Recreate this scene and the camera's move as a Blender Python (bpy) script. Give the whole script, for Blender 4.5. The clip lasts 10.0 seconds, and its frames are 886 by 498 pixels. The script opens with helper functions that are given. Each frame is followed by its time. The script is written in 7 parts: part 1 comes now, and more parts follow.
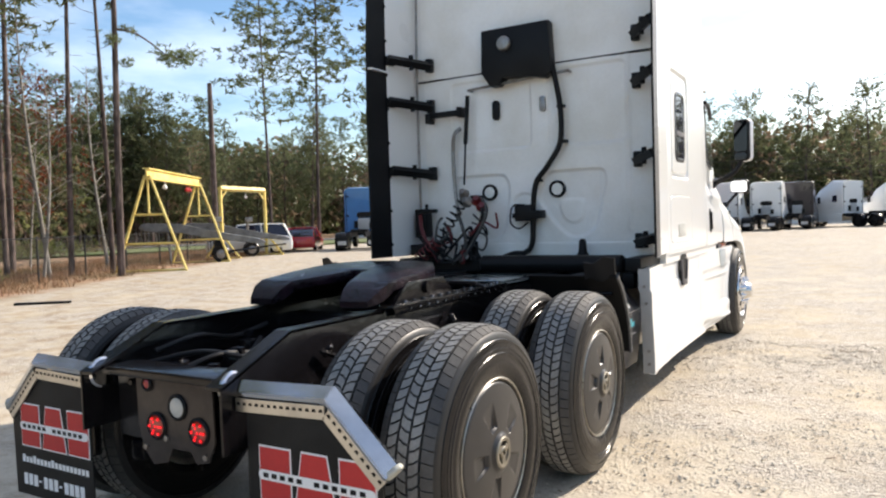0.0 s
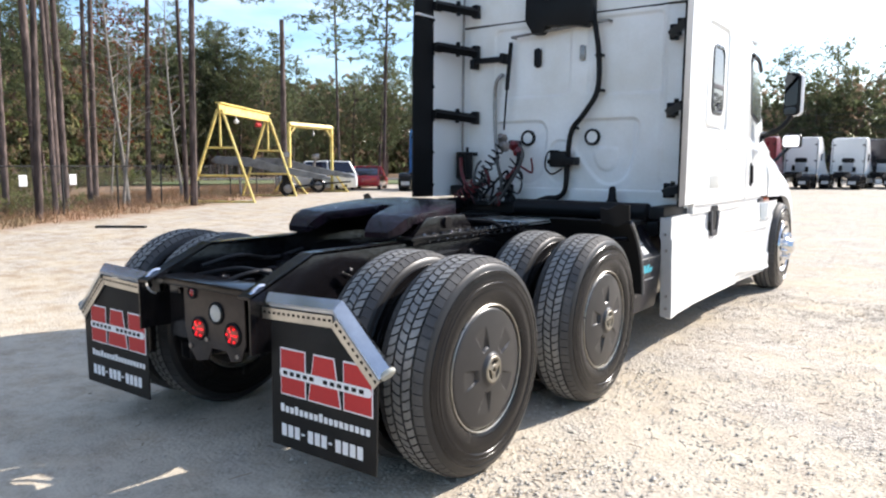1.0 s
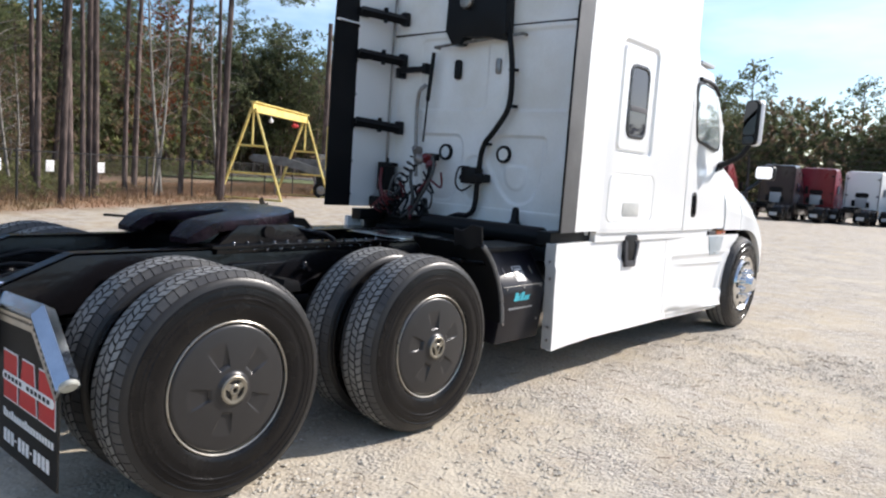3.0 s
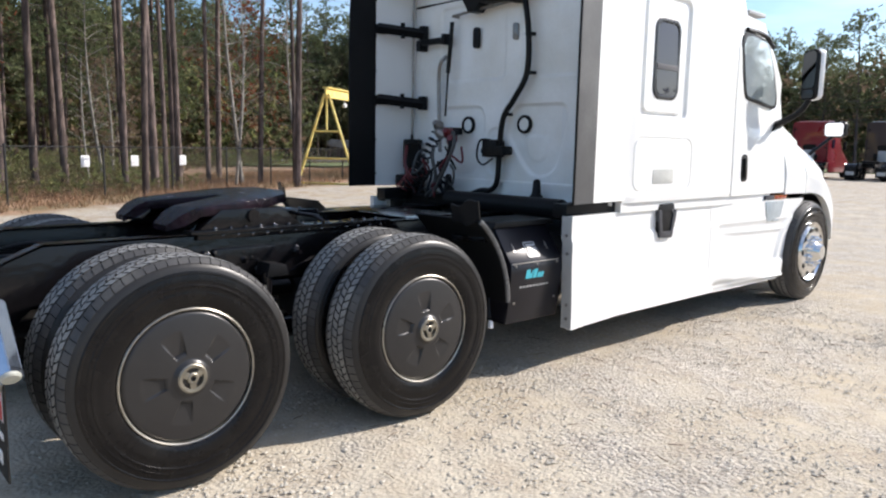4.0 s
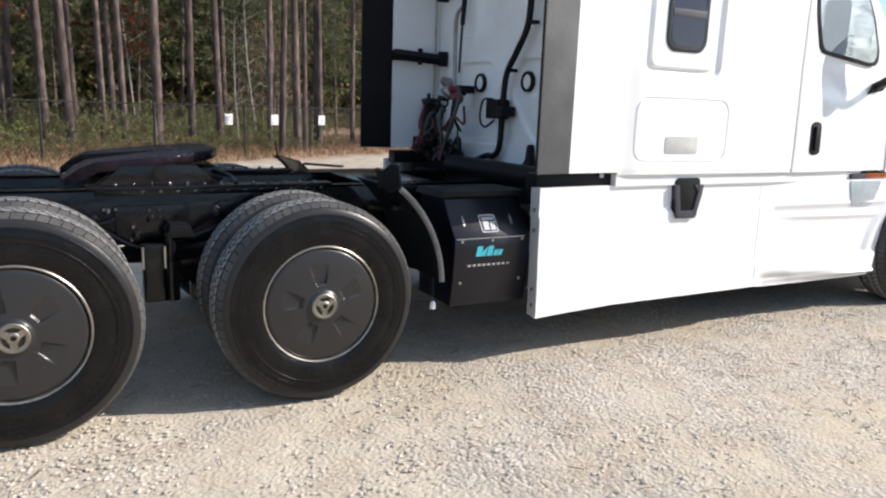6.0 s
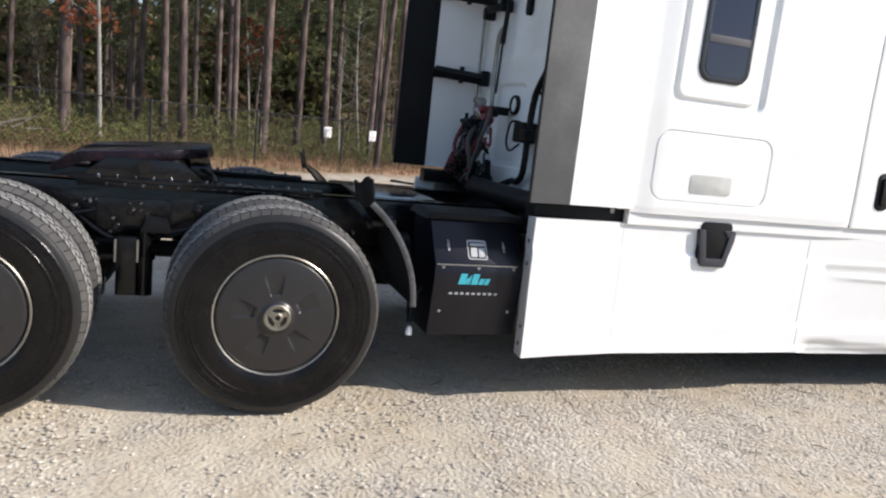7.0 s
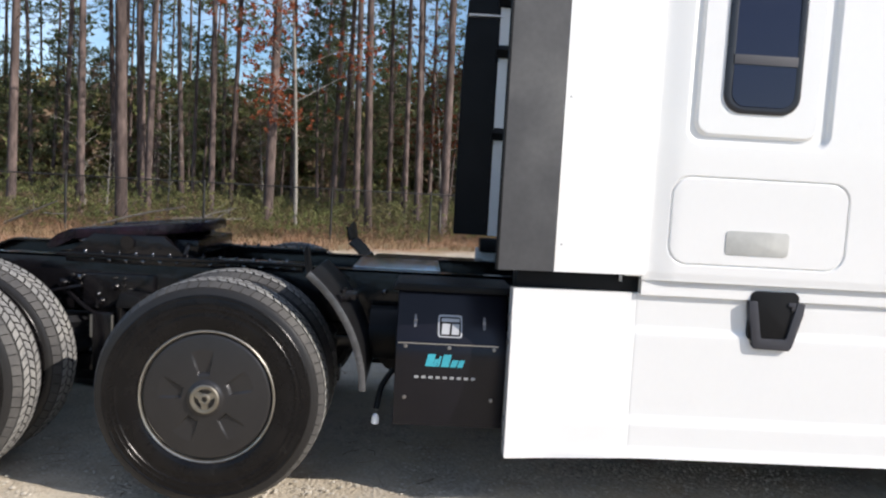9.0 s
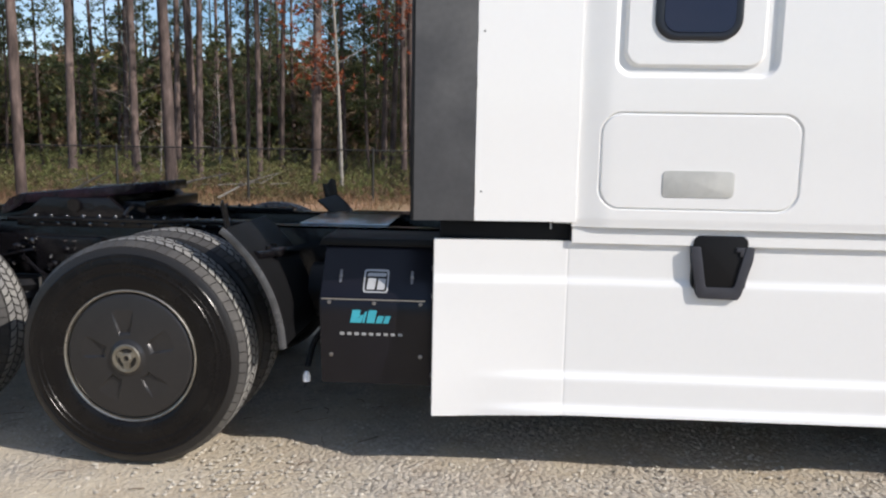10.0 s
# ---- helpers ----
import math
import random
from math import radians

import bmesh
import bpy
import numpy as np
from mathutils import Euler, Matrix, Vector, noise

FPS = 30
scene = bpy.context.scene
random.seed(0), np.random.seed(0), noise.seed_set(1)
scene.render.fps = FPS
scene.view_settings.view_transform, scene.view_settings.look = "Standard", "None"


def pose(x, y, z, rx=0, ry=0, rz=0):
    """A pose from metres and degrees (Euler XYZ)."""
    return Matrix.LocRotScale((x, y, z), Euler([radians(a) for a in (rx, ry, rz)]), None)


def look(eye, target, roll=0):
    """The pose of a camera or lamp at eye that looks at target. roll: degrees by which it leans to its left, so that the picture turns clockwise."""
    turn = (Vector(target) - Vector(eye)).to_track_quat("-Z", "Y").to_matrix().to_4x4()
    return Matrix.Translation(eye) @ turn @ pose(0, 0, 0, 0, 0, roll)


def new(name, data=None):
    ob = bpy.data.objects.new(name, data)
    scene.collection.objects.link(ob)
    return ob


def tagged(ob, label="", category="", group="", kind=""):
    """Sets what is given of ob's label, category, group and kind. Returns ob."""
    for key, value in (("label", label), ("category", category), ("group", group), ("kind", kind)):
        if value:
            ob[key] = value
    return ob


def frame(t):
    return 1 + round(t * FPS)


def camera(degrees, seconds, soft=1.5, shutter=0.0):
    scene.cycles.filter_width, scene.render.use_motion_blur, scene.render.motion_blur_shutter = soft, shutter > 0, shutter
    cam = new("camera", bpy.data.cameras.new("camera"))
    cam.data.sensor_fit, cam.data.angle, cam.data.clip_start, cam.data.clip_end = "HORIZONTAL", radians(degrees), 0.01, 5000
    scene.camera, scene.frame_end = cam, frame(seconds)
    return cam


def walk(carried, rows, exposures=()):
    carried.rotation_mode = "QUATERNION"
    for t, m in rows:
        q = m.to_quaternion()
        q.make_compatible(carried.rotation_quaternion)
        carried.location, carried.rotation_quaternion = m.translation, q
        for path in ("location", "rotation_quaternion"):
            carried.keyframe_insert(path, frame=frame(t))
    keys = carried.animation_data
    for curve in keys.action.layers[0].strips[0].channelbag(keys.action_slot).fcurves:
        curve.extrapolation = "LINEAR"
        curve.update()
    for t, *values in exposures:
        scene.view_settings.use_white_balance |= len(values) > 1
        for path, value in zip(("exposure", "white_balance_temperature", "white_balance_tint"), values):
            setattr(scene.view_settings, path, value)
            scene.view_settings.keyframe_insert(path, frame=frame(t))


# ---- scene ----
cam = camera(63.3, 10.0, soft=2.2)
PATH = [
    (0, (2.48, -2.573, 1.446), (1.464, -0.853, 1.368), -1.9),
    (0.2, (2.536, -2.628, 1.443), (1.487, -0.928, 1.343), -1.0),
    (0.5, (2.677, -2.753, 1.424), (1.563, -1.096, 1.298), 1.5),
    (0.7, (2.733, -2.803, 1.414), (1.59, -1.171, 1.239), 1.5),
    (1, (2.892, -2.727, 1.432), (1.728, -1.117, 1.2), 0.4),
    (1.2, (3.015, -2.653, 1.449), (1.868, -1.037, 1.182), -0.1),
    (1.5, (3.204, -2.537, 1.456), (2.044, -0.933, 1.172), 2.7),
    (1.7, (3.273, -2.442, 1.463), (2.102, -0.85, 1.16), -1.0),
    (2, (3.395, -2.282, 1.466), (2.231, -0.685, 1.156), 0.1),
    (2.2, (3.429, -2.135, 1.473), (2.268, -0.534, 1.172), 1.6),
    (2.5, (3.54, -1.981, 1.499), (2.375, -0.376, 1.243), 0.8),
    (2.7, (3.61, -1.877, 1.495), (2.432, -0.278, 1.257), 1.0),
    (3, (3.809, -1.73, 1.496), (2.517, -0.218, 1.286), 4.0),
    (3.2, (3.901, -1.646, 1.5), (2.536, -0.2, 1.284), 2.9),
    (4.3, (4.147, -1.005, 1.482), (2.646, 0.282, 1.179), 1.6),
    (4.5, (4.22, -0.883, 1.476), (2.678, 0.353, 1.17), 2.3),
    (4.7, (4.306, -0.743, 1.497), (2.723, 0.436, 1.17), 3.2),
    (5, (4.393, -0.55, 1.485), (2.755, 0.539, 1.121), 2.5),
    (5.2, (4.413, -0.408, 1.469), (2.752, 0.639, 1.088), 1.1),
    (5.5, (4.415, -0.172, 1.473), (2.732, 0.834, 1.079), 4.3),
    (5.7, (4.432, -0.026, 1.491), (2.742, 0.969, 1.098), 3.7),
    (6.8, (4.575, 0.749, 1.473), (2.741, 1.471, 1.132), 1.2),
    (7, (4.53, 0.899, 1.475), (2.677, 1.573, 1.14), 6.2),
    (7.2, (4.485, 1.049, 1.465), (2.629, 1.712, 1.122), 7.4),
    (7.5, (4.466, 1.224, 1.462), (2.58, 1.806, 1.139), 4.7),
    (7.7, (4.482, 1.358, 1.459), (2.574, 1.878, 1.163), 4.8),
    (8, (4.516, 1.584, 1.487), (2.561, 1.916, 1.226), 4.2),
    (8.2, (4.523, 1.745, 1.472), (2.549, 1.979, 1.253), 3.6),
    (8.5, (4.434, 1.875, 1.462), (2.448, 2.029, 1.285), 4.4),
    (8.7, (4.373, 2.03, 1.459), (2.381, 2.114, 1.299), 6.5),
    (9, (4.286, 2.204, 1.468), (2.294, 2.276, 1.304), 3.2),
    (9.2, (4.257, 2.292, 1.456), (2.267, 2.377, 1.277), 3.6),
    (9.5, (4.236, 2.5, 1.466), (2.246, 2.495, 1.267), 4.2),
    (9.7, (4.208, 2.632, 1.459), (2.223, 2.558, 1.23), 3.4),
    (10, (4.134, 2.855, 1.436), (2.157, 2.739, 1.156), 1.0),
]
walk(cam, [(t, look(eye, target, roll)) for t, eye, target, roll in PATH],
     exposures=[(0.0, 1.26, 7300, 12), (0.4, 1.34, 6850, 12), (1.2, 1.52, 6650, 12), (2.0, 1.32, 6600, 12), (2.6, 1.13, 6600, 12), (3.2, 1.05, 6600, 12), (4.5, 1.13, 6700, 12), (5.2, 1.12, 6700, 12), (7.5, 0.90, 6750, 12), (9.3, 0.82, 6700, 12), (10.0, 0.63, 6700, 12)])

# ---- world and sun ----
SUN_TO = Vector((0.65, 1.35, 1.0)).normalized()
world = bpy.data.worlds.new("sky")
scene.world = world
world.use_nodes = True
wn, wl = world.node_tree.nodes, world.node_tree.links
wn.clear()
sky = wn.new("ShaderNodeTexSky")
sky.sky_type, sky.sun_disc = "NISHITA", False
sky.sun_elevation, sky.sun_rotation = math.asin(SUN_TO.z), math.atan2(SUN_TO.x, SUN_TO.y)
sky.air_density, sky.dust_density, sky.ozone_density = 1.0, 0.75, 2.4
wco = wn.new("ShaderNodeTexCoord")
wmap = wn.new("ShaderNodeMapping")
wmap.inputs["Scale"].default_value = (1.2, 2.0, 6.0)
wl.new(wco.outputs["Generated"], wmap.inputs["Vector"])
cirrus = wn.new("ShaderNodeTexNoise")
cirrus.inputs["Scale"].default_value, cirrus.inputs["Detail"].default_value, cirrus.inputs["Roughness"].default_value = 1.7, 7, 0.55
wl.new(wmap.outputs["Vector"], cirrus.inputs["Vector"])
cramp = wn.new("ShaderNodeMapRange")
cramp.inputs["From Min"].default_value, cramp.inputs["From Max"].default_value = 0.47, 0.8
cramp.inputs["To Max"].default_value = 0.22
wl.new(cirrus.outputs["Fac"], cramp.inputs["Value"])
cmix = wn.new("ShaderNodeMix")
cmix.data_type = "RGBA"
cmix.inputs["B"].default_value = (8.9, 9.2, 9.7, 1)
# an unseen bright veil, thickening evenly towards the zenith, added to fill the shade
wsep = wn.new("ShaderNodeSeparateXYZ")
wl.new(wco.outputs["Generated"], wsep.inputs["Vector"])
fill_veil = wn.new("ShaderNodeMapRange")
fill_veil.interpolation_type = "SMOOTHSTEP"
fill_veil.inputs["From Min"].default_value, fill_veil.inputs["From Max"].default_value, fill_veil.inputs["To Max"].default_value = 0.25, 1.0, 0.1
wl.new(wsep.outputs["Z"], fill_veil.inputs["Value"])
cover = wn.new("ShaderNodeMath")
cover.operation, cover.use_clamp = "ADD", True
wl.new(fill_veil.outputs["Result"], cover.inputs[0])
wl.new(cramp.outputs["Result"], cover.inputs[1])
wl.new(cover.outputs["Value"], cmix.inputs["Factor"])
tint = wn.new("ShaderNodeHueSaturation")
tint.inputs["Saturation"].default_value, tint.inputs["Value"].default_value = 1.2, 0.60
wl.new(sky.outputs["Color"], tint.inputs["Color"])
wl.new(tint.outputs["Color"], cmix.inputs["A"])
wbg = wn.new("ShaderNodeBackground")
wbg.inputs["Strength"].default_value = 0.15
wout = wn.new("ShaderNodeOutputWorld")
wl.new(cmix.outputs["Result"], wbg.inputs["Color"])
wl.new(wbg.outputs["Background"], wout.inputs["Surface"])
sun = new("sun", bpy.data.lights.new("sun", "SUN"))
sun.data.energy, sun.data.angle, sun.data.color = 3.2, radians(0.55), (1.0, 0.957, 0.905)
sun.matrix_world = look(SUN_TO * 60, (0, 0, 0))


# ---- materials ----
def mat(name, base, rough=0.5, metal=0.0, vary=0.12, coarse=1.5, fine=40.0, bump=0.0, second=None, coat=0.0, per_object=0.0, island=0.0, wear=0.1, glow=0.0, bump_scale=None, spec=0.5, tall=1.0):
    """A principled surface whose colour and gloss vary at two scales; second: a colour of stains; per_object, island: how far pieces differ; tall: below 1 the marks run upwards."""
    m = bpy.data.materials.new(name)
    m.use_nodes = True
    n, k = m.node_tree.nodes, m.node_tree.links
    p = n["Principled BSDF"]
    co = n.new("ShaderNodeMapping")
    co.inputs["Scale"].default_value = (1.0, 1.0, tall)
    k.new(n.new("ShaderNodeTexCoord").outputs["Object"], co.inputs["Vector"])
    big, small = n.new("ShaderNodeTexNoise"), n.new("ShaderNodeTexNoise")
    for tex, size in ((big, coarse), (small, fine)):
        tex.inputs["Scale"].default_value, tex.inputs["Detail"].default_value = size, 6
        k.new(co.outputs["Vector"], tex.inputs["Vector"])
    stain = n.new("ShaderNodeMapRange")
    stain.inputs["From Min"].default_value, stain.inputs["From Max"].default_value = 0.42, 0.72
    k.new(big.outputs["Fac"], stain.inputs["Value"])
    mix = n.new("ShaderNodeMix")
    mix.data_type = "RGBA"
    mix.inputs["A"].default_value = (*base, 1)
    mix.inputs["B"].default_value = (*(second or [c * (1 - 1.5 * vary) for c in base]), 1)
    k.new(stain.outputs["Result"], mix.inputs["Factor"])
    grain = n.new("ShaderNodeMapRange")
    grain.inputs["To Min"].default_value, grain.inputs["To Max"].default_value = 1 - vary, 1 + vary
    k.new(small.outputs["Fac"], grain.inputs["Value"])
    value = grain.outputs["Result"]
    for amount, node, out in ((per_object, "ShaderNodeObjectInfo", "Random"), (island, "ShaderNodeNewGeometry", "Random Per Island")):
        if amount:
            src, rng, mul = n.new(node), n.new("ShaderNodeMapRange"), n.new("ShaderNodeMath")
            rng.inputs["To Min"].default_value, rng.inputs["To Max"].default_value = 1 - amount, 1 + amount
            mul.operation = "MULTIPLY"
            k.new(src.outputs[out], rng.inputs["Value"])
            k.new(rng.outputs["Result"], mul.inputs[0])
            k.new(value, mul.inputs[1])
            value = mul.outputs["Value"]
    scale = n.new("ShaderNodeVectorMath")
    scale.operation = "SCALE"
    k.new(mix.outputs["Result"], scale.inputs[0])
    k.new(value, scale.inputs["Scale"])
    k.new(scale.outputs["Vector"], p.inputs["Base Color"])
    gloss = n.new("ShaderNodeMapRange")
    gloss.inputs["To Min"].default_value, gloss.inputs["To Max"].default_value = max(0.0, rough - wear), min(1.0, rough + wear)
    k.new(big.outputs["Fac"], gloss.inputs["Value"])
    k.new(gloss.outputs["Result"], p.inputs["Roughness"])
    p.inputs["Metallic"].default_value, p.inputs["Coat Weight"].default_value = metal, coat
    p.inputs["Specular IOR Level"].default_value = spec
    if bump:
        b = n.new("ShaderNodeBump")
        b.inputs["Strength"].default_value, b.inputs["Distance"].default_value = 0.6, bump
        src = small
        if bump_scale:
            src = n.new("ShaderNodeTexNoise")
            src.inputs["Scale"].default_value, src.inputs["Detail"].default_value = bump_scale, 4
            k.new(co.outputs["Vector"], src.inputs["Vector"])
        k.new(src.outputs["Fac"], b.inputs["Height"])
        k.new(b.outputs["Normal"], p.inputs["Normal"])
    if glow:
        p.inputs["Emission Color"].default_value, p.inputs["Emission Strength"].default_value = (*base, 1), glow
    return m


def foliage(name, base, second, through_light=0.35):
    m = mat(name, base, 0.85, spec=0.12, vary=0.3, coarse=0.35, fine=3.0, second=second, island=0.35, per_object=0.2)
    n, k = m.node_tree.nodes, m.node_tree.links
    p, out = n["Principled BSDF"], n["Material Output"]
    tr, mx = n.new("ShaderNodeBsdfTranslucent"), n.new("ShaderNodeMixShader")
    k.new(p.inputs["Base Color"].links[0].from_socket, tr.inputs["Color"])
    mx.inputs["Fac"].default_value = through_light
    k.new(p.outputs["BSDF"], mx.inputs[1])
    k.new(tr.outputs["BSDF"], mx.inputs[2])
    k.new(mx.outputs["Shader"], out.inputs["Surface"])
    return m


WHITE = mat("white_paint", (0.80, 0.80, 0.785), 0.28, vary=0.012, coarse=0.6, coat=0.5, wear=0.02, second=(0.79, 0.788, 0.77))
WALL_WHITE = mat("dusty_white_paint", (0.86, 0.86, 0.84), 0.42, vary=0.05, coarse=1.6, second=(0.72, 0.70, 0.64), coat=0.2, bump=0.0015, bump_scale=9)
BLACK = mat("gloss_black_paint", (0.0075, 0.0068, 0.0078), 0.18, vary=0.3, coarse=4, spec=0.34, wear=0.1, bump=0.003, bump_scale=26)
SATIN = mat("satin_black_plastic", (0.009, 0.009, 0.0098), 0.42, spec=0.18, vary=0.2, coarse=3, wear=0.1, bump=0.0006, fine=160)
RUBBER = mat("tyre_rubber", (0.0055, 0.005, 0.0054), 0.22, spec=0.22, vary=0.35, coarse=7, second=(0.010, 0.009, 0.0085), bump=0.0016, fine=70, wear=0.14)
TREAD = mat("tread_rubber", (0.19, 0.187, 0.182), 0.6, spec=0.4, vary=0.3, coarse=6, second=(0.28, 0.272, 0.25), bump=0.0015, fine=90)
EDGE_TREAD = mat("dusty_edge_tread", (0.052, 0.050, 0.049), 0.6, spec=0.35, vary=0.3, coarse=6, second=(0.09, 0.086, 0.08), bump=0.001, fine=90)
SHOULDER = mat("dusty_shoulder_rubber", (0.019, 0.018, 0.0178), 0.36, spec=0.34, vary=0.3, coarse=8, second=(0.018, 0.017, 0.016), bump=0.001, fine=80)
GROOVE = mat("groove_rubber", (0.06, 0.058, 0.056), 0.8, vary=0.3, coarse=8)
FLAP = mat("mud_flap_rubber", (0.009, 0.0085, 0.0083), 0.55, spec=0.25, vary=0.25, coarse=5, second=(0.022, 0.021, 0.019), bump=0.001, fine=120)
# dusty dark rubber, its colour also lightened for the sunlit side
LIT_EXT_RUBBER = mat("lit_extender_rubber", (0.05, 0.05, 0.052), 0.5, vary=0.2, coarse=2.2, second=(0.1, 0.1, 0.1), wear=0.12)
# black plastic whose colour is raised to the grey of its sunlit edge
RIM_EDGE = mat("sunlit_black_plastic", (0.075, 0.075, 0.077), 0.3, vary=0.3, coarse=9, second=(0.03, 0.03, 0.03))
FLANGE = mat("grey_primer_flange", (0.42, 0.42, 0.41), 0.45, vary=0.1, coarse=5)
CAP = mat("wheel_cap_grey", (0.033, 0.0315, 0.0318), 0.33, metal=0.35, vary=0.1, coarse=6, wear=0.07)
RIM_LIP = mat("worn_rim_lip", (0.34, 0.32, 0.28), 0.34, metal=0.8, vary=0.25, coarse=14, second=(0.21, 0.19, 0.16), wear=0.14)
CHROME = mat("chrome", (0.82, 0.83, 0.85), 0.07, metal=1.0, vary=0.05, coarse=7, wear=0.04)
STAINLESS = mat("polished_stainless", (0.66, 0.68, 0.71), 0.12, metal=1.0, vary=0.1, coarse=7, wear=0.06)
POLISHED = mat("polished_aluminium", (0.74, 0.74, 0.73), 0.2, metal=1.0, vary=0.1, coarse=11, wear=0.1)
ALU = mat("aluminium", (0.56, 0.545, 0.51), 0.32, metal=1.0, vary=0.1, coarse=9, wear=0.1)
DECK = mat("bright_deck_aluminium", (0.66, 0.67, 0.68), 0.2, metal=1.0, vary=0.1, coarse=9, wear=0.05)
DULL = mat("dull_steel", (0.32, 0.31, 0.3), 0.45, metal=0.9, vary=0.25, coarse=9, second=(0.2, 0.16, 0.13))
BRONZE = mat("dull_bronze_alloy", (0.30, 0.275, 0.225), 0.4, metal=0.85, vary=0.2, coarse=20, second=(0.19, 0.17, 0.135))
GLINT = mat("oily_steel", (0.13, 0.126, 0.13), 0.24, metal=1.0, vary=0.3, coarse=12, per_object=0.6)
# the pale blue-grey look of the step hole, put into a flat colour
STEP_HOLE = mat("pale_step_hole", (0.50, 0.57, 0.62), 0.3, metal=0.5, vary=0.1, coarse=10)
TAIL = mat("tail_panel_steel", (0.026, 0.020, 0.019), 0.32, metal=0.2, vary=0.4, coarse=9, second=(0.055, 0.042, 0.036))
END_CAP = mat("pale_end_cap", (0.42, 0.42, 0.37), 0.35, vary=0.15, coarse=30, spec=0.4)
GREASE = mat("greased_plate", (0.007, 0.005, 0.008), 0.22, vary=0.5, coarse=7, second=(0.020, 0.008, 0.015), bump=0.012, bump_scale=30, spec=0.22, wear=0.14)
RED_LENS = mat("red_lens", (0.6, 0.03, 0.02), 0.15, vary=0.2, fine=90, coat=0.6)
TAIL_LENS = mat("tail_lens", (0.35, 0.015, 0.012), 0.15, vary=0.2, fine=90, coat=0.6)
RED_LIT = mat("lit_red_diode", (1.0, 0.012, 0.02), 0.2, glow=0.5)
CLEAR_LENS = mat("clear_lens", (0.5, 0.5, 0.47), 0.15, vary=0.2, fine=120, coat=0.5)
AMBER = mat("amber_lens", (0.30, 0.085, 0.015), 0.2, vary=0.2, fine=90, coat=0.5)
GLASS = mat("dark_glass", (0.010, 0.010, 0.028), 0.03, vary=0.06, wear=0.02, coat=0.2, spec=0.5)
SEAL = mat("shiny_black_seal", (0.014, 0.014, 0.018), 0.28, vary=0.15, spec=0.5, coat=0.15)
CUP = mat("dark_grey_moulded_plastic", (0.035, 0.036, 0.045), 0.45, vary=0.12, coarse=9)
APU_PAINT = mat("black_cover_paint", (0.007, 0.0065, 0.0105), 0.30, vary=0.15, coarse=4, spec=0.38, wear=0.05)
SHADE = mat("grey_window_shade", (0.065, 0.066, 0.075), 0.7, vary=0.1)
MIRROR = mat("mirror_glass", (0.06, 0.065, 0.07), 0.02, metal=1.0, vary=0.0, wear=0.01)
PRINT_RED = mat("red_print", (0.55, 0.03, 0.03), 0.5, vary=0.1)
PRINT_WHITE = mat("white_print", (0.86, 0.86, 0.86), 0.5, vary=0.06)
PRINT_CYAN = mat("cyan_print", (0.05, 0.45, 0.55), 0.4, vary=0.15)
PRINT_GREY = mat("grey_print", (0.45, 0.46, 0.47), 0.4, vary=0.15)
HOSE_RED = mat("red_hose", (0.13, 0.011, 0.014), 0.4, vary=0.2)
HOSE_GREY = mat("grey_hose", (0.06, 0.06, 0.058), 0.5, vary=0.2)
YELLOW = mat("yellow_paint", (0.80, 0.65, 0.22), 0.5, vary=0.1, coarse=3, second=(0.62, 0.42, 0.10))
BARK = mat("pine_bark", (0.072, 0.055, 0.050), 0.92, vary=0.6, coarse=5.0, fine=15, second=(0.185, 0.138, 0.122), bump=0.05, bump_scale=9, per_object=0.25, spec=0.2, tall=0.3)
PALE_BARK = mat("pale_bark", (0.27, 0.25, 0.22), 0.85, vary=0.3, coarse=3, fine=18, second=(0.17, 0.15, 0.13), bump=0.01, per_object=0.15)
PINE = foliage("pine_needles", (0.120, 0.145, 0.072), (0.140, 0.138, 0.078), 0.5)
LEAF = foliage("green_leaves", (0.128, 0.150, 0.078), (0.16, 0.145, 0.085), 0.54)
BROWN_LEAF = foliage("grey_brown_leaves", (0.25, 0.18, 0.125), (0.18, 0.14, 0.09), 0.52)
SHRUB = foliage("dull_undergrowth", (0.165, 0.185, 0.072), (0.215, 0.175, 0.095), 0.42)
RUST_LEAF = foliage("rust_red_leaves", (0.24, 0.07, 0.035), (0.20, 0.075, 0.04))
BRUSH = foliage("brown_brush_leaves", (0.185, 0.135, 0.085), (0.13, 0.115, 0.06), 0.3)
STRAW = foliage("dry_grass_blades", (0.33, 0.20, 0.125), (0.17, 0.14, 0.075), 0.25)
FENCE = mat("dark_fence_steel", (0.03, 0.03, 0.03), 0.6, metal=0.4, vary=0.2)
RAIL = mat("weathered_fence_rail", (0.026, 0.026, 0.027), 0.75, vary=0.2, spec=0.2)
ASPHALT = mat("asphalt", (0.10, 0.10, 0.10), 0.85, vary=0.2, coarse=0.3, fine=8)
TWIG = mat("dry_twigs", (0.2, 0.14, 0.095), 0.9, vary=0.3, island=0.4)
STONE = mat("loose_stones", (0.53, 0.485, 0.41), 0.9, vary=0.12, coarse=0.6, fine=60, island=0.2, spec=0.2)


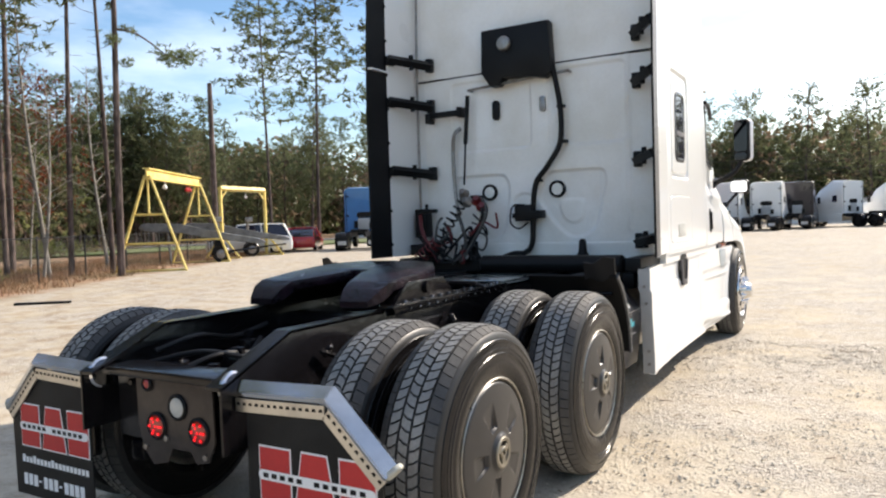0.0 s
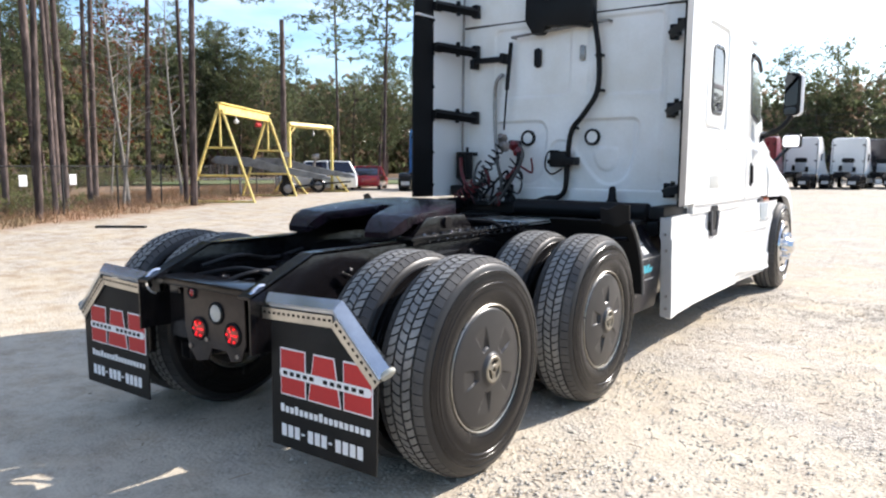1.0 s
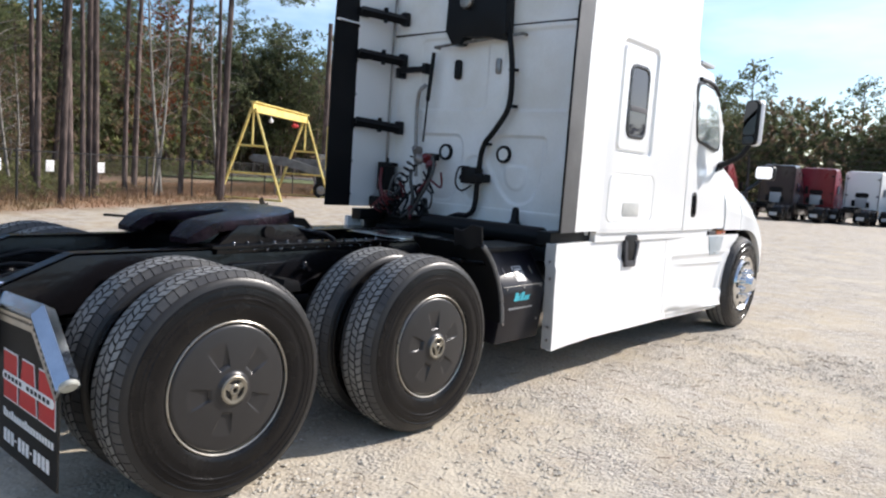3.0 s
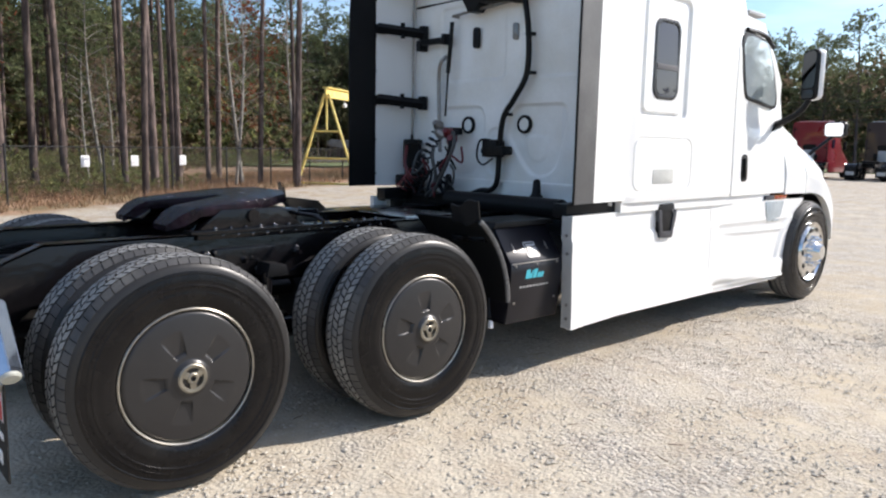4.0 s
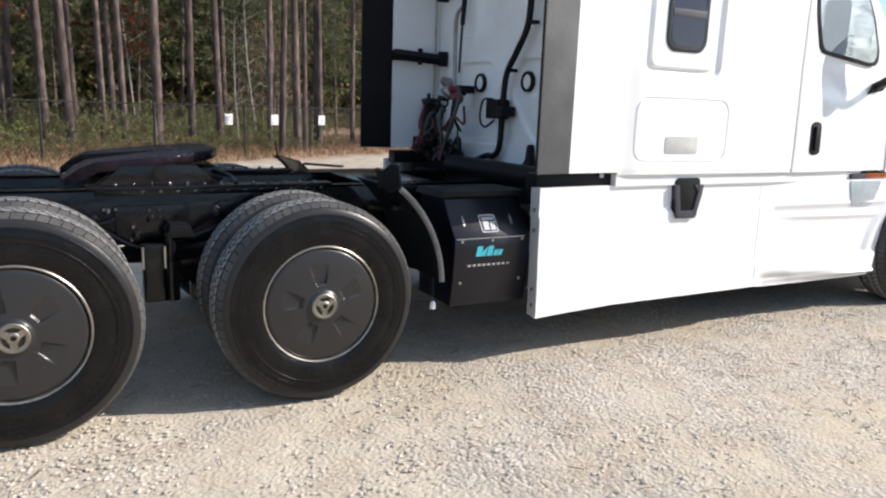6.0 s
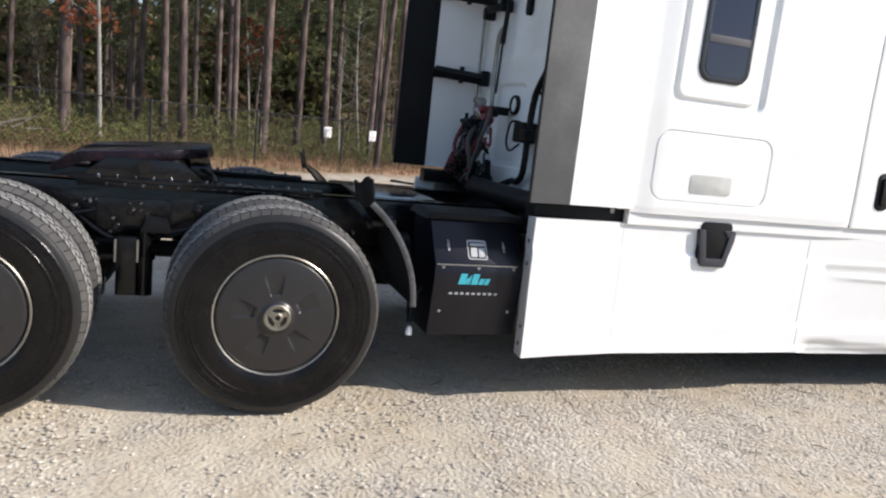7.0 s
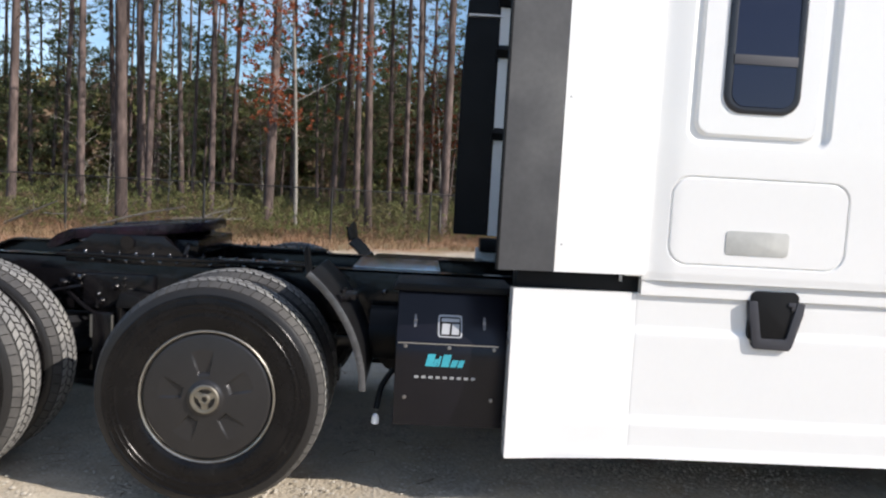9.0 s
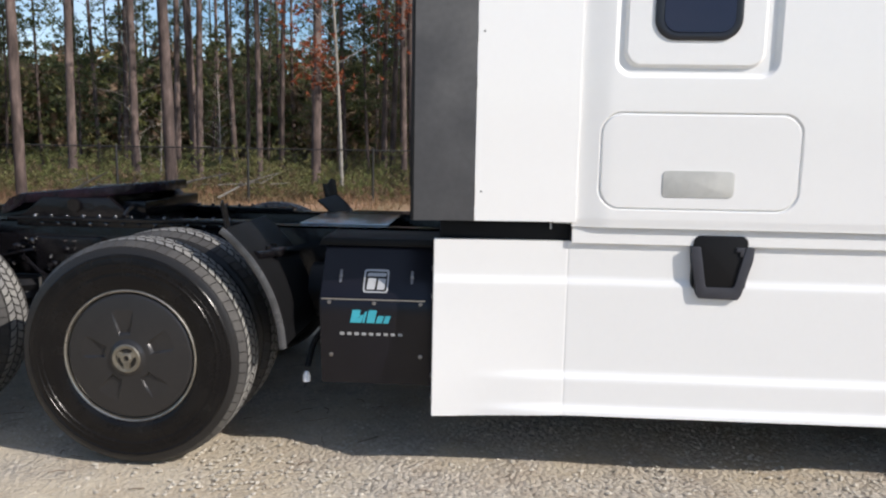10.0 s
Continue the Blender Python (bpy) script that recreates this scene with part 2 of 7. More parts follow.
def gravel():
    m = bpy.data.materials.new("gravel_lot")
    m.use_nodes = True
    n, k = m.node_tree.nodes, m.node_tree.links
    p = n["Principled BSDF"]
    p.inputs["Roughness"].default_value = 0.92
    geo = n.new("ShaderNodeNewGeometry")

    def noise_tex(size, detail=5, rough=0.55):
        t = n.new("ShaderNodeTexNoise")
        t.inputs["Scale"].default_value, t.inputs["Detail"].default_value, t.inputs["Roughness"].default_value = size, detail, rough
        k.new(geo.outputs["Position"], t.inputs["Vector"])
        return t.outputs["Fac"]

    def span(value, a, b, c=0.0, d=1.0):
        r = n.new("ShaderNodeMapRange")
        for key, v in zip(("From Min", "From Max", "To Min", "To Max"), (a, b, c, d)):
            r.inputs[key].default_value = v
        k.new(value, r.inputs["Value"])
        return r.outputs["Result"]

    def blend(fac, a, b, how="MIX"):
        x = n.new("ShaderNodeMix")
        x.data_type, x.blend_type = "RGBA", how
        for key, v in (("Factor", fac), ("A", a), ("B", b)):
            if isinstance(v, (tuple, float)):
                x.inputs[key].default_value = v
            else:
                k.new(v, x.inputs[key])
        return x.outputs["Result"]

    cells = []
    for size in (44.0, 100.0):
        v = n.new("ShaderNodeTexVoronoi")
        v.inputs["Scale"].default_value = size
        k.new(geo.outputs["Position"], v.inputs["Vector"])
        cells.append(v)
    tone = n.new("ShaderNodeSeparateColor")
    k.new(cells[0].outputs["Color"], tone.inputs["Color"])
    tone2 = n.new("ShaderNodeSeparateColor")
    k.new(cells[1].outputs["Color"], tone2.inputs["Color"])
    dust = blend(span(noise_tex(0.9), 0.35, 0.7), (0.55, 0.485, 0.37, 1), (0.46, 0.41, 0.325, 1))
    dust = blend(span(noise_tex(0.16, 5, 0.6), 0.42, 0.62), dust, blend(1.0, dust, (0.80, 0.74, 0.66, 1), "MULTIPLY"))
    # the dust turns paler towards lower y
    rear_place = n.new("ShaderNodeSeparateXYZ")
    k.new(geo.outputs["Position"], rear_place.inputs["Vector"])
    dust = blend(span(rear_place.outputs["Y"], 2.2, -0.5), dust, (0.60, 0.535, 0.425, 1))
    dust = blend(span(noise_tex(120.0, 3), 0.3, 0.7), blend(1.0, dust, (0.86, 0.85, 0.84, 1), "MULTIPLY"), dust)
    stones = blend(tone.outputs["Red"], (0.315, 0.28, 0.235, 1), (0.565, 0.51, 0.43, 1))
    stones2 = blend(tone2.outputs["Green"], (0.36, 0.31, 0.24, 1), (0.53, 0.465, 0.37, 1))
    fine_mix = blend(span(noise_tex(6.0, 6, 0.7), 0.40, 0.62), dust, stones2)
    place = n.new("ShaderNodeSeparateXYZ")
    k.new(geo.outputs["Position"], place.inputs["Vector"])
    drift = n.new("ShaderNodeMath")
    drift.operation, drift.inputs[1].default_value = "MULTIPLY_ADD", 2.5
    k.new(noise_tex(0.45, 4, 0.6), drift.inputs[0])
    k.new(place.outputs["Y"], drift.inputs[2])
    patch = n.new("ShaderNodeMath")
    patch.operation = "ADD"
    k.new(noise_tex(0.9, 8, 0.72), patch.inputs[0])
    k.new(span(drift.outputs["Value"], 0.8, 4.2, -0.10, 0.05), patch.inputs[1])
    stony = span(patch.outputs["Value"], 0.46, 0.62)
    lot = blend(stony, fine_mix, stones)
    strewn = n.new("ShaderNodeMath")
    strewn.operation = "MULTIPLY"
    k.new(span(noise_tex(2.4, 10, 0.72), 0.47, 0.62, 0.0, 1.0), strewn.inputs[0])
    k.new(span(place.outputs["X"], 1.0, -7.0, 0.35, 0.95), strewn.inputs[1])
    litter = strewn.outputs["Value"]
    lot = blend(litter, lot, blend(1.0, lot, (0.70, 0.60, 0.50, 1), "MULTIPLY"))
    # the verge of pine straw and grass begins along a slanting, ragged line
    sep = n.new("ShaderNodeSeparateXYZ")
    k.new(geo.outputs["Position"], sep.inputs["Vector"])
    slant = n.new("ShaderNodeMath")
    slant.operation, slant.inputs[1].default_value = "MULTIPLY_ADD", 0.52
    k.new(sep.outputs["Y"], slant.inputs[0])
    k.new(sep.outputs["X"], slant.inputs[2])
    ragged = n.new("ShaderNodeMath")
    ragged.operation, ragged.inputs[1].default_value = "MULTIPLY_ADD", 3.0
    k.new(noise_tex(0.7, 6, 0.65), ragged.inputs[0])
    k.new(slant.outputs["Value"], ragged.inputs[2])
    verge = span(ragged.outputs["Value"], -9.3, -10.6)
    straw = blend(span(noise_tex(0.6, 6), 0.4, 0.62), (0.42, 0.25, 0.15, 1), (0.27, 0.20, 0.10, 1))
    straw = blend(span(noise_tex(9.0, 6, 0.7), 0.3, 0.7), blend(1.0, straw, (0.6, 0.6, 0.6, 1), "MULTIPLY"), straw)
    k.new(blend(verge, lot, straw), p.inputs["Base Color"])
    height = n.new("ShaderNodeMath")
    height.operation = "ADD"
    k.new(span(cells[0].outputs["Distance"], 0.0, 0.8, 1.0, 0.0), height.inputs[0])
    k.new(noise_tex(34.0, 9, 0.78), height.inputs[1])
    rough = n.new("ShaderNodeMath")
    rough.operation = "MULTIPLY"
    k.new(height.outputs["Value"], rough.inputs[0])
    k.new(span(stony, 0.0, 1.0, 0.45, 1.25), rough.inputs[1])
    bump = n.new("ShaderNodeBump")
    bump.inputs["Strength"].default_value, bump.inputs["Distance"].default_value = 0.7, 0.013
    k.new(rough.outputs["Value"], bump.inputs["Height"])
    k.new(bump.outputs["Normal"], p.inputs["Normal"])
    return m


GRAVEL = gravel()


# ---- mesh tools ----
def box(bm, lo, hi, bevel=0.0, m=None):
    mid = [(a + b) / 2 for a, b in zip(lo, hi)]
    size = [abs(b - a) for a, b in zip(lo, hi)]
    t = Matrix.Translation(mid) @ Matrix.Diagonal((*size, 1))
    made = bmesh.ops.create_cube(bm, size=1.0, matrix=(m @ t) if m else t)["verts"]
    if bevel:
        edges = list({e for v in made for e in v.link_edges})
        bmesh.ops.bevel(bm, geom=edges, offset=bevel, segments=2, affect="EDGES", profile=0.6)


def prism(bm, outline, axis, a, b, bevel=0.0):
    """The outline (two coordinates, in the order of the axes that are left) drawn out along an axis from a to b."""
    at = {"x": lambda p, c: (c, p[0], p[1]), "y": lambda p, c: (p[0], c, p[1]), "z": lambda p, c: (p[0], p[1], c)}[axis]
    low, high = [bm.verts.new(at(p, a)) for p in outline], [bm.verts.new(at(p, b)) for p in outline]
    faces = [bm.faces.new(low), bm.faces.new(high)]
    for i in range(len(outline)):
        j = (i + 1) % len(outline)
        faces.append(bm.faces.new((low[i], low[j], high[j], high[i])))
    bmesh.ops.recalc_face_normals(bm, faces=faces)
    if bevel:
        edges = list({e for f in faces[:2] for e in f.edges})
        bmesh.ops.bevel(bm, geom=edges, offset=bevel, segments=2, affect="EDGES", profile=0.6)


def tube(bm, pts, r, seg=8, r_end=None):
    """A round bar along points, tapering to r_end."""
    pts = [Vector(p) for p in pts]
    rings, up = [], Vector((0.123, 0.31, 0.94)).normalized()
    for i, p in enumerate(pts):
        d = (pts[min(i + 1, len(pts) - 1)] - pts[max(i - 1, 0)]).normalized()
        side = d.cross(up)
        side = side.normalized() if side.length > 1e-4 else d.orthogonal().normalized()
        up = side.cross(d).normalized()
        rad = r if r_end is None else r + (r_end - r) * i / (len(pts) - 1)
        rings.append([bm.verts.new(p + rad * (math.cos(2 * math.pi * s / seg) * side + math.sin(2 * math.pi * s / seg) * up)) for s in range(seg)])
    for a, b in zip(rings, rings[1:]):
        for s in range(seg):
            bm.faces.new((a[s], a[(s + 1) % seg], b[(s + 1) % seg], b[s]))
    bm.faces.new(rings[0][::-1])
    bm.faces.new(rings[-1])


def lathe(bm, profile, m=None, seg=48):
    """(radius, height) turned about the local z axis."""
    m = m or Matrix()
    rings = []
    for r, h in profile:
        if r < 1e-5:
            rings.append([bm.verts.new(m @ Vector((0, 0, h)))])
        else:
            rings.append([bm.verts.new(m @ Vector((r * math.cos(2 * math.pi * s / seg), r * math.sin(2 * math.pi * s / seg), h))) for s in range(seg)])
    for a, b in zip(rings, rings[1:]):
        for s in range(seg):
            t = (s + 1) % seg
            if len(a) == 1 and len(b) > 1:
                bm.faces.new((a[0], b[s], b[t]))
            elif len(b) == 1 and len(a) > 1:
                bm.faces.new((a[s], a[t], b[0]))
            elif len(a) > 1:
                bm.faces.new((a[s], a[t], b[t], b[s]))


def sheet(bm, fn, us, vs, thick=None):
    """A grid of points fn(u, v); thick: the offset of a second skin that closes it."""
    def skin(shift):
        return [[bm.verts.new(Vector(fn(u, v)) + shift) for v in vs] for u in us]
    a = skin(Vector())
    for i in range(len(us) - 1):
        for j in range(len(vs) - 1):
            bm.faces.new((a[i][j], a[i + 1][j], a[i + 1][j + 1], a[i][j + 1]))
    if thick:
        b = skin(Vector(thick))
        for i in range(len(us) - 1):
            for j in range(len(vs) - 1):
                bm.faces.new((b[i][j], b[i][j + 1], b[i + 1][j + 1], b[i + 1][j]))
        n, m = len(us) - 1, len(vs) - 1
        rim = [(i, 0) for i in range(n)] + [(n, j) for j in range(m)] + [(i, m) for i in range(n, 0, -1)] + [(0, j) for j in range(m, 0, -1)]
        for p, q in zip(rim, rim[1:] + rim[:1]):
            bm.faces.new((a[p[0]][p[1]], b[p[0]][p[1]], b[q[0]][q[1]], a[q[0]][q[1]]))
    bmesh.ops.recalc_face_normals(bm, faces=bm.faces[:])


def loft(bm, rings):
    """Closed rings of equal count joined into a skin with ends."""
    rows = [[bm.verts.new(p) for p in ring] for ring in rings]
    for a, b in zip(rows, rows[1:]):
        for s in range(len(a)):
            t = (s + 1) % len(a)
            bm.faces.new((a[s], a[t], b[t], b[s]))
    bm.faces.new(rows[0][::-1])
    bm.faces.new(rows[-1])
    bmesh.ops.recalc_face_normals(bm, faces=bm.faces[:])


def curve_through(pts, steps=6):
    """A smooth line through points."""
    pts = [Vector(p) for p in pts]
    full = [pts[0] * 2 - pts[1]] + pts + [pts[-1] * 2 - pts[-2]]
    out = []
    for i in range(1, len(full) - 2):
        p0, p1, p2, p3 = full[i - 1:i + 3]
        for s in range(steps):
            t = s / steps
            out.append(0.5 * ((2 * p1) + (p2 - p0) * t + (2 * p0 - 5 * p1 + 4 * p2 - p3) * t * t + (3 * p1 - p0 - 3 * p2 + p3) * t ** 3))
    return out + [pts[-1]]


def span_of(a, b, n):
    return [a + (b - a) * i / n for i in range(n + 1)]


def mesh_of(name, bm, material, smooth=True, angle=38):
    me = bpy.data.meshes.new(name)
    bm.to_mesh(me)
    bm.free()
    for m in material if isinstance(material, (list, tuple)) else [material]:
        me.materials.append(m)
    if smooth:
        me.shade_smooth()
        me.set_sharp_from_angle(angle=radians(angle))
    return me


def part(name, bm, material, parent, label="", smooth=True, at=None):
    ob = new(name, mesh_of(name, bm, material, smooth))
    ob.parent = parent
    if at is not None:
        ob.matrix_basis = at
    return tagged(ob, label)


def part_from(name, me, parent, at, label=""):
    ob = new(name, me)
    ob.parent, ob.matrix_basis = parent, at
    return tagged(ob, label)


def thing(name, label, category, at=(0, 0, 0), turn=0.0, group="", kind=""):
    ob = new(name)
    ob.empty_display_size = 0.1
    ob.matrix_basis = pose(*at, 0, 0, turn)
    return tagged(ob, label, category, group, kind)


def rounded(y, z, cy, cz, hy, hz, r):
    """Signed distance to a rounded rectangle."""
    qy, qz = abs(y - cy) - hy + r, abs(z - cz) - hz + r
    return math.hypot(max(qy, 0), max(qz, 0)) + min(max(qy, qz), 0) - r


def step(d, a, b):
    t = min(1.0, max(0.0, (d - a) / (b - a)))
    return t * t * (3 - 2 * t)


def round_outline(y0, y1, z0, z1, r, n=6):
    out = []
    for cy, cz, start in ((y1 - r, z1 - r, 0), (y0 + r, z1 - r, 90), (y0 + r, z0 + r, 180), (y1 - r, z0 + r, 270)):
        for i in range(n + 1):
            a = radians(start + 90 * i / n)
            out.append((cy + r * math.cos(a), cz + r * math.sin(a)))
    return out


SIDE_TURN = Matrix(((0, 0, 1, 0), (1, 0, 0, 0), (0, 1, 0, 0), (0, 0, 0, 1)))  # local z becomes +x


# ---- the ground ----
bm = bmesh.new()
xs = [-2500, -600, -200, -90] + span_of(-60, -4, 28) + span_of(-3.94, 5.5, 180) + span_of(6, 40, 17) + [90, 200, 600, 2500]
ys = [-2500, -600, -200, -70] + span_of(-30, -4, 13) + span_of(-3.94, 9.0, 230) + span_of(10, 80, 35) + [140, 300, 700, 2500]


def relief(x, y):
    far = 0.10 * noise.noise((x * 0.13, y * 0.13, 3.1)) * step(-x, 7, 13) * step(x, -70, -40) + 0.02 * noise.noise((x * 0.5, y * 0.5, 1.0)) * step(abs(x) + abs(y - 2), 9, 16) * step(-abs(x), -60, -30)
    near = 1 - step(max(abs(x - 1) - 3.0, abs(y - 2.5) - 4.5), 0, 2)
    if near > 0:
        far += near * (0.010 * noise.noise((x * 0.9, y * 0.9, 7.0)) + 0.006 * noise.noise((x * 2.7, y * 2.7, 2.0)) + 0.006 * noise.noise((x * 7.0, y * 7.0, 5.0)) - 0.004)
    return far


sheet(bm, lambda x, y: (x, y, relief(x, y)), xs, ys)
ground = tagged(new("ground", mesh_of("ground", bm, GRAVEL)), "sunlit grey and tan gravel lot with a pine straw verge", "ground", kind="structure")

# ---- the truck: x across, y ahead, z up, from the rear drive axle's foot ----
truck = thing("semi_truck", "white sleeper-cab semi truck tractor parked on gravel", "truck")

# wheels
TYRE_R, TYRE_W = 0.512, 0.275


def crown(z):
    """The tread's radius across the tyre: flat in the middle, rounded off at the shoulders."""
    return TYRE_R - 0.028 * (max(0.0, abs(z) - 0.045) / 0.074) ** 2


def tyre_mesh(blocks=74):
    """A tyre about the local z axis, its outer side at +z."""
    bm = bmesh.new()
    h, r = TYRE_W / 2, TYRE_R
    side = [(0.283, h - 0.034), (0.292, h - 0.022), (0.306, h - 0.011), (0.322, h - 0.006), (0.345, h - 0.002), (0.365, h - 0.0005), (0.369, h - 0.002),
            (0.388, h - 0.0005), (0.3905, h + 0.0025), (0.396, h + 0.0025), (0.3985, h), (0.412, h - 0.0005), (0.4135, h + 0.0015), (0.417, h + 0.001), (0.4185, h - 0.001), (0.424, h - 0.0015), (0.440, h - 0.005), (0.444, h - 0.003), (0.450, h - 0.004), (0.454, h - 0.008), (0.464, h - 0.0105), (0.474, h - 0.0145), (0.4815, h - 0.0195), (0.4825, h - 0.0225)]
    across = [(crown(z) - 0.013, z) for z in (0.113, 0.1, 0.06, 0.0, -0.06, -0.1, -0.113)]
    lathe(bm, side + across + [(q, -z) for q, z in side[::-1]], seg=112)
    for f in bm.faces:
        c = f.calc_center_median()
        f.material_index = 2 if c.xy.length > 0.478 and abs(c.z) < 0.1142 else 3 if c.xy.length > 0.452 else 0
    bmesh.ops.recalc_face_normals(bm, faces=bm.faces[:])
    carcass = mesh_of("tyre", bm, [RUBBER, TREAD, GROOVE, SHOULDER], angle=26)
    # five ribs of staggered, slanted blocks; the shoulder ribs are longer and wrap over the edge
    bm = bmesh.new()
    ribs = [(-0.117, -0.079), (-0.069, -0.029), (-0.019, 0.020), (0.030, 0.069), (0.079, 0.117)]
    for rib, (z0, z1) in enumerate(ribs):
        count = blocks if rib not in (0, 4) else blocks - 8
        for i in range(count):
            da = 2 * math.pi / count
            a0 = (i + (0.5 if rib % 2 else 0.0)) * da
            sl = 0.22 * da * (1 if rib % 2 else -1)
            edge = rib in (0, 4)
            gap = 0.045 if edge else 0.10
            if edge:
                sl *= 0.4
            bow = 0.10 if not edge else 0.03
            mid = (z0 + z1) / 2
            pts = [(a0 + gap * da + sl, z0), (a0 + (1 - gap) * da + sl, z0), (a0 + (1 - gap + bow) * da, mid), (a0 + (1 - gap) * da - sl, z1), (a0 + gap * da - sl, z1), (a0 + (gap + bow) * da, mid)]
            low = min(crown(z0), crown(z1)) - 0.017
            top = [bm.verts.new((crown(z) * math.cos(a), crown(z) * math.sin(a), z)) for a, z in pts]
            bot = [bm.verts.new((low * math.cos(a), low * math.sin(a), z)) for a, z in pts]
            f = bm.faces.new(top)
            f.material_index = 3 if edge else 1
            for k in range(6):
                g = bm.faces.new((bot[k], bot[(k + 1) % 6], top[(k + 1) % 6], top[k]))
                g.material_index = 0 if edge and abs(top[k].co.z) > 0.11 and abs(top[(k + 1) % 6].co.z) > 0.11 else 2
    bmesh.ops.recalc_face_normals(bm, faces=bm.faces[:])
    return carcass, mesh_of("tread", bm, [SHOULDER, TREAD, GROOVE, EDGE_TREAD], angle=30)


def rim_mesh():
    bm = bmesh.new()
    h = TYRE_W / 2
    lathe(bm, [(0.29, -h + 0.03), (0.275, -h + 0.02), (0.265, -0.05), (0.265, 0.06), (0.272, h - 0.05), (0.283, h - 0.040), (0.294, h - 0.030), (0.2985, h - 0.022), (0.2975, h - 0.012),
               (0.2935, h - 0.009), (0.288, h - 0.012), (0.2855, h - 0.03), (0.27, h - 0.036), (0.24, -0.02), (0.12, -0.03), (0.1, 0.0), (0.0, 0.0)], seg=64)
    return mesh_of("rim", bm, RIM_LIP)


def cap_mesh():
    """A shallow domed cover with five scooped vanes."""
    bm = bmesh.new()
    R, nr, na = 0.284, 40, 260

    def at(i, j):
        r, a = R * i / nr, 2 * math.pi * j / na
        z = 0.024 * (1 - (r / R) ** 2) - 0.012 * step(r, R - 0.010, R)
        z += 0.012 * (1 - step(r, 0.066, 0.080)) - 0.010 * (1 - step(r, 0.052, 0.058))
        for kk in range(5):
            # a scoop with steep sides and a steep inner end that runs out towards the rim
            d = abs((a - math.pi / 2 - kk * 2 * math.pi / 5 + math.pi) % (2 * math.pi) - math.pi)
            fall = step(r, 0.104, 0.114) * max(0.0, 1 - max(0.0, r - 0.112) / 0.096) ** 0.8
            z -= 0.0135 * fall * (1 - step(d, 0.205, 0.245))
        return (r * math.cos(a), r * math.sin(a), z)
    rows = [[bm.verts.new(at(0, 0))]] + [[bm.verts.new(at(i, j)) for j in range(na)] for i in range(1, nr + 1)]
    for j in range(na):
        bm.faces.new((rows[0][0], rows[1][j], rows[1][(j + 1) % na]))
    for i in range(1, nr):
        for j in range(na):
            t = (j + 1) % na
            bm.faces.new((rows[i][j], rows[i + 1][j], rows[i + 1][t], rows[i][t]))
    return mesh_of("wheel_cap", bm, CAP, angle=60)


def badge_mesh():
    bm = bmesh.new()
    lathe(bm, [(0.064, -0.004), (0.064, 0.009), (0.058, 0.013), (0.046, 0.011), (0.043, 0.002), (0.043, -0.004)], seg=40)
    lathe(bm, [(0.025, -0.004), (0.025, 0.010), (0.020, 0.013), (0.012, 0.012), (0.011, -0.004)], seg=24)
    for k in range(3):
        a = radians(30 + 120 * k)
        u, v = Vector((math.cos(a), math.sin(a))), Vector((-math.sin(a), math.cos(a)))
        prism(bm, [tuple(u * r + v * s) for r, s in ((0.016, -0.015), (0.050, -0.013), (0.050, 0.013), (0.016, 0.015))], "z", -0.003, 0.010, 0.002)
    return mesh_of("hub_badge", bm, BRONZE)


def badge_floor_mesh():
    bm = bmesh.new()
    lathe(bm, [(0.058, -0.003), (0.058, 0.0015), (0.0, 0.002)], seg=32)
    return mesh_of("badge_floor", bm, SATIN)


(TYRE, BLOCKS), RIM, COVER, BADGE, FLOOR = tyre_mesh(), rim_mesh(), cap_mesh(), badge_mesh(), badge_floor_mesh()
for side in (1, -1):
    face = pose(0, 0, 0, 0, 0, 0 if side > 0 else 180) @ SIDE_TURN
    for axle, spin in ((0.0, 11), (1.32, 47)):
        for inner in (0, 1):
            x = side * (1.056 - 0.345 * inner)
            turn = face if not inner else pose(0, 0, 0, 0, 0, 180) @ face
            wheel = part_from("drive_wheel", RIM, truck, Matrix.Translation((x, axle, TYRE_R - 0.004)) @ turn @ pose(0, 0, 0, 0, 0, spin + 31 * inner), "dual drive wheel with a black tyre")
            part_from("tyre", TYRE, wheel, Matrix())
            part_from("tread", BLOCKS, wheel, Matrix(), "dusty grey tread blocks")["kind"] = "stuff"
            if not inner:
                part_from("wheel_cap", COVER, wheel, pose(0, 0, TYRE_W / 2 - 0.016, 0, 0, -spin + (23 if axle == 0.0 else 6)), "dark grey aerodynamic wheel cover")
                badge = part_from("hub_badge", BADGE, wheel, pose(0, 0, TYRE_W / 2 + 0.010, 0, 0, -spin), "dull bronze hub badge with three spokes")
                part_from("badge_floor", FLOOR, badge, pose(0, 0, -0.004))


def steer_rim_mesh():
    bm = bmesh.new()
    h = TYRE_W / 2
    lathe(bm, [(0.29, -h + 0.03), (0.27, 0.0), (0.272, h - 0.03), (0.288, h - 0.02), (0.303, h - 0.006), (0.30, h + 0.004), (0.285, h - 0.01), (0.265, h - 0.03), (0.245, h + 0.005),
               (0.19, h + 0.02), (0.15, h + 0.012), (0.12, h + 0.012), (0.105, h + 0.05), (0.09, h + 0.06), (0.07, h + 0.11), (0.0, h + 0.115)], seg=60)
    return mesh_of("rim", bm, POLISHED)


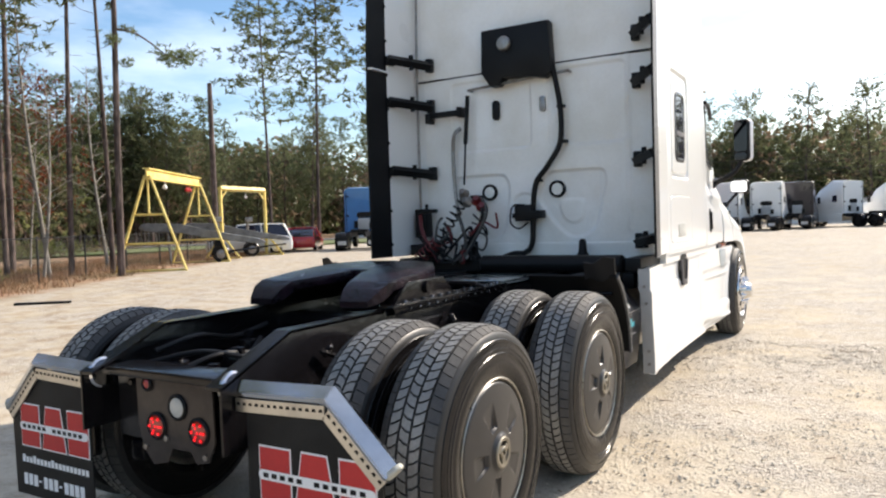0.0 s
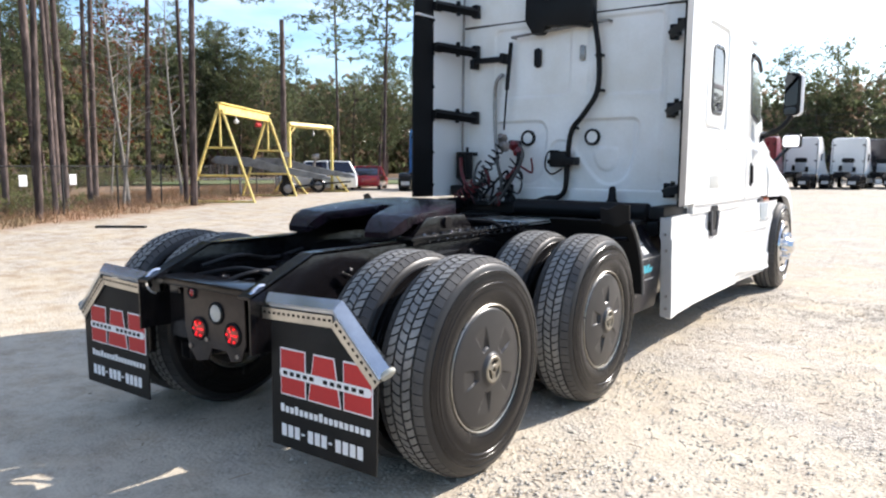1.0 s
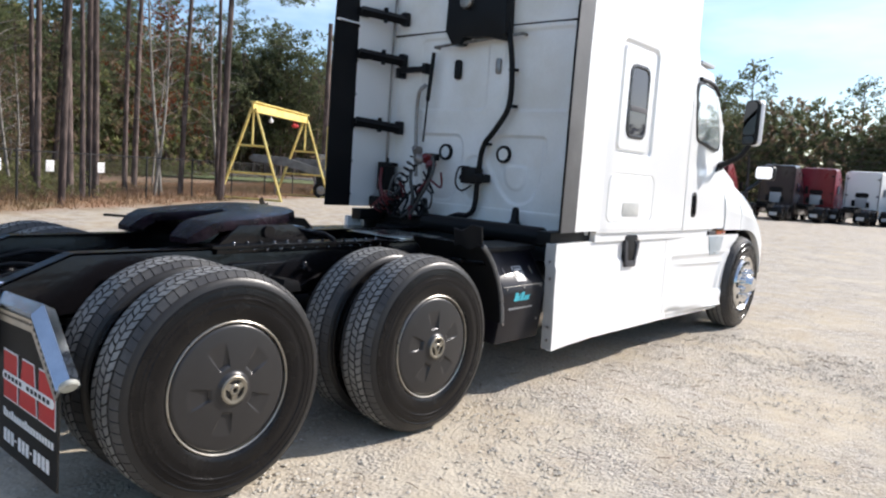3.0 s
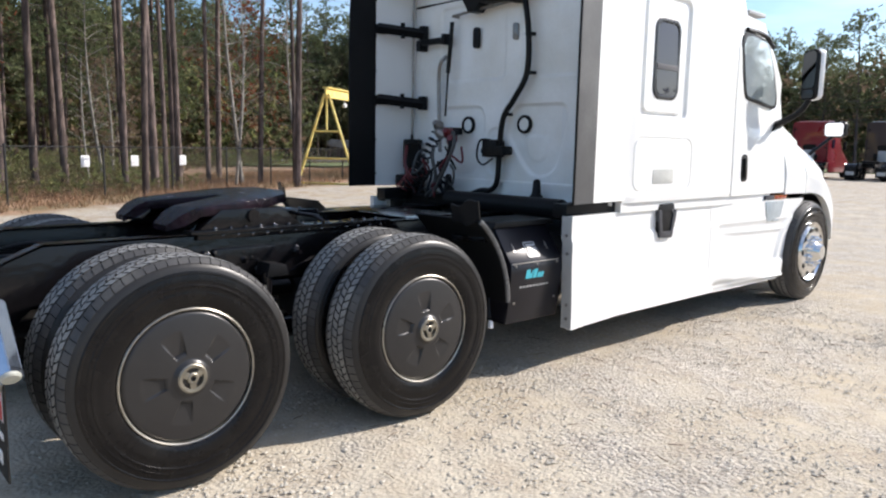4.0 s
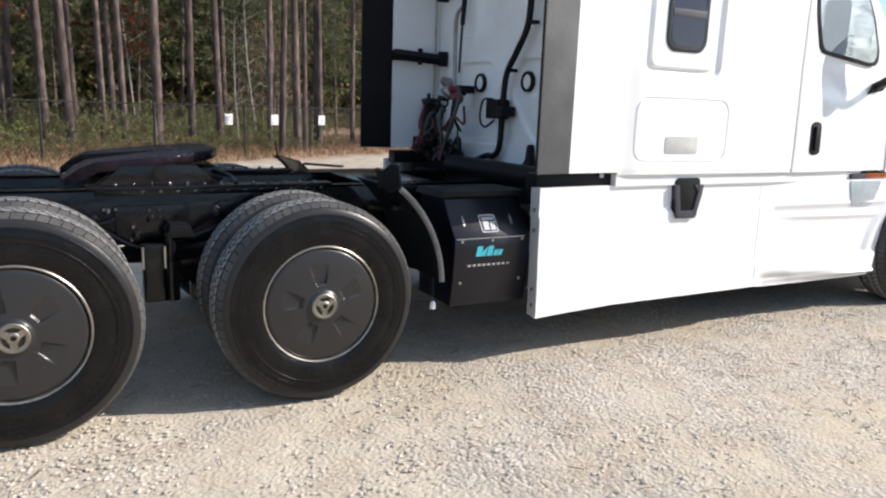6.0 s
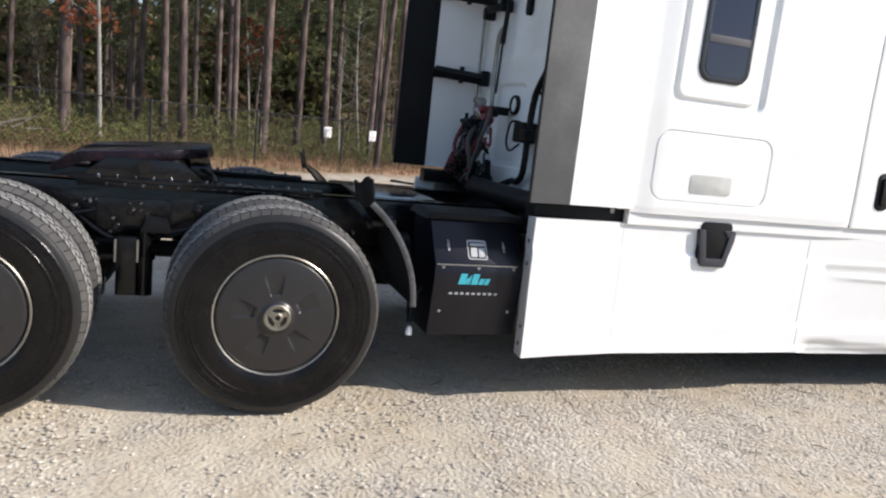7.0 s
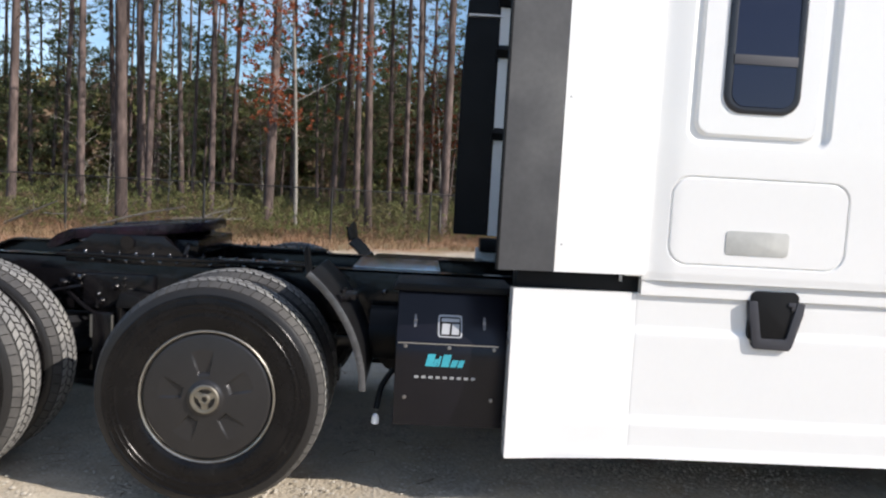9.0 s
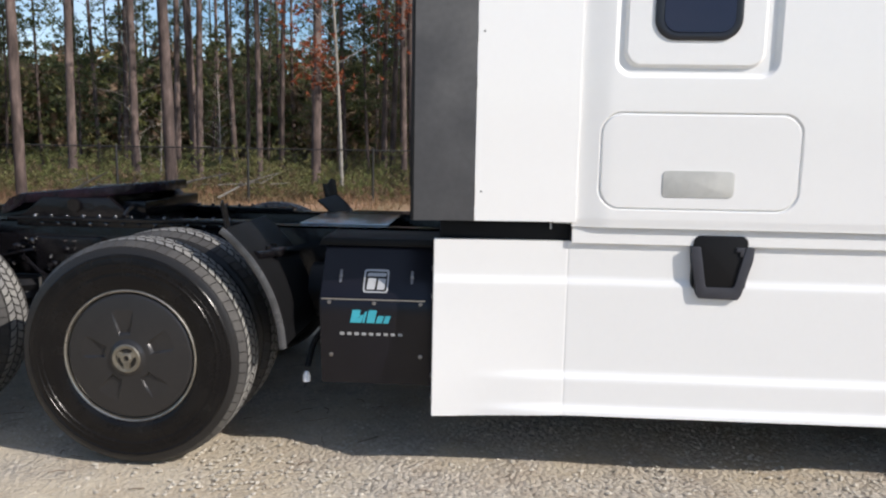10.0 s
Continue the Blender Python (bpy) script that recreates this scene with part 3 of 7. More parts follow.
STEER = steer_rim_mesh()
for side in (1, -1):
    face = pose(0, 0, 0, 0, 0, 0 if side > 0 else 180) @ SIDE_TURN
    wheel = part_from("steer_wheel", STEER, truck, Matrix.Translation((side * 1.062, 6.52, TYRE_R - 0.004)) @ face, "polished front wheel with a black tyre")
    part_from("tyre", TYRE, wheel, Matrix())
    part_from("tread", BLOCKS, wheel, Matrix(), "dusty grey tread blocks")["kind"] = "stuff"
    for i in range(10):
        a = 2 * math.pi * i / 10
        bm = bmesh.new()
        lathe(bm, [(0.031, 0.0), (0.028, 0.006), (0.0, 0.006)], seg=18)
        part("hand_hole", bm, SATIN, wheel, "dark round hand hole", at=Matrix.Translation((0.222 * math.cos(a), 0.222 * math.sin(a), TYRE_W / 2 + 0.008)))
        bm = bmesh.new()
        lathe(bm, [(0.018, 0.0), (0.017, 0.045), (0.008, 0.06), (0.0, 0.06)], seg=12)
        part("lug_nut", bm, CHROME, wheel, at=Matrix.Translation((0.142 * math.cos(a + 0.3), 0.142 * math.sin(a + 0.3), TYRE_W / 2 + 0.01)))

# chassis rails, tapered at the tail
for side in (1, -1):
    bm = bmesh.new()
    o, i = side * 0.43, side * 0.345
    t = side * 0.012
    web = [(-0.74, 0.60), (-0.74, 0.855), (-0.36, 1.015), (6.9, 1.015), (6.9, 0.72), (-0.42, 0.72), (-0.55, 0.60)]
    prism(bm, web, "x", o - t, o, 0.002)
    for (y0, z0), (y1, z1) in (((-0.74, 0.855), (-0.36, 1.015)), ((-0.36, 1.015), (6.9, 1.015)), ((-0.42, 0.732), (6.9, 0.732))):
        prism(bm, [(y0, z0), (y1, z1), (y1, z1 - 0.012), (y0, z0 - 0.012)], "x", min(i, o), max(i, o))
    rail = part("frame_rail", bm, BLACK, truck, "gloss black steel frame rail")
    for n in range(9):
        bm = bmesh.new()
        lathe(bm, [(0.017, 0), (0.017, 0.012), (0.011, 0.016), (0.0, 0.016)], m=Matrix.Translation((o, -0.12 + 0.27 * n + 0.05 * (n % 2), 0.90 - 0.09 * (n % 2))) @ pose(0, 0, 0, 0, 90 * side, 0), seg=8)
        part("bolt", bm, GLINT, rail)
for y, w in ((0.62, 0.16), (1.7, 0.12), (2.7, 0.12), (4.2, 0.2)):
    bm = bmesh.new()
    box(bm, (-0.42, y - w / 2, 0.76), (0.42, y + w / 2, 0.95), 0.01)
    part("cross_member", bm, BLACK, truck)
# a dark plate added so that the opening between the rails looks black
bm = bmesh.new()
box(bm, (-0.343, -0.62, 0.56), (0.343, -0.60, 0.86), 0.004)
for x in (-0.25, -0.16, 0.17, 0.27):
    lathe(bm, [(0.016, 0), (0.016, 0.012), (0.0, 0.016)], m=Matrix.Translation((x, -0.62, 0.80)) @ pose(0, 0, 0, 90, 0, 0), seg=8)
part("gap_plate", bm, BLACK, truck, "black plate added to darken the opening between the rails")
# fittings and hoses between the rails
for x, y, z, r, h in ((-0.20, -0.42, 0.86, 0.05, 0.07), (0.08, -0.46, 0.85, 0.045, 0.06), (0.20, -0.34, 0.87, 0.055, 0.08), (-0.05, -0.20, 0.86, 0.06, 0.07), (-0.24, 0.06, 0.87, 0.05, 0.09), (0.24, 0.02, 0.88, 0.045, 0.08)):
    bm = bmesh.new()
    lathe(bm, [(0.0, -0.05), (r, -0.05), (r * 1.1, 0.0), (r, h * 0.5), (r * 0.55, h * 0.6), (r * 0.55, h), (0.0, h)], m=Matrix.Translation((x, y, z - 0.04)), seg=14)
    part("air_valve", bm, BLACK, truck, "black air valve between the rails")
for a, b in (((-0.28, -0.50, 0.86), (0.26, -0.05, 0.88)), ((0.26, -0.50, 0.84), (-0.20, 0.10, 0.88)), ((-0.10, -0.52, 0.83), (0.02, 0.15, 0.90)), ((-0.31, -0.45, 0.90), (-0.30, 0.25, 0.93)), ((0.31, -0.40, 0.92), (0.30, 0.28, 0.93))):
    bm = bmesh.new()
    p, q = Vector(a), Vector(b)
    tube(bm, curve_through([p, p.lerp(q, 0.3) + Vector((0.03, 0, 0.03)), p.lerp(q, 0.7) + Vector((-0.03, 0, -0.03)), q]), 0.012, 8)
    part("air_hose", bm, SATIN, truck, "black air hose between the rails")
bm = bmesh.new()
box(bm, (-0.345, -0.69, 0.84), (0.345, -0.52, 0.875), 0.006)
part("tail_member", bm, BLACK, truck, "black tail cross member")
# plate with the tail lamps
bm = bmesh.new()
prism(bm, [(-0.16, 0.855), (0.295, 0.865), (0.30, 0.61), (0.26, 0.53), (0.19, 0.515), (0.16, 0.56), (0.05, 0.56), (0.02, 0.50), (-0.07, 0.48), (-0.125, 0.54), (-0.155, 0.64)], "y", -0.665, -0.655, 0.003)
plate = part("tail_plate", bm, TAIL, truck, "brownish grey steel tail lamp plate")
BACK = pose(0, 0, 0, 90, 0, 0)                       # local z becomes -y


def lamp(x, z, r, lens, name, label, lit=False):
    bm = bmesh.new()
    lathe(bm, [(r + 0.014, 0), (r + 0.014, 0.008), (r + 0.006, 0.014), (r, 0.010), (r, 0.0)], m=Matrix.Translation((x, -0.665, z)) @ BACK, seg=32)
    ring = part(name, bm, SATIN, truck, label)
    bm = bmesh.new()
    lathe(bm, [(r, 0.0), (r, 0.009), (r * 0.6, 0.013), (0.0, 0.014)], m=Matrix.Translation((x, -0.665, z)) @ BACK, seg=32)
    part("lens", bm, lens, ring)
    if lit:
        for n in range(10):
            q, a = (0.0, 0.0) if n == 0 else (0.45, n * 2.094) if n < 4 else (0.78, n * 1.047)
            bm = bmesh.new()
            lathe(bm, [(0.006, 0.0), (0.005, 0.004), (0.0, 0.005)], m=Matrix.Translation((x + r * q * math.cos(a), -0.6775, z + r * q * math.sin(a))) @ BACK, seg=8)
            part("diode", bm, RED_LIT, ring, "lit red diode")


lamp(-0.035, 0.645, 0.044, TAIL_LENS, "tail_lamp", "round red tail lamp with lit diodes", True)
lamp(0.216, 0.648, 0.044, TAIL_LENS, "tail_lamp", "round red tail lamp with lit diodes", True)
lamp(0.096, 0.735, 0.040, CLEAR_LENS, "reverse_lamp", "round clear reverse lamp")
lamp(-0.085, 0.815, 0.018, TAIL_LENS, "marker_lamp", "small red marker lamp")
for x in (-0.11, 0.245, 0.02):
    bm = bmesh.new()
    lathe(bm, [(0.012, 0), (0.012, 0.008), (0, 0.01)], m=Matrix.Translation((x, -0.665, 0.55 if x != 0.02 else 0.6)) @ BACK, seg=8)
    part("bolt", bm, DULL, plate)

# mud flaps on chrome hangers
for side in (1, -1):
    def sx(x):
        return side * x
    bm = bmesh.new()
    outline = [(sx(0.477), 0.20), (sx(0.485), 0.80), (sx(0.87), 0.80), (sx(1.098), 0.60), (sx(1.088), 0.20)]
    prism(bm, outline, "y", -0.672, -0.664, 0.002)
    flap = part("mud_flap", bm, FLAP, truck, "black rubber mud flap with red and white print")
    # an angled chrome channel: along the top, then down the slanting shoulder
    bm = bmesh.new()
    section = [(0.0, -0.690), (0.017, -0.693), (0.056, -0.652), (0.030, -0.606), (0.0, -0.602)]
    rows = []
    for (x, z), (nx, nz) in (((0.405, 0.818), (-0.02, 1.0)), ((0.872, 0.832), (0.38, 1.02)), ((1.112, 0.600), (0.72, 0.70))):
        rows.append([(sx(x + nx * k), y, z + nz * k) for k, y in section])
    loft(bm, rows)
    bmesh.ops.bevel(bm, geom=[g for g in bm.edges if g.calc_face_angle(0) > 0.5], offset=0.003, segments=2, affect="EDGES")
    bmesh.ops.recalc_face_normals(bm, faces=bm.faces[:])
    hanger = part("flap_hanger", bm, STAINLESS, truck, "polished chrome mud flap hanger", smooth=False)
    bm = bmesh.new()
    lathe(bm, [(0.0, -0.006), (0.033, -0.006), (0.037, 0.0), (0.037, 0.008), (0.031, 0.014), (0.0, 0.015)], m=Matrix.Translation((sx(1.126), -0.650, 0.626)) @ pose(0, 0, 0, 0, side * 134, 0), seg=10)
    part("end_cap", bm, END_CAP, hanger, "pale rounded end cap")
    bm = bmesh.new()
    lathe(bm, [(0.0, -0.014), (0.058, -0.014), (0.066, -0.006), (0.066, 0.006), (0.058, 0.014), (0.0, 0.014)], m=Matrix.Translation((sx(0.40), -0.655, 0.838)) @ SIDE_TURN, seg=28)
    part("flange", bm, CHROME, hanger, "round chrome flange")
    # bright clamping strip under the channel, with a row of dark slots
    bm = bmesh.new()
    slots = []
    for (xa, za), (xb, zb) in (((0.44, 0.780), (0.866, 0.794)), ((0.868, 0.793), (1.096, 0.576))):
        d = Vector((xb - xa, 0, zb - za))
        up = Vector((-d.z, 0, d.x)).normalized()
        p0, p1 = Vector((xa, 0, za)), Vector((xb, 0, zb))
        prism(bm, [(sx(p.x), p.z) for p in (p0 - up * 0.020, p1 - up * 0.020, p1 + up * 0.030, p0 + up * 0.030)], "y", -0.682, -0.674, 0.001)
        count = round(d.length / 0.030)
        for i in range(count):
            slots.append((p0 + d * ((i + 0.5) / count) + up * 0.010, d.normalized(), up))
    bmesh.ops.recalc_face_normals(bm, faces=bm.faces[:])
    strip = part("clamping_strip", bm, ALU, hanger, "slotted pale metal clamping strip", smooth=False)
    for p, d, up in slots:
        b = bmesh.new()
        prism(b, [(sx(q.x), q.z) for q in (p - d * 0.009 - up * 0.005, p + d * 0.009 - up * 0.005, p + d * 0.006 + up * 0.006, p - d * 0.006 + up * 0.006)], "y", -0.6835, -0.6815)
        part("slot", b, SATIN, strip, smooth=False)
    if side > 0:
        ox = 0.465
    else:
        ox = -1.10
    yp = -0.6725

    def plate_part(name, outline, material, label="", depth=0.0015, y=yp):
        b = bmesh.new()
        prism(b, [(ox + u, w) for u, w in outline], "y", y - depth, y)
        part(name, b, material, flap, label, smooth=False)
    # three heavy red slabs with white edging, a white strip across them, and rows of bars
    for shape in ([(0.082, 0.640), (0.226, 0.640), (0.226, 0.445), (0.082, 0.445)],
                  [(0.285, 0.640), (0.395, 0.640), (0.430, 0.445), (0.250, 0.445)],
                  [(0.455, 0.640), (0.603, 0.640), (0.603, 0.445), (0.455, 0.445)]):
        cu, cw = sum(p[0] for p in shape) / len(shape), 0.5425
        plate_part("slab_edge", [(cu + (u - cu) * 1.08, cw + (w - cw) * 1.07) for u, w in shape], PRINT_WHITE, "white edging of the red slab")
        plate_part("red_slab", shape, PRINT_RED, "red printed slab", y=yp - 0.002)
    plate_part("name_strip", round_outline(0.075, 0.605, 0.519, 0.557, 0.018, 4), PRINT_WHITE, "white printed strip", y=yp - 0.004)
    for n in range(12):
        if n != 5:
            u = 0.100 + 0.040 * n
            plate_part("strip_bar", [(u, 0.530), (u + 0.024, 0.530), (u + 0.024, 0.547), (u, 0.547)], SATIN, y=yp - 0.006)
    for n in range(18):
        tall = 0.036 if n in (0, 3, 8) else 0.027
        u = 0.074 + 0.0292 * n
        plate_part("text_bar", [(u, 0.360), (u + 0.021, 0.360), (u + 0.021, 0.360 + tall), (u, 0.360 + tall)], PRINT_WHITE)
    for n in range(12):
        dash = n in (3, 7)
        u = 0.078 + 0.0405 * n
        w, z0, z1 = (0.02, 0.275, 0.284) if dash else (0.030, 0.252, 0.306)
        plate_part("number_bar", [(u, z0), (u + w, z0), (u + w, z1), (u, z1)], PRINT_WHITE)

# axles and suspension
for y in (0.0, 1.32):
    bm = bmesh.new()
    tube(bm, [(-0.95, y, 0.508), (0.95, y, 0.508)], 0.07, 16)
    lathe(bm, [(0.0, -0.16), (0.13, -0.15), (0.21, -0.06), (0.22, 0.02), (0.17, 0.10), (0.10, 0.22), (0.0, 0.24)], m=Matrix.Translation((-0.03, y, 0.52)) @ pose(0, 0, 0, -90, 0, 0), seg=28)
    part("drive_axle", bm, SATIN, truck, "black drive axle with differential housing")
    for side in (1, -1):
        bm = bmesh.new()
        lathe(bm, [(0.0, 0.0), (0.12, 0.0), (0.135, 0.03), (0.12, 0.065), (0.135, 0.10), (0.12, 0.135), (0.135, 0.17), (0.11, 0.20), (0.0, 0.20)], m=Matrix.Translation((side * 0.40, y + 0.34, 0.50)), seg=28)
        part("air_spring", bm, SATIN, truck, "black rubber air spring")
        bm = bmesh.new()
        box(bm, (side * 0.40 - 0.045, y - 0.50, 0.40), (side * 0.40 + 0.045, y + 0.50, 0.49), 0.012)
        part("trailing_arm", bm, BLACK, truck)
        bm = bmesh.new()
        tube(bm, [(side * 0.56, y - 0.62, 0.44), (side * 0.56, y - 0.62, 0.64)], 0.042, 14)
        tube(bm, [(side * 0.56, y - 0.62, 0.62), (side * 0.56, y - 0.62, 0.80)], 0.030, 14)
        lathe(bm, [(0.03, 0.0), (0.052, 0.0), (0.052, 0.02), (0.03, 0.02)], m=Matrix.Translation((side * 0.56, y - 0.62, 0.63)), seg=18)
        part("shock_absorber", bm, BLACK, truck)
        bm = bmesh.new()
        lathe(bm, [(0.0, 0.0), (0.07, 0.0), (0.09, 0.03), (0.095, 0.09), (0.085, 0.10), (0.095, 0.11), (0.09, 0.17), (0.06, 0.21), (0.0, 0.21)], m=Matrix.Translation((side * 0.52, y - 0.34, 0.66)) @ pose(0, 0, 0, -70, 0, 0), seg=24)
        part("brake_chamber", bm, BLACK, truck, "black brake chamber")
bm = bmesh.new()
tube(bm, [(0.0, 1.5, 0.62), (0.0, 3.2, 0.72)], 0.06, 16)
tube(bm, [(0.0, 0.15, 0.58), (0.0, 1.15, 0.58)], 0.05, 16)
part("drive_shaft", bm, SATIN, truck)
for side in (1, -1):
    bm = bmesh.new()
    for n, (y, z) in enumerate(((0.62, 0.86), (0.70, 0.80), (0.55, 0.78), (0.95, 0.88), (0.35, 0.87))):
        lathe(bm, [(0.02, 0), (0.022, 0.03), (0.012, 0.04), (0.012, 0.07), (0.0, 0.07)], m=Matrix.Translation((side * 0.43, y, z)) @ pose(0, 0, 0, 0, 90 * side, 0), seg=8)
    box(bm, (side * 0.43 - 0.02, 0.45, 0.74), (side * 0.43 + 0.03, 0.82, 0.93), 0.01)
    tube(bm, curve_through([(side * 0.45, 0.35, 0.84), (side * 0.50, 0.55, 0.72), (side * 0.52, 0.8, 0.76), (side * 0.46, 1.1, 0.86)]), 0.011, 8)
    tube(bm, curve_through([(side * 0.45, -0.2, 0.90), (side * 0.49, 0.1, 0.80), (side * 0.47, 0.45, 0.86)]), 0.010, 8)
    bracket = part("hanger_bracket", bm, BLACK, truck, "black suspension bracket with bolts and hoses")
    bm = bmesh.new()
    box(bm, (side * 0.55 - 0.05, 0.565, 0.44), (side * 0.55 + 0.05, 0.665, 0.745), 0.008)
    part("hanger_block", bm, BLACK, bracket)
    # thin bright bars added for the silver glints on the black block
    for y in (0.562, 0.668):
        bm = bmesh.new()
        tube(bm, [(side * 0.603, y, 0.62), (side * 0.603, y, 0.735)], 0.007, 8)
        part("block_glint", bm, ALU, bracket, "bright bar standing in for a glint")
    bm = bmesh.new()
    prism(bm, [(0.68, 0.775), (0.82, 0.775), (0.80, 0.835), (0.70, 0.850)], "x", side * 0.46, side * 0.60, 0.01)
    part("step_block", bm, SATIN, bracket)
    # bright bolt heads added at the spots where the black bracket glints
    for y, z in ((0.40, 0.915), (0.455, 0.915), (0.375, 0.868), (0.44, 0.865), (0.615, 0.905), (0.668, 0.905), (0.668, 0.868), (0.70, 0.852), (0.535, 0.82), (0.525, 0.75), (0.32, 0.775)):
        bm = bmesh.new()
        lathe(bm, [(0.013, 0), (0.013, 0.014), (0.008, 0.02), (0.0, 0.02)], m=Matrix.Translation((side * 0.445, y, z)) @ pose(0, 0, 0, 0, 90 * side, 0), seg=8)
        part("bolt", bm, GLINT, bracket)

# fifth wheel on its slide
bm = bmesh.new()
top = [(-0.46, 0.33), (-0.47, 0.62), (-0.44, 0.86), (-0.34, 1.02), (-0.18, 1.10), (0.18, 1.10), (0.34, 1.02), (0.44, 0.86), (0.47, 0.62), (0.46, 0.33), (0.20, 0.30), (0.065, 0.62), (0.05, 0.72), (-0.05, 0.72), (-0.065, 0.62), (-0.20, 0.30)]
prism(bm, top, "z", 1.135, 1.19, 0.012)
for side in (1, -1):
    ring0 = [(side * 0.46, 0.335), (side * 0.20, 0.305)]
    lo = [(side * 0.41, 0.16), (side * 0.24, 0.15)]
    rows = [[(ring0[0][0], ring0[0][1], 1.188), (ring0[1][0], ring0[1][1], 1.188), (ring0[1][0], ring0[1][1], 1.13), (ring0[0][0], ring0[0][1], 1.13)],
            [(side * 0.45, 0.25, 1.165), (side * 0.215, 0.23, 1.165), (side * 0.215, 0.23, 1.10), (side * 0.45, 0.25, 1.10)],
            [(lo[0][0], lo[0][1], 1.115), (lo[1][0], lo[1][1], 1.115), (lo[1][0], lo[1][1], 1.085), (lo[0][0], lo[0][1], 1.085)]]
    loft(bm, rows)
for v in bm.verts:
    v.co = Matrix.Translation((0, 0.74, 1.10)) @ pose(0, 0, 0, 5.5, 0, 0) @ Matrix.Translation((0, -0.74, -1.10)) @ Vector((v.co.x * 0.95, 0.62 + (v.co.y - 0.62) * 0.86, v.co.z))
fifth = part("fifth_wheel", bm, GREASE, truck, "greasy black fifth wheel coupling plate")
bm = bmesh.new()
for side in (1, -1):
    prism(bm, [(0.36, 1.025), (1.0, 1.025), (0.86, 1.14), (0.5, 1.14)], "x", side * 0.40 - 0.05, side * 0.40 + 0.05, 0.01)
    tube(bm, [(side * 0.34, 0.68, 1.10), (side * 0.47, 0.68, 1.10)], 0.035, 16)
box(bm, (-0.36, 0.9, 1.03), (0.36, 1.02, 1.12), 0.012)
part("pivot_bracket", bm, BLACK, fifth, "black pivot brackets")
for side in (1, -1):
    bm = bmesh.new()
    box(bm, (side * 0.43 - 0.06, 0.32, 1.016), (side * 0.43 + 0.05, 1.62, 1.036), 0.003)
    box(bm, (side * 0.43 + side * 0.012, 0.36, 0.985), (side * 0.43 + side * 0.03, 1.60, 1.018), 0.003)
    slide = part("slide_rail", bm, BLACK, truck, "black slide rail with rows of bright studs")
    for n in range(13):
        bm = bmesh.new()
        y = 0.46 + 0.088 * n
        lathe(bm, [(0.010, 0), (0.010, 0.009), (0.007, 0.014), (0.0, 0.015)], m=Matrix.Translation((side * 0.455, y, 1.036)), seg=12)
        part("stud", bm, GLINT, slide)
        bm = bmesh.new()
        lathe(bm, [(0.010, 0), (0.010, 0.006), (0.0, 0.011)], m=Matrix.Translation((side * 0.46, y + 0.04, 1.002)) @ pose(0, 0, 0, 0, 90 * side, 0), seg=10)
        part("stud", bm, GLINT, slide)
bm = bmesh.new()
tube(bm, [(0.30, 0.95, 1.10), (0.55, 1.02, 1.09), (0.62, 1.03, 1.06)], 0.012, 8)
part("release_handle", bm, BLACK, fifth)

# deck plate and the pipes behind the cab
bm = bmesh.new()
box(bm, (-0.22, 1.86, 1.014), (0.34, 2.34, 1.024), 0.003)
part("deck_plate", bm, DECK, truck, "bare aluminium deck plate")
bm = bmesh.new()
box(bm, (-1.08, 2.96, 0.98), (0.98, 3.12, 1.10), 0.015)
box(bm, (-0.95, 2.86, 0.88), (0.95, 3.0, 1.00), 0.02)
part("cab_cross_member", bm, SATIN, truck, "black cross member beneath the cab")
bm = bmesh.new()
lathe(bm, [(0.0, 0.0), (0.06, 0.0), (0.072, 0.012), (0.072, 1.20), (0.06, 1.215), (0.0, 1.215)], m=Matrix.Translation((-0.34, 2.86, 1.07)) @ SIDE_TURN, seg=28)
part("air_tank", bm, SATIN, truck, "long black cylinder lying behind the cab")
for x in (-0.49, 0.50):
    bm = bmesh.new()
    lathe(bm, [(0.06, 0.0), (0.055, 0.03), (0.035, 0.06), (0.028, 0.15), (0.015, 0.165), (0.0, 0.167)], m=Matrix.Translation((x, 3.0, 1.10)), seg=20)
    part("rubber_bumper", bm, SATIN, truck, "black rubber cab bumper")

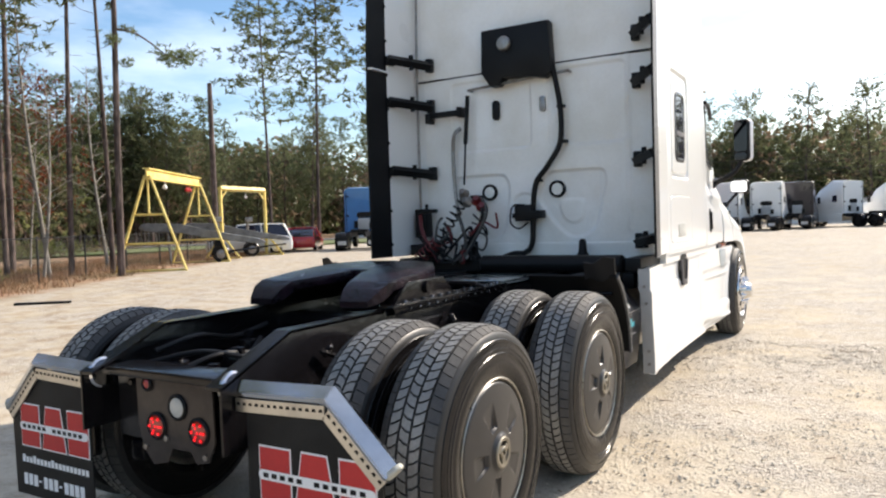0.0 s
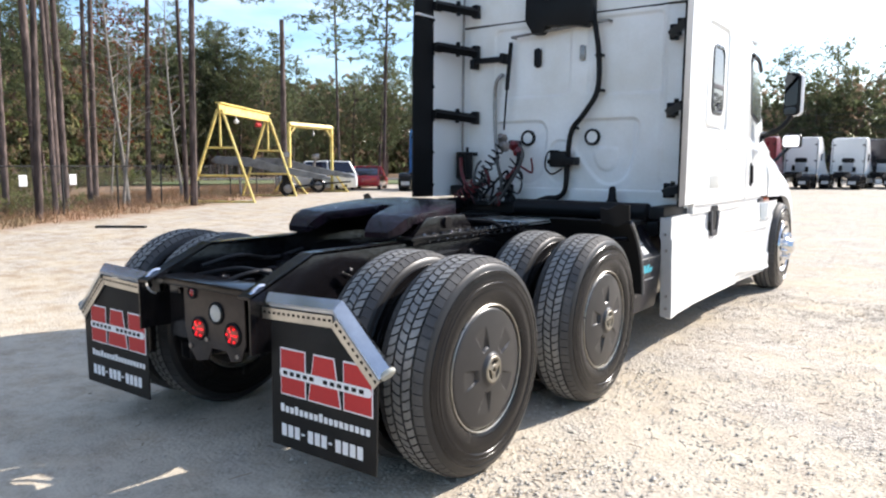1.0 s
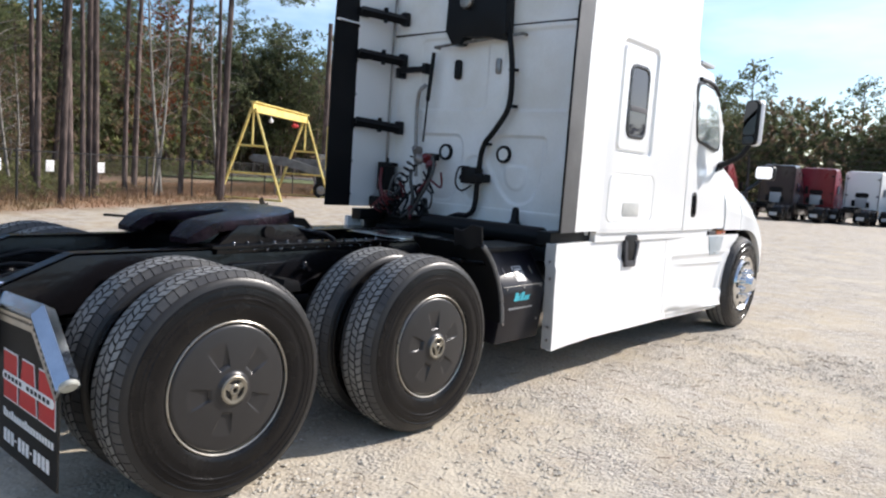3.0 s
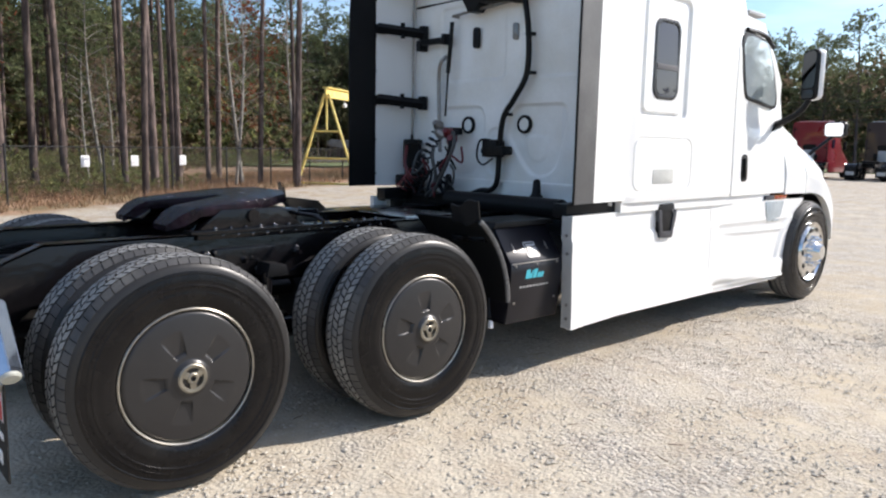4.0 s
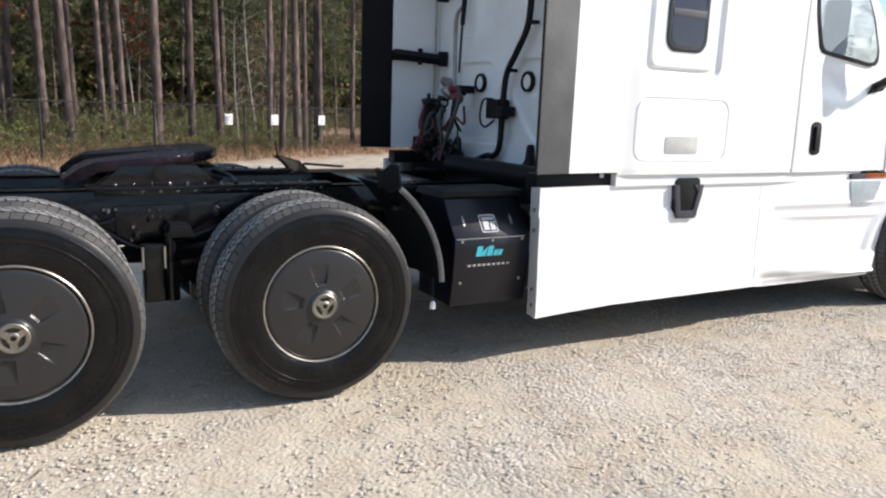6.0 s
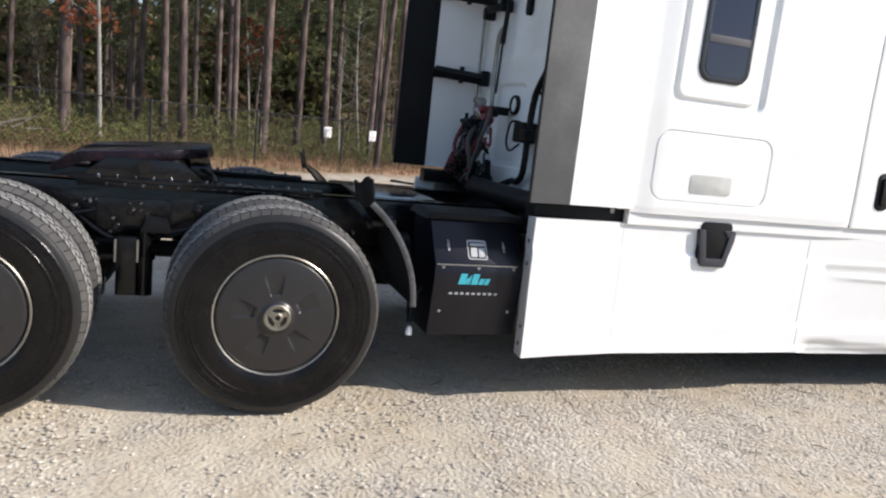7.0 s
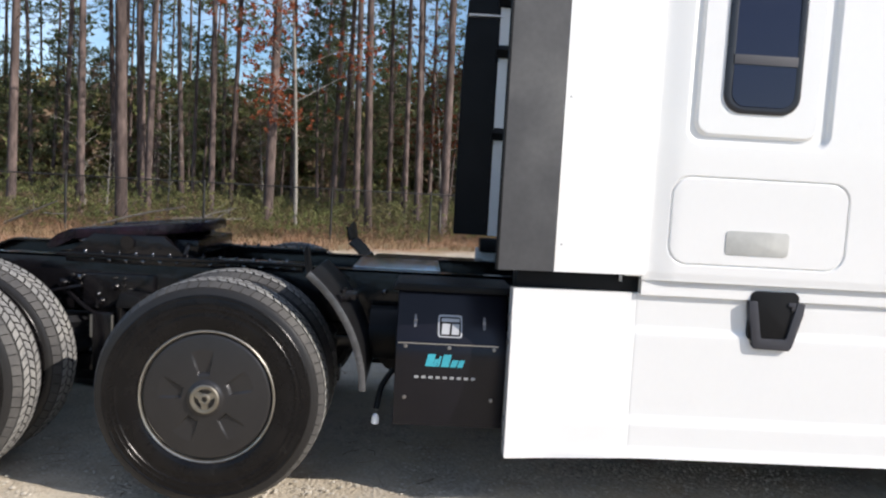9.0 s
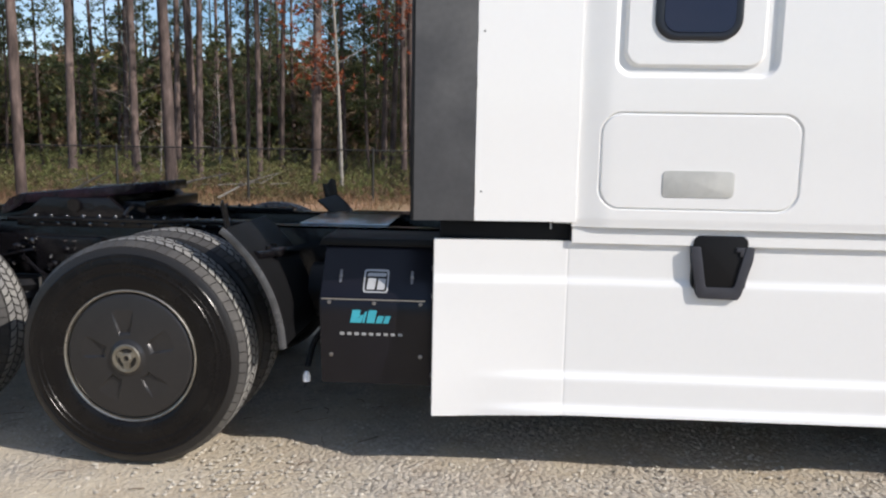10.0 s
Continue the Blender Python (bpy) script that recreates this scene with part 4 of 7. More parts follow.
# quarter fenders
for side in (1, -1):
    bm = bmesh.new()

    def arc(u, v, side=side):
        a = radians(2 + 50 * u)
        return (side * (0.57 + 0.59 * v), 1.32 + 0.675 * math.cos(a), 0.54 + 0.675 * math.sin(a))
    sheet(bm, arc, span_of(0, 1, 22), span_of(0, 1, 6), thick=(0, 0.008, 0.006))
    fender = part("quarter_fender", bm, SATIN, truck, "black curved quarter fender ahead of the drive wheel")
    bm = bmesh.new()
    sheet(bm, lambda u, v, side=side: (side * (0.97 + 0.18 * v), 1.70 + 0.05 * v - 0.02 * u, 1.05 + (0.10 + 0.045 * v) * u + 0.012 * math.sin(9 * v + 2 * u)), span_of(0, 1, 6), span_of(0, 1, 10), thick=(0, 0.008, 0.006))
    part("fender_flap", bm, SATIN, fender, "ragged rubber flap on the fender's top")
    # the rolled edge, its gleam in the sun put into a lighter grey
    bm = bmesh.new()
    sheet(bm, lambda u, v, side=side: (side * (1.158 + 0.004 * math.sin(math.pi * v)), 1.32 + (0.660 + 0.03 * v) * math.cos(radians(2 + 50 * u)), 0.54 + (0.660 + 0.03 * v) * math.sin(radians(2 + 50 * u))), span_of(0, 1, 22), span_of(0, 1, 4), thick=(side * 0.012, 0, 0))
    part("fender_rim", bm, RIM_EDGE, fender, "rolled black plastic edge in a sunlit grey")
    bm = bmesh.new()
    tube(bm, curve_through([(side * 0.43, 1.90, 0.90), (side * 0.7, 1.90, 0.92), (side * 1.1, 1.86, 0.955)]), 0.022, 10)
    box(bm, (side * 0.9 - 0.05, 1.80, 0.93), (side * 0.9 + 0.05, 1.93, 0.965), 0.006)
    for x in (0.86, 0.94):
        lathe(bm, [(0.014, 0), (0.014, 0.012), (0, 0.014)], m=Matrix.Translation((side * x, 1.87, 0.965)), seg=8)
    part("fender_bracket", bm, BLACK, fender)

# auxiliary power unit: its cover bulges and leans back above the seam
APU_FACE = [(1.022, 0.372), (1.042, 0.505), (1.060, 0.690), (1.058, 0.768), (0.990, 0.855), (0.905, 0.985)]


def apu_x(z):
    for (xa, za), (xb, zb) in zip(APU_FACE, APU_FACE[1:]):
        if z <= zb:
            return xa + (xb - xa) * (z - za) / (zb - za)
    return APU_FACE[-1][0]


def on_apu(bm, outline, lift, deep):
    """A thin plate laid on the cover, from an outline in y and z."""
    lo, hi = ([bm.verts.new((apu_x(z) + q, y, z)) for y, z in outline] for q in (lift, lift + deep))
    bm.faces.new(lo[::-1])
    bm.faces.new(hi)
    for i in range(len(outline)):
        j = (i + 1) % len(outline)
        bm.faces.new((lo[i], lo[j], hi[j], hi[i]))
    bmesh.ops.recalc_face_normals(bm, faces=bm.faces[:])


bm = bmesh.new()
prism(bm, [(x, z) for x, z in APU_FACE] + [(0.62, 0.985), (0.62, 0.372)], "y", 2.13, 2.64, 0.010)
apu = part("auxiliary_unit", bm, APU_PAINT, truck, "gloss black auxiliary power unit box")
bm = bmesh.new()
prism(bm, [(2.10, 0.985), (2.70, 0.985), (2.66, 1.022), (2.12, 1.022)], "x", 0.60, 0.925, 0.01)
part("lid", bm, SATIN, apu, "satin black lid")
bm = bmesh.new()
box(bm, (1.056, 2.14, 0.764), (1.0605, 2.60, 0.769))
part("seam_trim", bm, ALU, apu, "thin bright seam")
bm = bmesh.new()
on_apu(bm, round_outline(2.320, 2.432, 0.795, 0.888, 0.012, 3), 0.001, 0.003)
part("emblem", bm, PRINT_GREY, apu, "square silver emblem")
bm = bmesh.new()
on_apu(bm, round_outline(2.327, 2.425, 0.801, 0.880, 0.01, 3), 0.004, 0.002)
part("emblem_field", bm, SATIN, apu)
for y0, y1, z0, z1 in ((2.334, 2.418, 0.860, 0.874), (2.336, 2.372, 0.808, 0.852), (2.382, 2.416, 0.808, 0.852)):
    bm = bmesh.new()
    on_apu(bm, [(y0, z0), (y1, z0), (y1 + 0.004, z1), (y0 + 0.004, z1)], 0.006, 0.002)
    part("emblem_bar", bm, PRINT_GREY, apu, smooth=False)
for y0, w, h in ((2.268, 0.036, 0.058), (2.303, 0.015, 0.036), (2.322, 0.010, 0.050), (2.340, 0.036, 0.058), (2.381, 0.028, 0.034), (2.414, 0.024, 0.034)):
    bm = bmesh.new()
    on_apu(bm, [(y0, 0.662), (y0 + w, 0.662), (y0 + w + 0.012, 0.662 + h), (y0 + 0.012, 0.662 + h)], 0.001, 0.002)
    part("script_bar", bm, PRINT_CYAN, apu, "cyan printed bar", smooth=False)
for n in range(9):
    bm = bmesh.new()
    y0 = 2.222 + 0.0325 * n
    on_apu(bm, [(y0, 0.604), (y0 + 0.019, 0.604), (y0 + 0.019, 0.616), (y0, 0.616)], 0.001, 0.002)
    part("small_bar", bm, PRINT_GREY, apu, smooth=False)
for y, z in ((2.215, 0.858), (2.535, 0.858), (2.175, 0.752), (2.375, 0.752), (2.58, 0.752), (2.18, 0.51), (2.58, 0.51)):
    bm = bmesh.new()
    lathe(bm, [(0.009, -0.004), (0.009, 0.005), (0, 0.008)], m=Matrix.Translation((apu_x(z), y, z)) @ SIDE_TURN, seg=10)
    if z == 0.858:
        on_apu(bm, [(y - 0.005, z - 0.026), (y + 0.005, z - 0.026), (y + 0.005, z + 0.026), (y - 0.005, z + 0.026)], 0.001, 0.004)
    part("fastener", bm, DULL, apu)
bm = bmesh.new()
tube(bm, curve_through([(0.90, 2.12, 0.60), (0.92, 2.07, 0.52), (0.955, 2.05, 0.42)]), 0.014, 8)
part("drain_hose", bm, SATIN, apu)
bm = bmesh.new()
lathe(bm, [(0.0, 0), (0.018, 0.004), (0.018, 0.03), (0.010, 0.05), (0.0, 0.05)], m=Matrix.Translation((0.970, 2.049, 0.352)), seg=14)
part("drain_valve", bm, PRINT_WHITE, apu, "small pale drain valve")
for side, x1 in ((-1, -1.0), (1, 0.98)):
    bm = bmesh.new()
    tube(bm, [(side * 0.72, 2.75, 0.62), (side * 0.72, 4.4, 0.62)], 0.28, 28)
    part("fuel_tank", bm, ALU, truck, "aluminium fuel tank behind the side fairing")
# a guessed case, stretched low and back to keep the gap beneath dark
bm = bmesh.new()
box(bm, (-1.0, 1.90, 0.27), (-0.5, 2.70, 0.98), 0.03)
part("gap_case", bm, BLACK, truck, "black case, guessed as a battery's, that darkens the gap ahead of the far drive wheel")
bm = bmesh.new()
tube(bm, [(0.52, 1.98, 0.70), (0.52, 2.12, 0.70)], 0.14, 20)
tube(bm, [(-0.3, 2.15, 0.62), (0.55, 2.15, 0.62)], 0.13, 20)
part("air_reservoir", bm, SATIN, truck, "black air reservoirs between the rails")
bm = bmesh.new()
box(bm, (-0.9, 4.6, 0.45), (0.9, 5.8, 1.1), 0.05)
box(bm, (-0.6, 5.8, 0.5), (0.6, 7.1, 1.15), 0.05)
part("engine_block", bm, SATIN, truck, "dark engine and step structure")

# ---- the cab ----
def ring_of(y, zb, zt, wl, wt, r, n=7):
    right = [(wl, y, zb), (wl, y, zb + 0.45 * (zt - zb - r)), (wt + 0.3 * (wl - wt), y, zt - r)]
    for i in range(1, n + 1):
        a = radians(90 * i / n)
        right.append((wt - r + r * math.cos(a), y, zt - r + r * math.sin(a)))
    return right + [(-x, yy, z) for x, yy, z in reversed(right)]


bm = bmesh.new()
loft(bm, [ring_of(*row) for row in (
    (3.14, 1.13, 3.84, 1.108, 1.08, 0.16), (3.25, 1.13, 3.90, 1.110, 1.08, 0.18), (3.7, 1.13, 3.95, 1.110, 1.07, 0.22), (4.3, 1.13, 3.90, 1.108, 1.06, 0.26),
    (4.62, 1.13, 3.66, 1.102, 1.05, 0.30), (4.85, 1.13, 3.30, 1.098, 1.045, 0.30), (5.08, 1.13, 2.98, 1.075, 1.02, 0.28), (5.30, 1.13, 2.72, 1.05, 0.99, 0.22),
    (5.42, 1.13, 2.58, 1.03, 0.96, 0.16), (5.88, 1.13, 2.04, 0.965, 0.92, 0.12), (6.05, 1.13, 1.93, 0.975, 0.93, 0.14), (6.35, 1.14, 1.76, 1.01, 0.95, 0.2),
    (6.7, 1.14, 1.62, 1.05, 0.97, 0.24), (7.05, 1.1, 1.50, 1.05, 0.96, 0.26), (7.35, 1.0, 1.36, 1.0, 0.90, 0.22), (7.58, 0.9, 1.16, 0.90, 0.80, 0.14), (7.70, 0.8, 0.98, 0.78, 0.70, 0.06))])
cab = part("cab_shell", bm, WHITE, truck, "white raised-roof sleeper cab shell")


# the cab's side draws in towards the windscreen
def draw_in(y):
    return 0.14 * step(y, 4.55, 5.75)


def ahead(y):
    return y + 2.4 * draw_in(y)


def drawn(p, side=1):
    """A place on the straight side carried over to the side, which draws in most at the height of the windows."""
    return (p[0] - side * draw_in(p[1]) * (0.3 + 0.7 * step(p[2], 1.2, 2.0)), ahead(p[1]), p[2])


def draw_mesh(bm, side):
    for v in bm.verts:
        v.co = drawn(v.co, side)


# right and left flank of the sleeper, pressed sheet with recess and hatch outline
def flank(y, z):
    d = 0.0
    outer, inner = rounded(y, z, 3.684, 2.175, 0.326, 0.448, 0.075), rounded(y, z, 3.674, 2.178, 0.270, 0.400, 0.055)
    d -= 0.018 * (1 - step(outer, -0.022, 0.0))              # a sunk border ...
    d += 0.017 * (1 - step(inner, -0.004, 0.010))            # ... round a panel that stands level again
    g = abs(rounded(y, z, 3.720, 1.393, 0.400, 0.195, 0.085))
    d -= 0.007 * (1 - step(g, 0.002, 0.006))
    d -= 0.013 * (1 - step(y, 3.21, 3.37))                   # sinks towards the extender
    return d


for side in (1, -1):
    bm = bmesh.new()
    us = span_of(3.215, 4.16, 270) + span_of(4.18, 4.795, 24) if side > 0 else span_of(3.215, 4.795, 24)
    vs = (span_of(1.118, 1.62, 150) + span_of(1.63, 1.84, 50) + span_of(1.85, 2.68, 90) if side > 0 else span_of(1.118, 2.68, 20)) + span_of(2.74, 3.60, 10)
    sheet(bm, lambda y, z, side=side: drawn((side * (1.131 + flank(y, z) - 0.010 * step(z, 2.6, 3.6) - 0.004 * step(-z, -1.16, -1.118) - 0.006 * step(y, 4.783, 4.795)), y, z), side), us, vs)
    part("sleeper_flank", bm, WHITE, truck, "white sleeper side with a pressed window recess and hatch")

# sleeper windows
for side in (1, -1):
    bm = bmesh.new()
    outer, inner = round_outline(3.508, 3.850, 1.874, 2.455, 0.085, 9), round_outline(3.543, 3.820, 1.906, 2.424, 0.060, 9)
    n = len(outer)
    vs = [[bm.verts.new((side * x, *p)) for p in ring] for x, ring in ((1.112, outer), (1.136, outer), (1.141, [tuple(o + 0.4 * (i - o) for o, i in zip(po, pi)) for po, pi in zip(outer, inner)]), (1.136, inner), (1.118, inner))]
    for a, b in zip(vs, vs[1:]):
        for s in range(n):
            bm.faces.new((a[s], a[(s + 1) % n], b[(s + 1) % n], b[s]))
    bmesh.ops.recalc_face_normals(bm, faces=bm.faces[:])
    frame_part = part("sleeper_window", bm, SEAL, truck, "rounded sleeper window in a black rubber frame")
    bm = bmesh.new()
    prism(bm, inner, "x", side * 1.110, side * 1.131)
    for v in bm.verts:
        if abs(v.co.x) > 1.12:
            v.co.x = side * (1.140 - 0.0175 * (v.co.z - 1.906))
    part("pane", bm, GLASS, frame_part, "dark tinted pane", smooth=False)
    bm = bmesh.new()
    box(bm, (side * 1.131, 3.540, 2.086), (side * 1.1415, 3.824, 2.128), 0.002)
    part("glazing_bar", bm, SHADE, frame_part, "grey glazing bar")
    # hatch plate
    bm = bmesh.new()
    prism(bm, round_outline(3.575, 3.862, 1.250, 1.358, 0.02, 4), "x", side * 1.126, side * 1.134, 0.001)
    part("hatch_plate", bm, mat("grey_plate", (0.50, 0.50, 0.47), 0.4, vary=0.1, coarse=12), truck, "grey rectangular plate on the hatch") if side > 0 else bm.free()

# doors with slanting front edge
for side in (1, -1):
    def edge_top(y):
        return 2.66 if y < 5.28 else 2.66 - (y - 5.28) / 0.60 * 0.70

    def door(y, v, side=side):
        z = 1.118 + v * (edge_top(y) - 1.118)
        d = -0.006 * (1 - step(y, 4.80, 4.812)) - 0.010 * step(y, 5.2, 5.9)
        # a swage line that sweeps up to the mirror
        swage = z - (1.62 + 0.55 * max(0.0, y - 5.2))
        d -= 0.014 * step(swage, 0.0, 0.14) * step(y, 4.82, 5.2)
        return drawn((side * (1.131 + d - 0.02 * step(z, 2.3, 2.7)), y, z), side)
    bm = bmesh.new()
    sheet(bm, door, span_of(4.80, 5.70, 130), span_of(0, 1, 70))
    panel = part("door", bm, WHITE, truck, "white cab door")
    bm = bmesh.new()
    tube(bm, [drawn(p, side) for p in ((side * 1.132, 4.90, 2.535), (side * 1.136, 5.10, 2.545), (side * 1.138, 5.26, 2.535), (side * 1.140, 5.40, 2.46))], 0.020, 6)
    part("drip_rail", bm, SATIN, panel, "black drip rail over the window")
    glass_line = [(4.955, 2.02), (4.90, 2.20), (4.865, 2.40), (4.88, 2.455), (4.92, 2.485), (5.0, 2.495), (5.24, 2.49), (5.29, 2.475), (5.33, 2.43), (5.44, 2.25), (5.525, 2.05), (5.53, 1.98), (5.505, 1.945), (5.45, 1.935), (5.05, 1.975), (4.985, 1.985)]
    cy = sum(p[0] for p in glass_line) / len(glass_line)
    cz = sum(p[1] for p in glass_line) / len(glass_line)
    bm = bmesh.new()
    big = [(cy + (y - cy) * 1.11, cz + (z - cz) * 1.09) for y, z in glass_line]
    prism(bm, big, "x", side * 1.085, side * 1.135, 0.006)
    draw_mesh(bm, side)
    seal = part("window_seal", bm, SATIN, panel, "black window seal")
    bm = bmesh.new()
    prism(bm, glass_line, "x", side * 1.09, side * 1.138)
    draw_mesh(bm, side)
    # the pale blue-grey base colour adds to the sky's reflection in the glass
    part("door_glass", bm, mat("door_glass", (0.46, 0.53, 0.57), 0.04, metal=0.35, vary=0.1, wear=0.02, coat=1.0), panel, "door glass with a sky reflection put into its pale colour", smooth=False)
    bm = bmesh.new()
    prism(bm, round_outline(4.93, 5.02, 1.24, 1.48, 0.04, 5), "x", side * 1.12, side * 1.138, 0.006)
    draw_mesh(bm, side)
    pull = part("door_handle", bm, SATIN, panel, "black upright door handle")
    bm = bmesh.new()
    prism(bm, round_outline(4.955, 4.99, 1.27, 1.45, 0.017, 4), "x", side * 1.138, side * 1.155, 0.006)
    draw_mesh(bm, side)
    part("grip", bm, SATIN, panel)
    # mirror on its arm, turned in towards the driver
    set_in = pose(side * 1.325, 5.80, 2.21, 0, 0, side * -28) @ Matrix.Diagonal((side, 1, 1, 1))

    def shell(outline, y0, y1, bevel, material, name, parent, label=""):
        bm = bmesh.new()
        prism(bm, outline, "y", y0, y1, bevel)
        bmesh.ops.transform(bm, matrix=set_in, verts=bm.verts[:])
        bmesh.ops.recalc_face_normals(bm, faces=bm.faces[:])
        return part(name, bm, material, parent, label)
    mirror = shell(round_outline(-0.10, 0.085, -0.225, 0.225, 0.05, 5), -0.01, 0.03, 0.012, SATIN, "door_mirror", truck, "large door mirror in a white shell")
    shell(round_outline(-0.09, 0.075, -0.12, 0.21, 0.04, 5), -0.016, -0.011, 0, MIRROR, "mirror_glass", mirror)
    shell(round_outline(-0.085, 0.07, -0.21, -0.135, 0.033, 5), -0.018, -0.011, 0.002, MIRROR, "spot_mirror", mirror, "small convex mirror below")
    shell(round_outline(-0.102, 0.090, -0.23, 0.23, 0.055, 5), 0.022, 0.085, 0.030, WHITE, "mirror_shell", mirror, "white mirror back shell")
    bm = bmesh.new()
    tube(bm, curve_through([(side * 0.99, 5.86, 1.75), (side * 1.12, 5.82, 1.80), (side * 1.25, 5.82, 1.88), (side * 1.33, 5.85, 2.02)]), 0.032, 10, 0.024)
    prism(bm, [(5.74, 1.70), (5.92, 1.73), (6.04, 1.83), (5.86, 1.80)], "x", side * 0.96, side * 1.05, 0.012)
    part("mirror_arm", bm, SATIN, mirror)
    # hood mirror
    bm = bmesh.new()
    prism(bm, round_outline(-0.115, 0.115, -0.085, 0.085, 0.04, 5), "y", 0.0, 0.07, 0.025)
    bmesh.ops.transform(bm, matrix=pose(side * 1.10, 7.12, 1.757, 0, 0, side * -10), verts=bm.verts[:])
    bmesh.ops.recalc_face_normals(bm, faces=bm.faces[:])
    hood_mirror = part("hood_mirror", bm, SATIN, truck, "small hood mirror on a black stalk")
    bm = bmesh.new()
    prism(bm, round_outline(-0.10, 0.10, -0.07, 0.07, 0.032, 5), "y", -0.006, -0.001)
    bmesh.ops.transform(bm, matrix=pose(side * 1.10, 7.12, 1.757, 0, 0, side * -10), verts=bm.verts[:])
    part("mirror_glass", bm, CHROME, hood_mirror, "bright convex glass")
    bm = bmesh.new()
    tube(bm, curve_through([(side * 0.90, 6.72, 1.36), (side * 0.96, 6.9, 1.5), (side * 1.08, 7.14, 1.68)]), 0.018, 8)
    part("stalk", bm, SATIN, hood_mirror)
    # cowl side between the door and the hood
    bm = bmesh.new()
    sheet(bm, lambda y, v, side=side: (side * (1.092 + 0.025 * step(y, 6.0, 6.46) - 0.125 * step(v, 0.2, 1.0) ** 1.3), y, 1.10 + v * (0.72 - 0.45 * (y - 6.0))), span_of(6.035, 6.455, 14), span_of(0, 1, 16), thick=(side * -0.06, 0, 0))
    part("cowl_side", bm, WHITE, truck, "white cowl side ahead of the door")
    # hood side and fender over the front wheel
    tops = [(6.463, 1.60), (6.80, 1.45), (7.12, 1.30), (7.32, 1.02), (7.42, 0.74)]

    def wing(y, v, side=side):
        for (ya, za), (yb, zb) in zip(tops, tops[1:]):
            if y <= yb:
                high = za + (zb - za) * (y - ya) / (yb - ya)
                break
        low = 0.51 + math.sqrt(max(0.0, 0.59 ** 2 - (y - 6.56) ** 2)) if abs(y - 6.56) < 0.588 else 0.58
        x = 1.118 + 0.045 * step(y, 6.47, 6.85) - 0.13 * step(y, 7.10, 7.44) - 0.14 * step(v, 0.25, 1.0) ** 1.5
        return (side * x, y, low + v * (max(high, low + 0.02) - low))
    bm = bmesh.new()
    sheet(bm, wing, span_of(6.463, 7.42, 44), span_of(0, 1, 18), thick=(side * -0.08, 0, 0))
    fend = part("front_fender", bm, WHITE, truck, "white front fender with a round wheel arch")
    bm = bmesh.new()
    sheet(bm, lambda u, v, side=side: (side * (0.72 + 0.385 * v), 6.56 + 0.58 * math.cos(radians(u)), 0.51 + 0.58 * math.sin(radians(u))), span_of(4, 150, 24), span_of(0, 1, 3), thick=(0, 0, 0.006))
    part("arch_liner", bm, SATIN, fend, "black wheel arch liner")
    bm = bmesh.new()
    prism(bm, [(5.60, 1.056), (5.78, 1.054), (5.78, 1.096), (5.60, 1.094)], "x", side * 1.0, side * 1.100, 0.004)
    marker = part("side_marker", bm, CUP, truck, "amber side marker lamp in a dark housing")
    bm = bmesh.new()
    prism(bm, [(5.785, 1.054), (6.06, 1.052), (6.06, 1.096), (5.785, 1.096)], "x", side * 1.0, side * 1.100, 0.004)
    part("lens", bm, AMBER, marker, "amber lens")
    for k in range(3):
        bm = bmesh.new()
        prism(bm, [(5.815 + 0.08 * k, 1.066), (5.865 + 0.08 * k, 1.066), (5.865 + 0.08 * k, 1.084), (5.815 + 0.08 * k, 1.084)], "x", side * 1.098, side * 1.103, 0.001)
        part("reflector", bm, TAIL_LENS, marker)
bm = bmesh.new()
prism(bm, [(-1.02, 7.16), (1.02, 7.16), (1.04, 7.30), (0.9, 7.68), (-0.9, 7.68), (-1.04, 7.30)], "z", 0.30, 0.92, 0.05)
part("front_bumper", bm, WHITE, truck, "white front bumper")
bm = bmesh.new()
prism(bm, [(-0.93, 5.40), (0.93, 5.40), (0.90, 5.44), (-0.90, 5.44)], "z", 2.58, 2.60)
for side in (1, -1):
    box(bm, (side * 0.97 - 0.05, 5.14, 2.70), (side * 0.97 + 0.06, 5.46, 2.735), 0.01)
part("sun_visor", bm, PRINT_GREY, truck, "grey sun visor over the windscreen")
bm = bmesh.new()
sheet(bm, lambda u, v: ((-0.92 + 1.84 * u), 5.445 + 0.42 * v, 2.56 - 0.555 * v), span_of(0, 1, 6), span_of(0, 1, 4), thick=(0, 0.006, 0.008))
part("windscreen", bm, GLASS, truck, "dark windscreen")


# back wall of the sleeper with pressed shapes
def within(x, z, corners, soft=0.022):
    """Distance to a shape with rounded corners (listed clockwise), negative inside."""
    total = 0.0
    for (xa, za), (xb, zb) in zip(corners, corners[1:] + corners[:1]):
        ln = math.hypot(xb - xa, zb - za)
        total += math.exp(max(-40.0, min(40.0, ((z - za) * (xb - xa) - (x - xa) * (zb - za)) / ln / soft)))
    return soft * math.log(total)


SHIELD = [(0.15, 1.84), (0.66, 1.84), (0.69, 1.76), (0.58, 1.33), (0.47, 1.265), (0.35, 1.265), (0.24, 1.35), (0.06, 1.62)]
POCKET = [(-0.72, 1.84), (-0.22, 1.84), (-0.17, 1.74), (-0.23, 1.33), (-0.29, 1.255), (-0.72, 1.245)]
INNER = [(0.24, 1.60), (0.50, 1.60), (0.48, 1.42), (0.44, 1.38), (0.33, 1.38), (0.28, 1.42)]


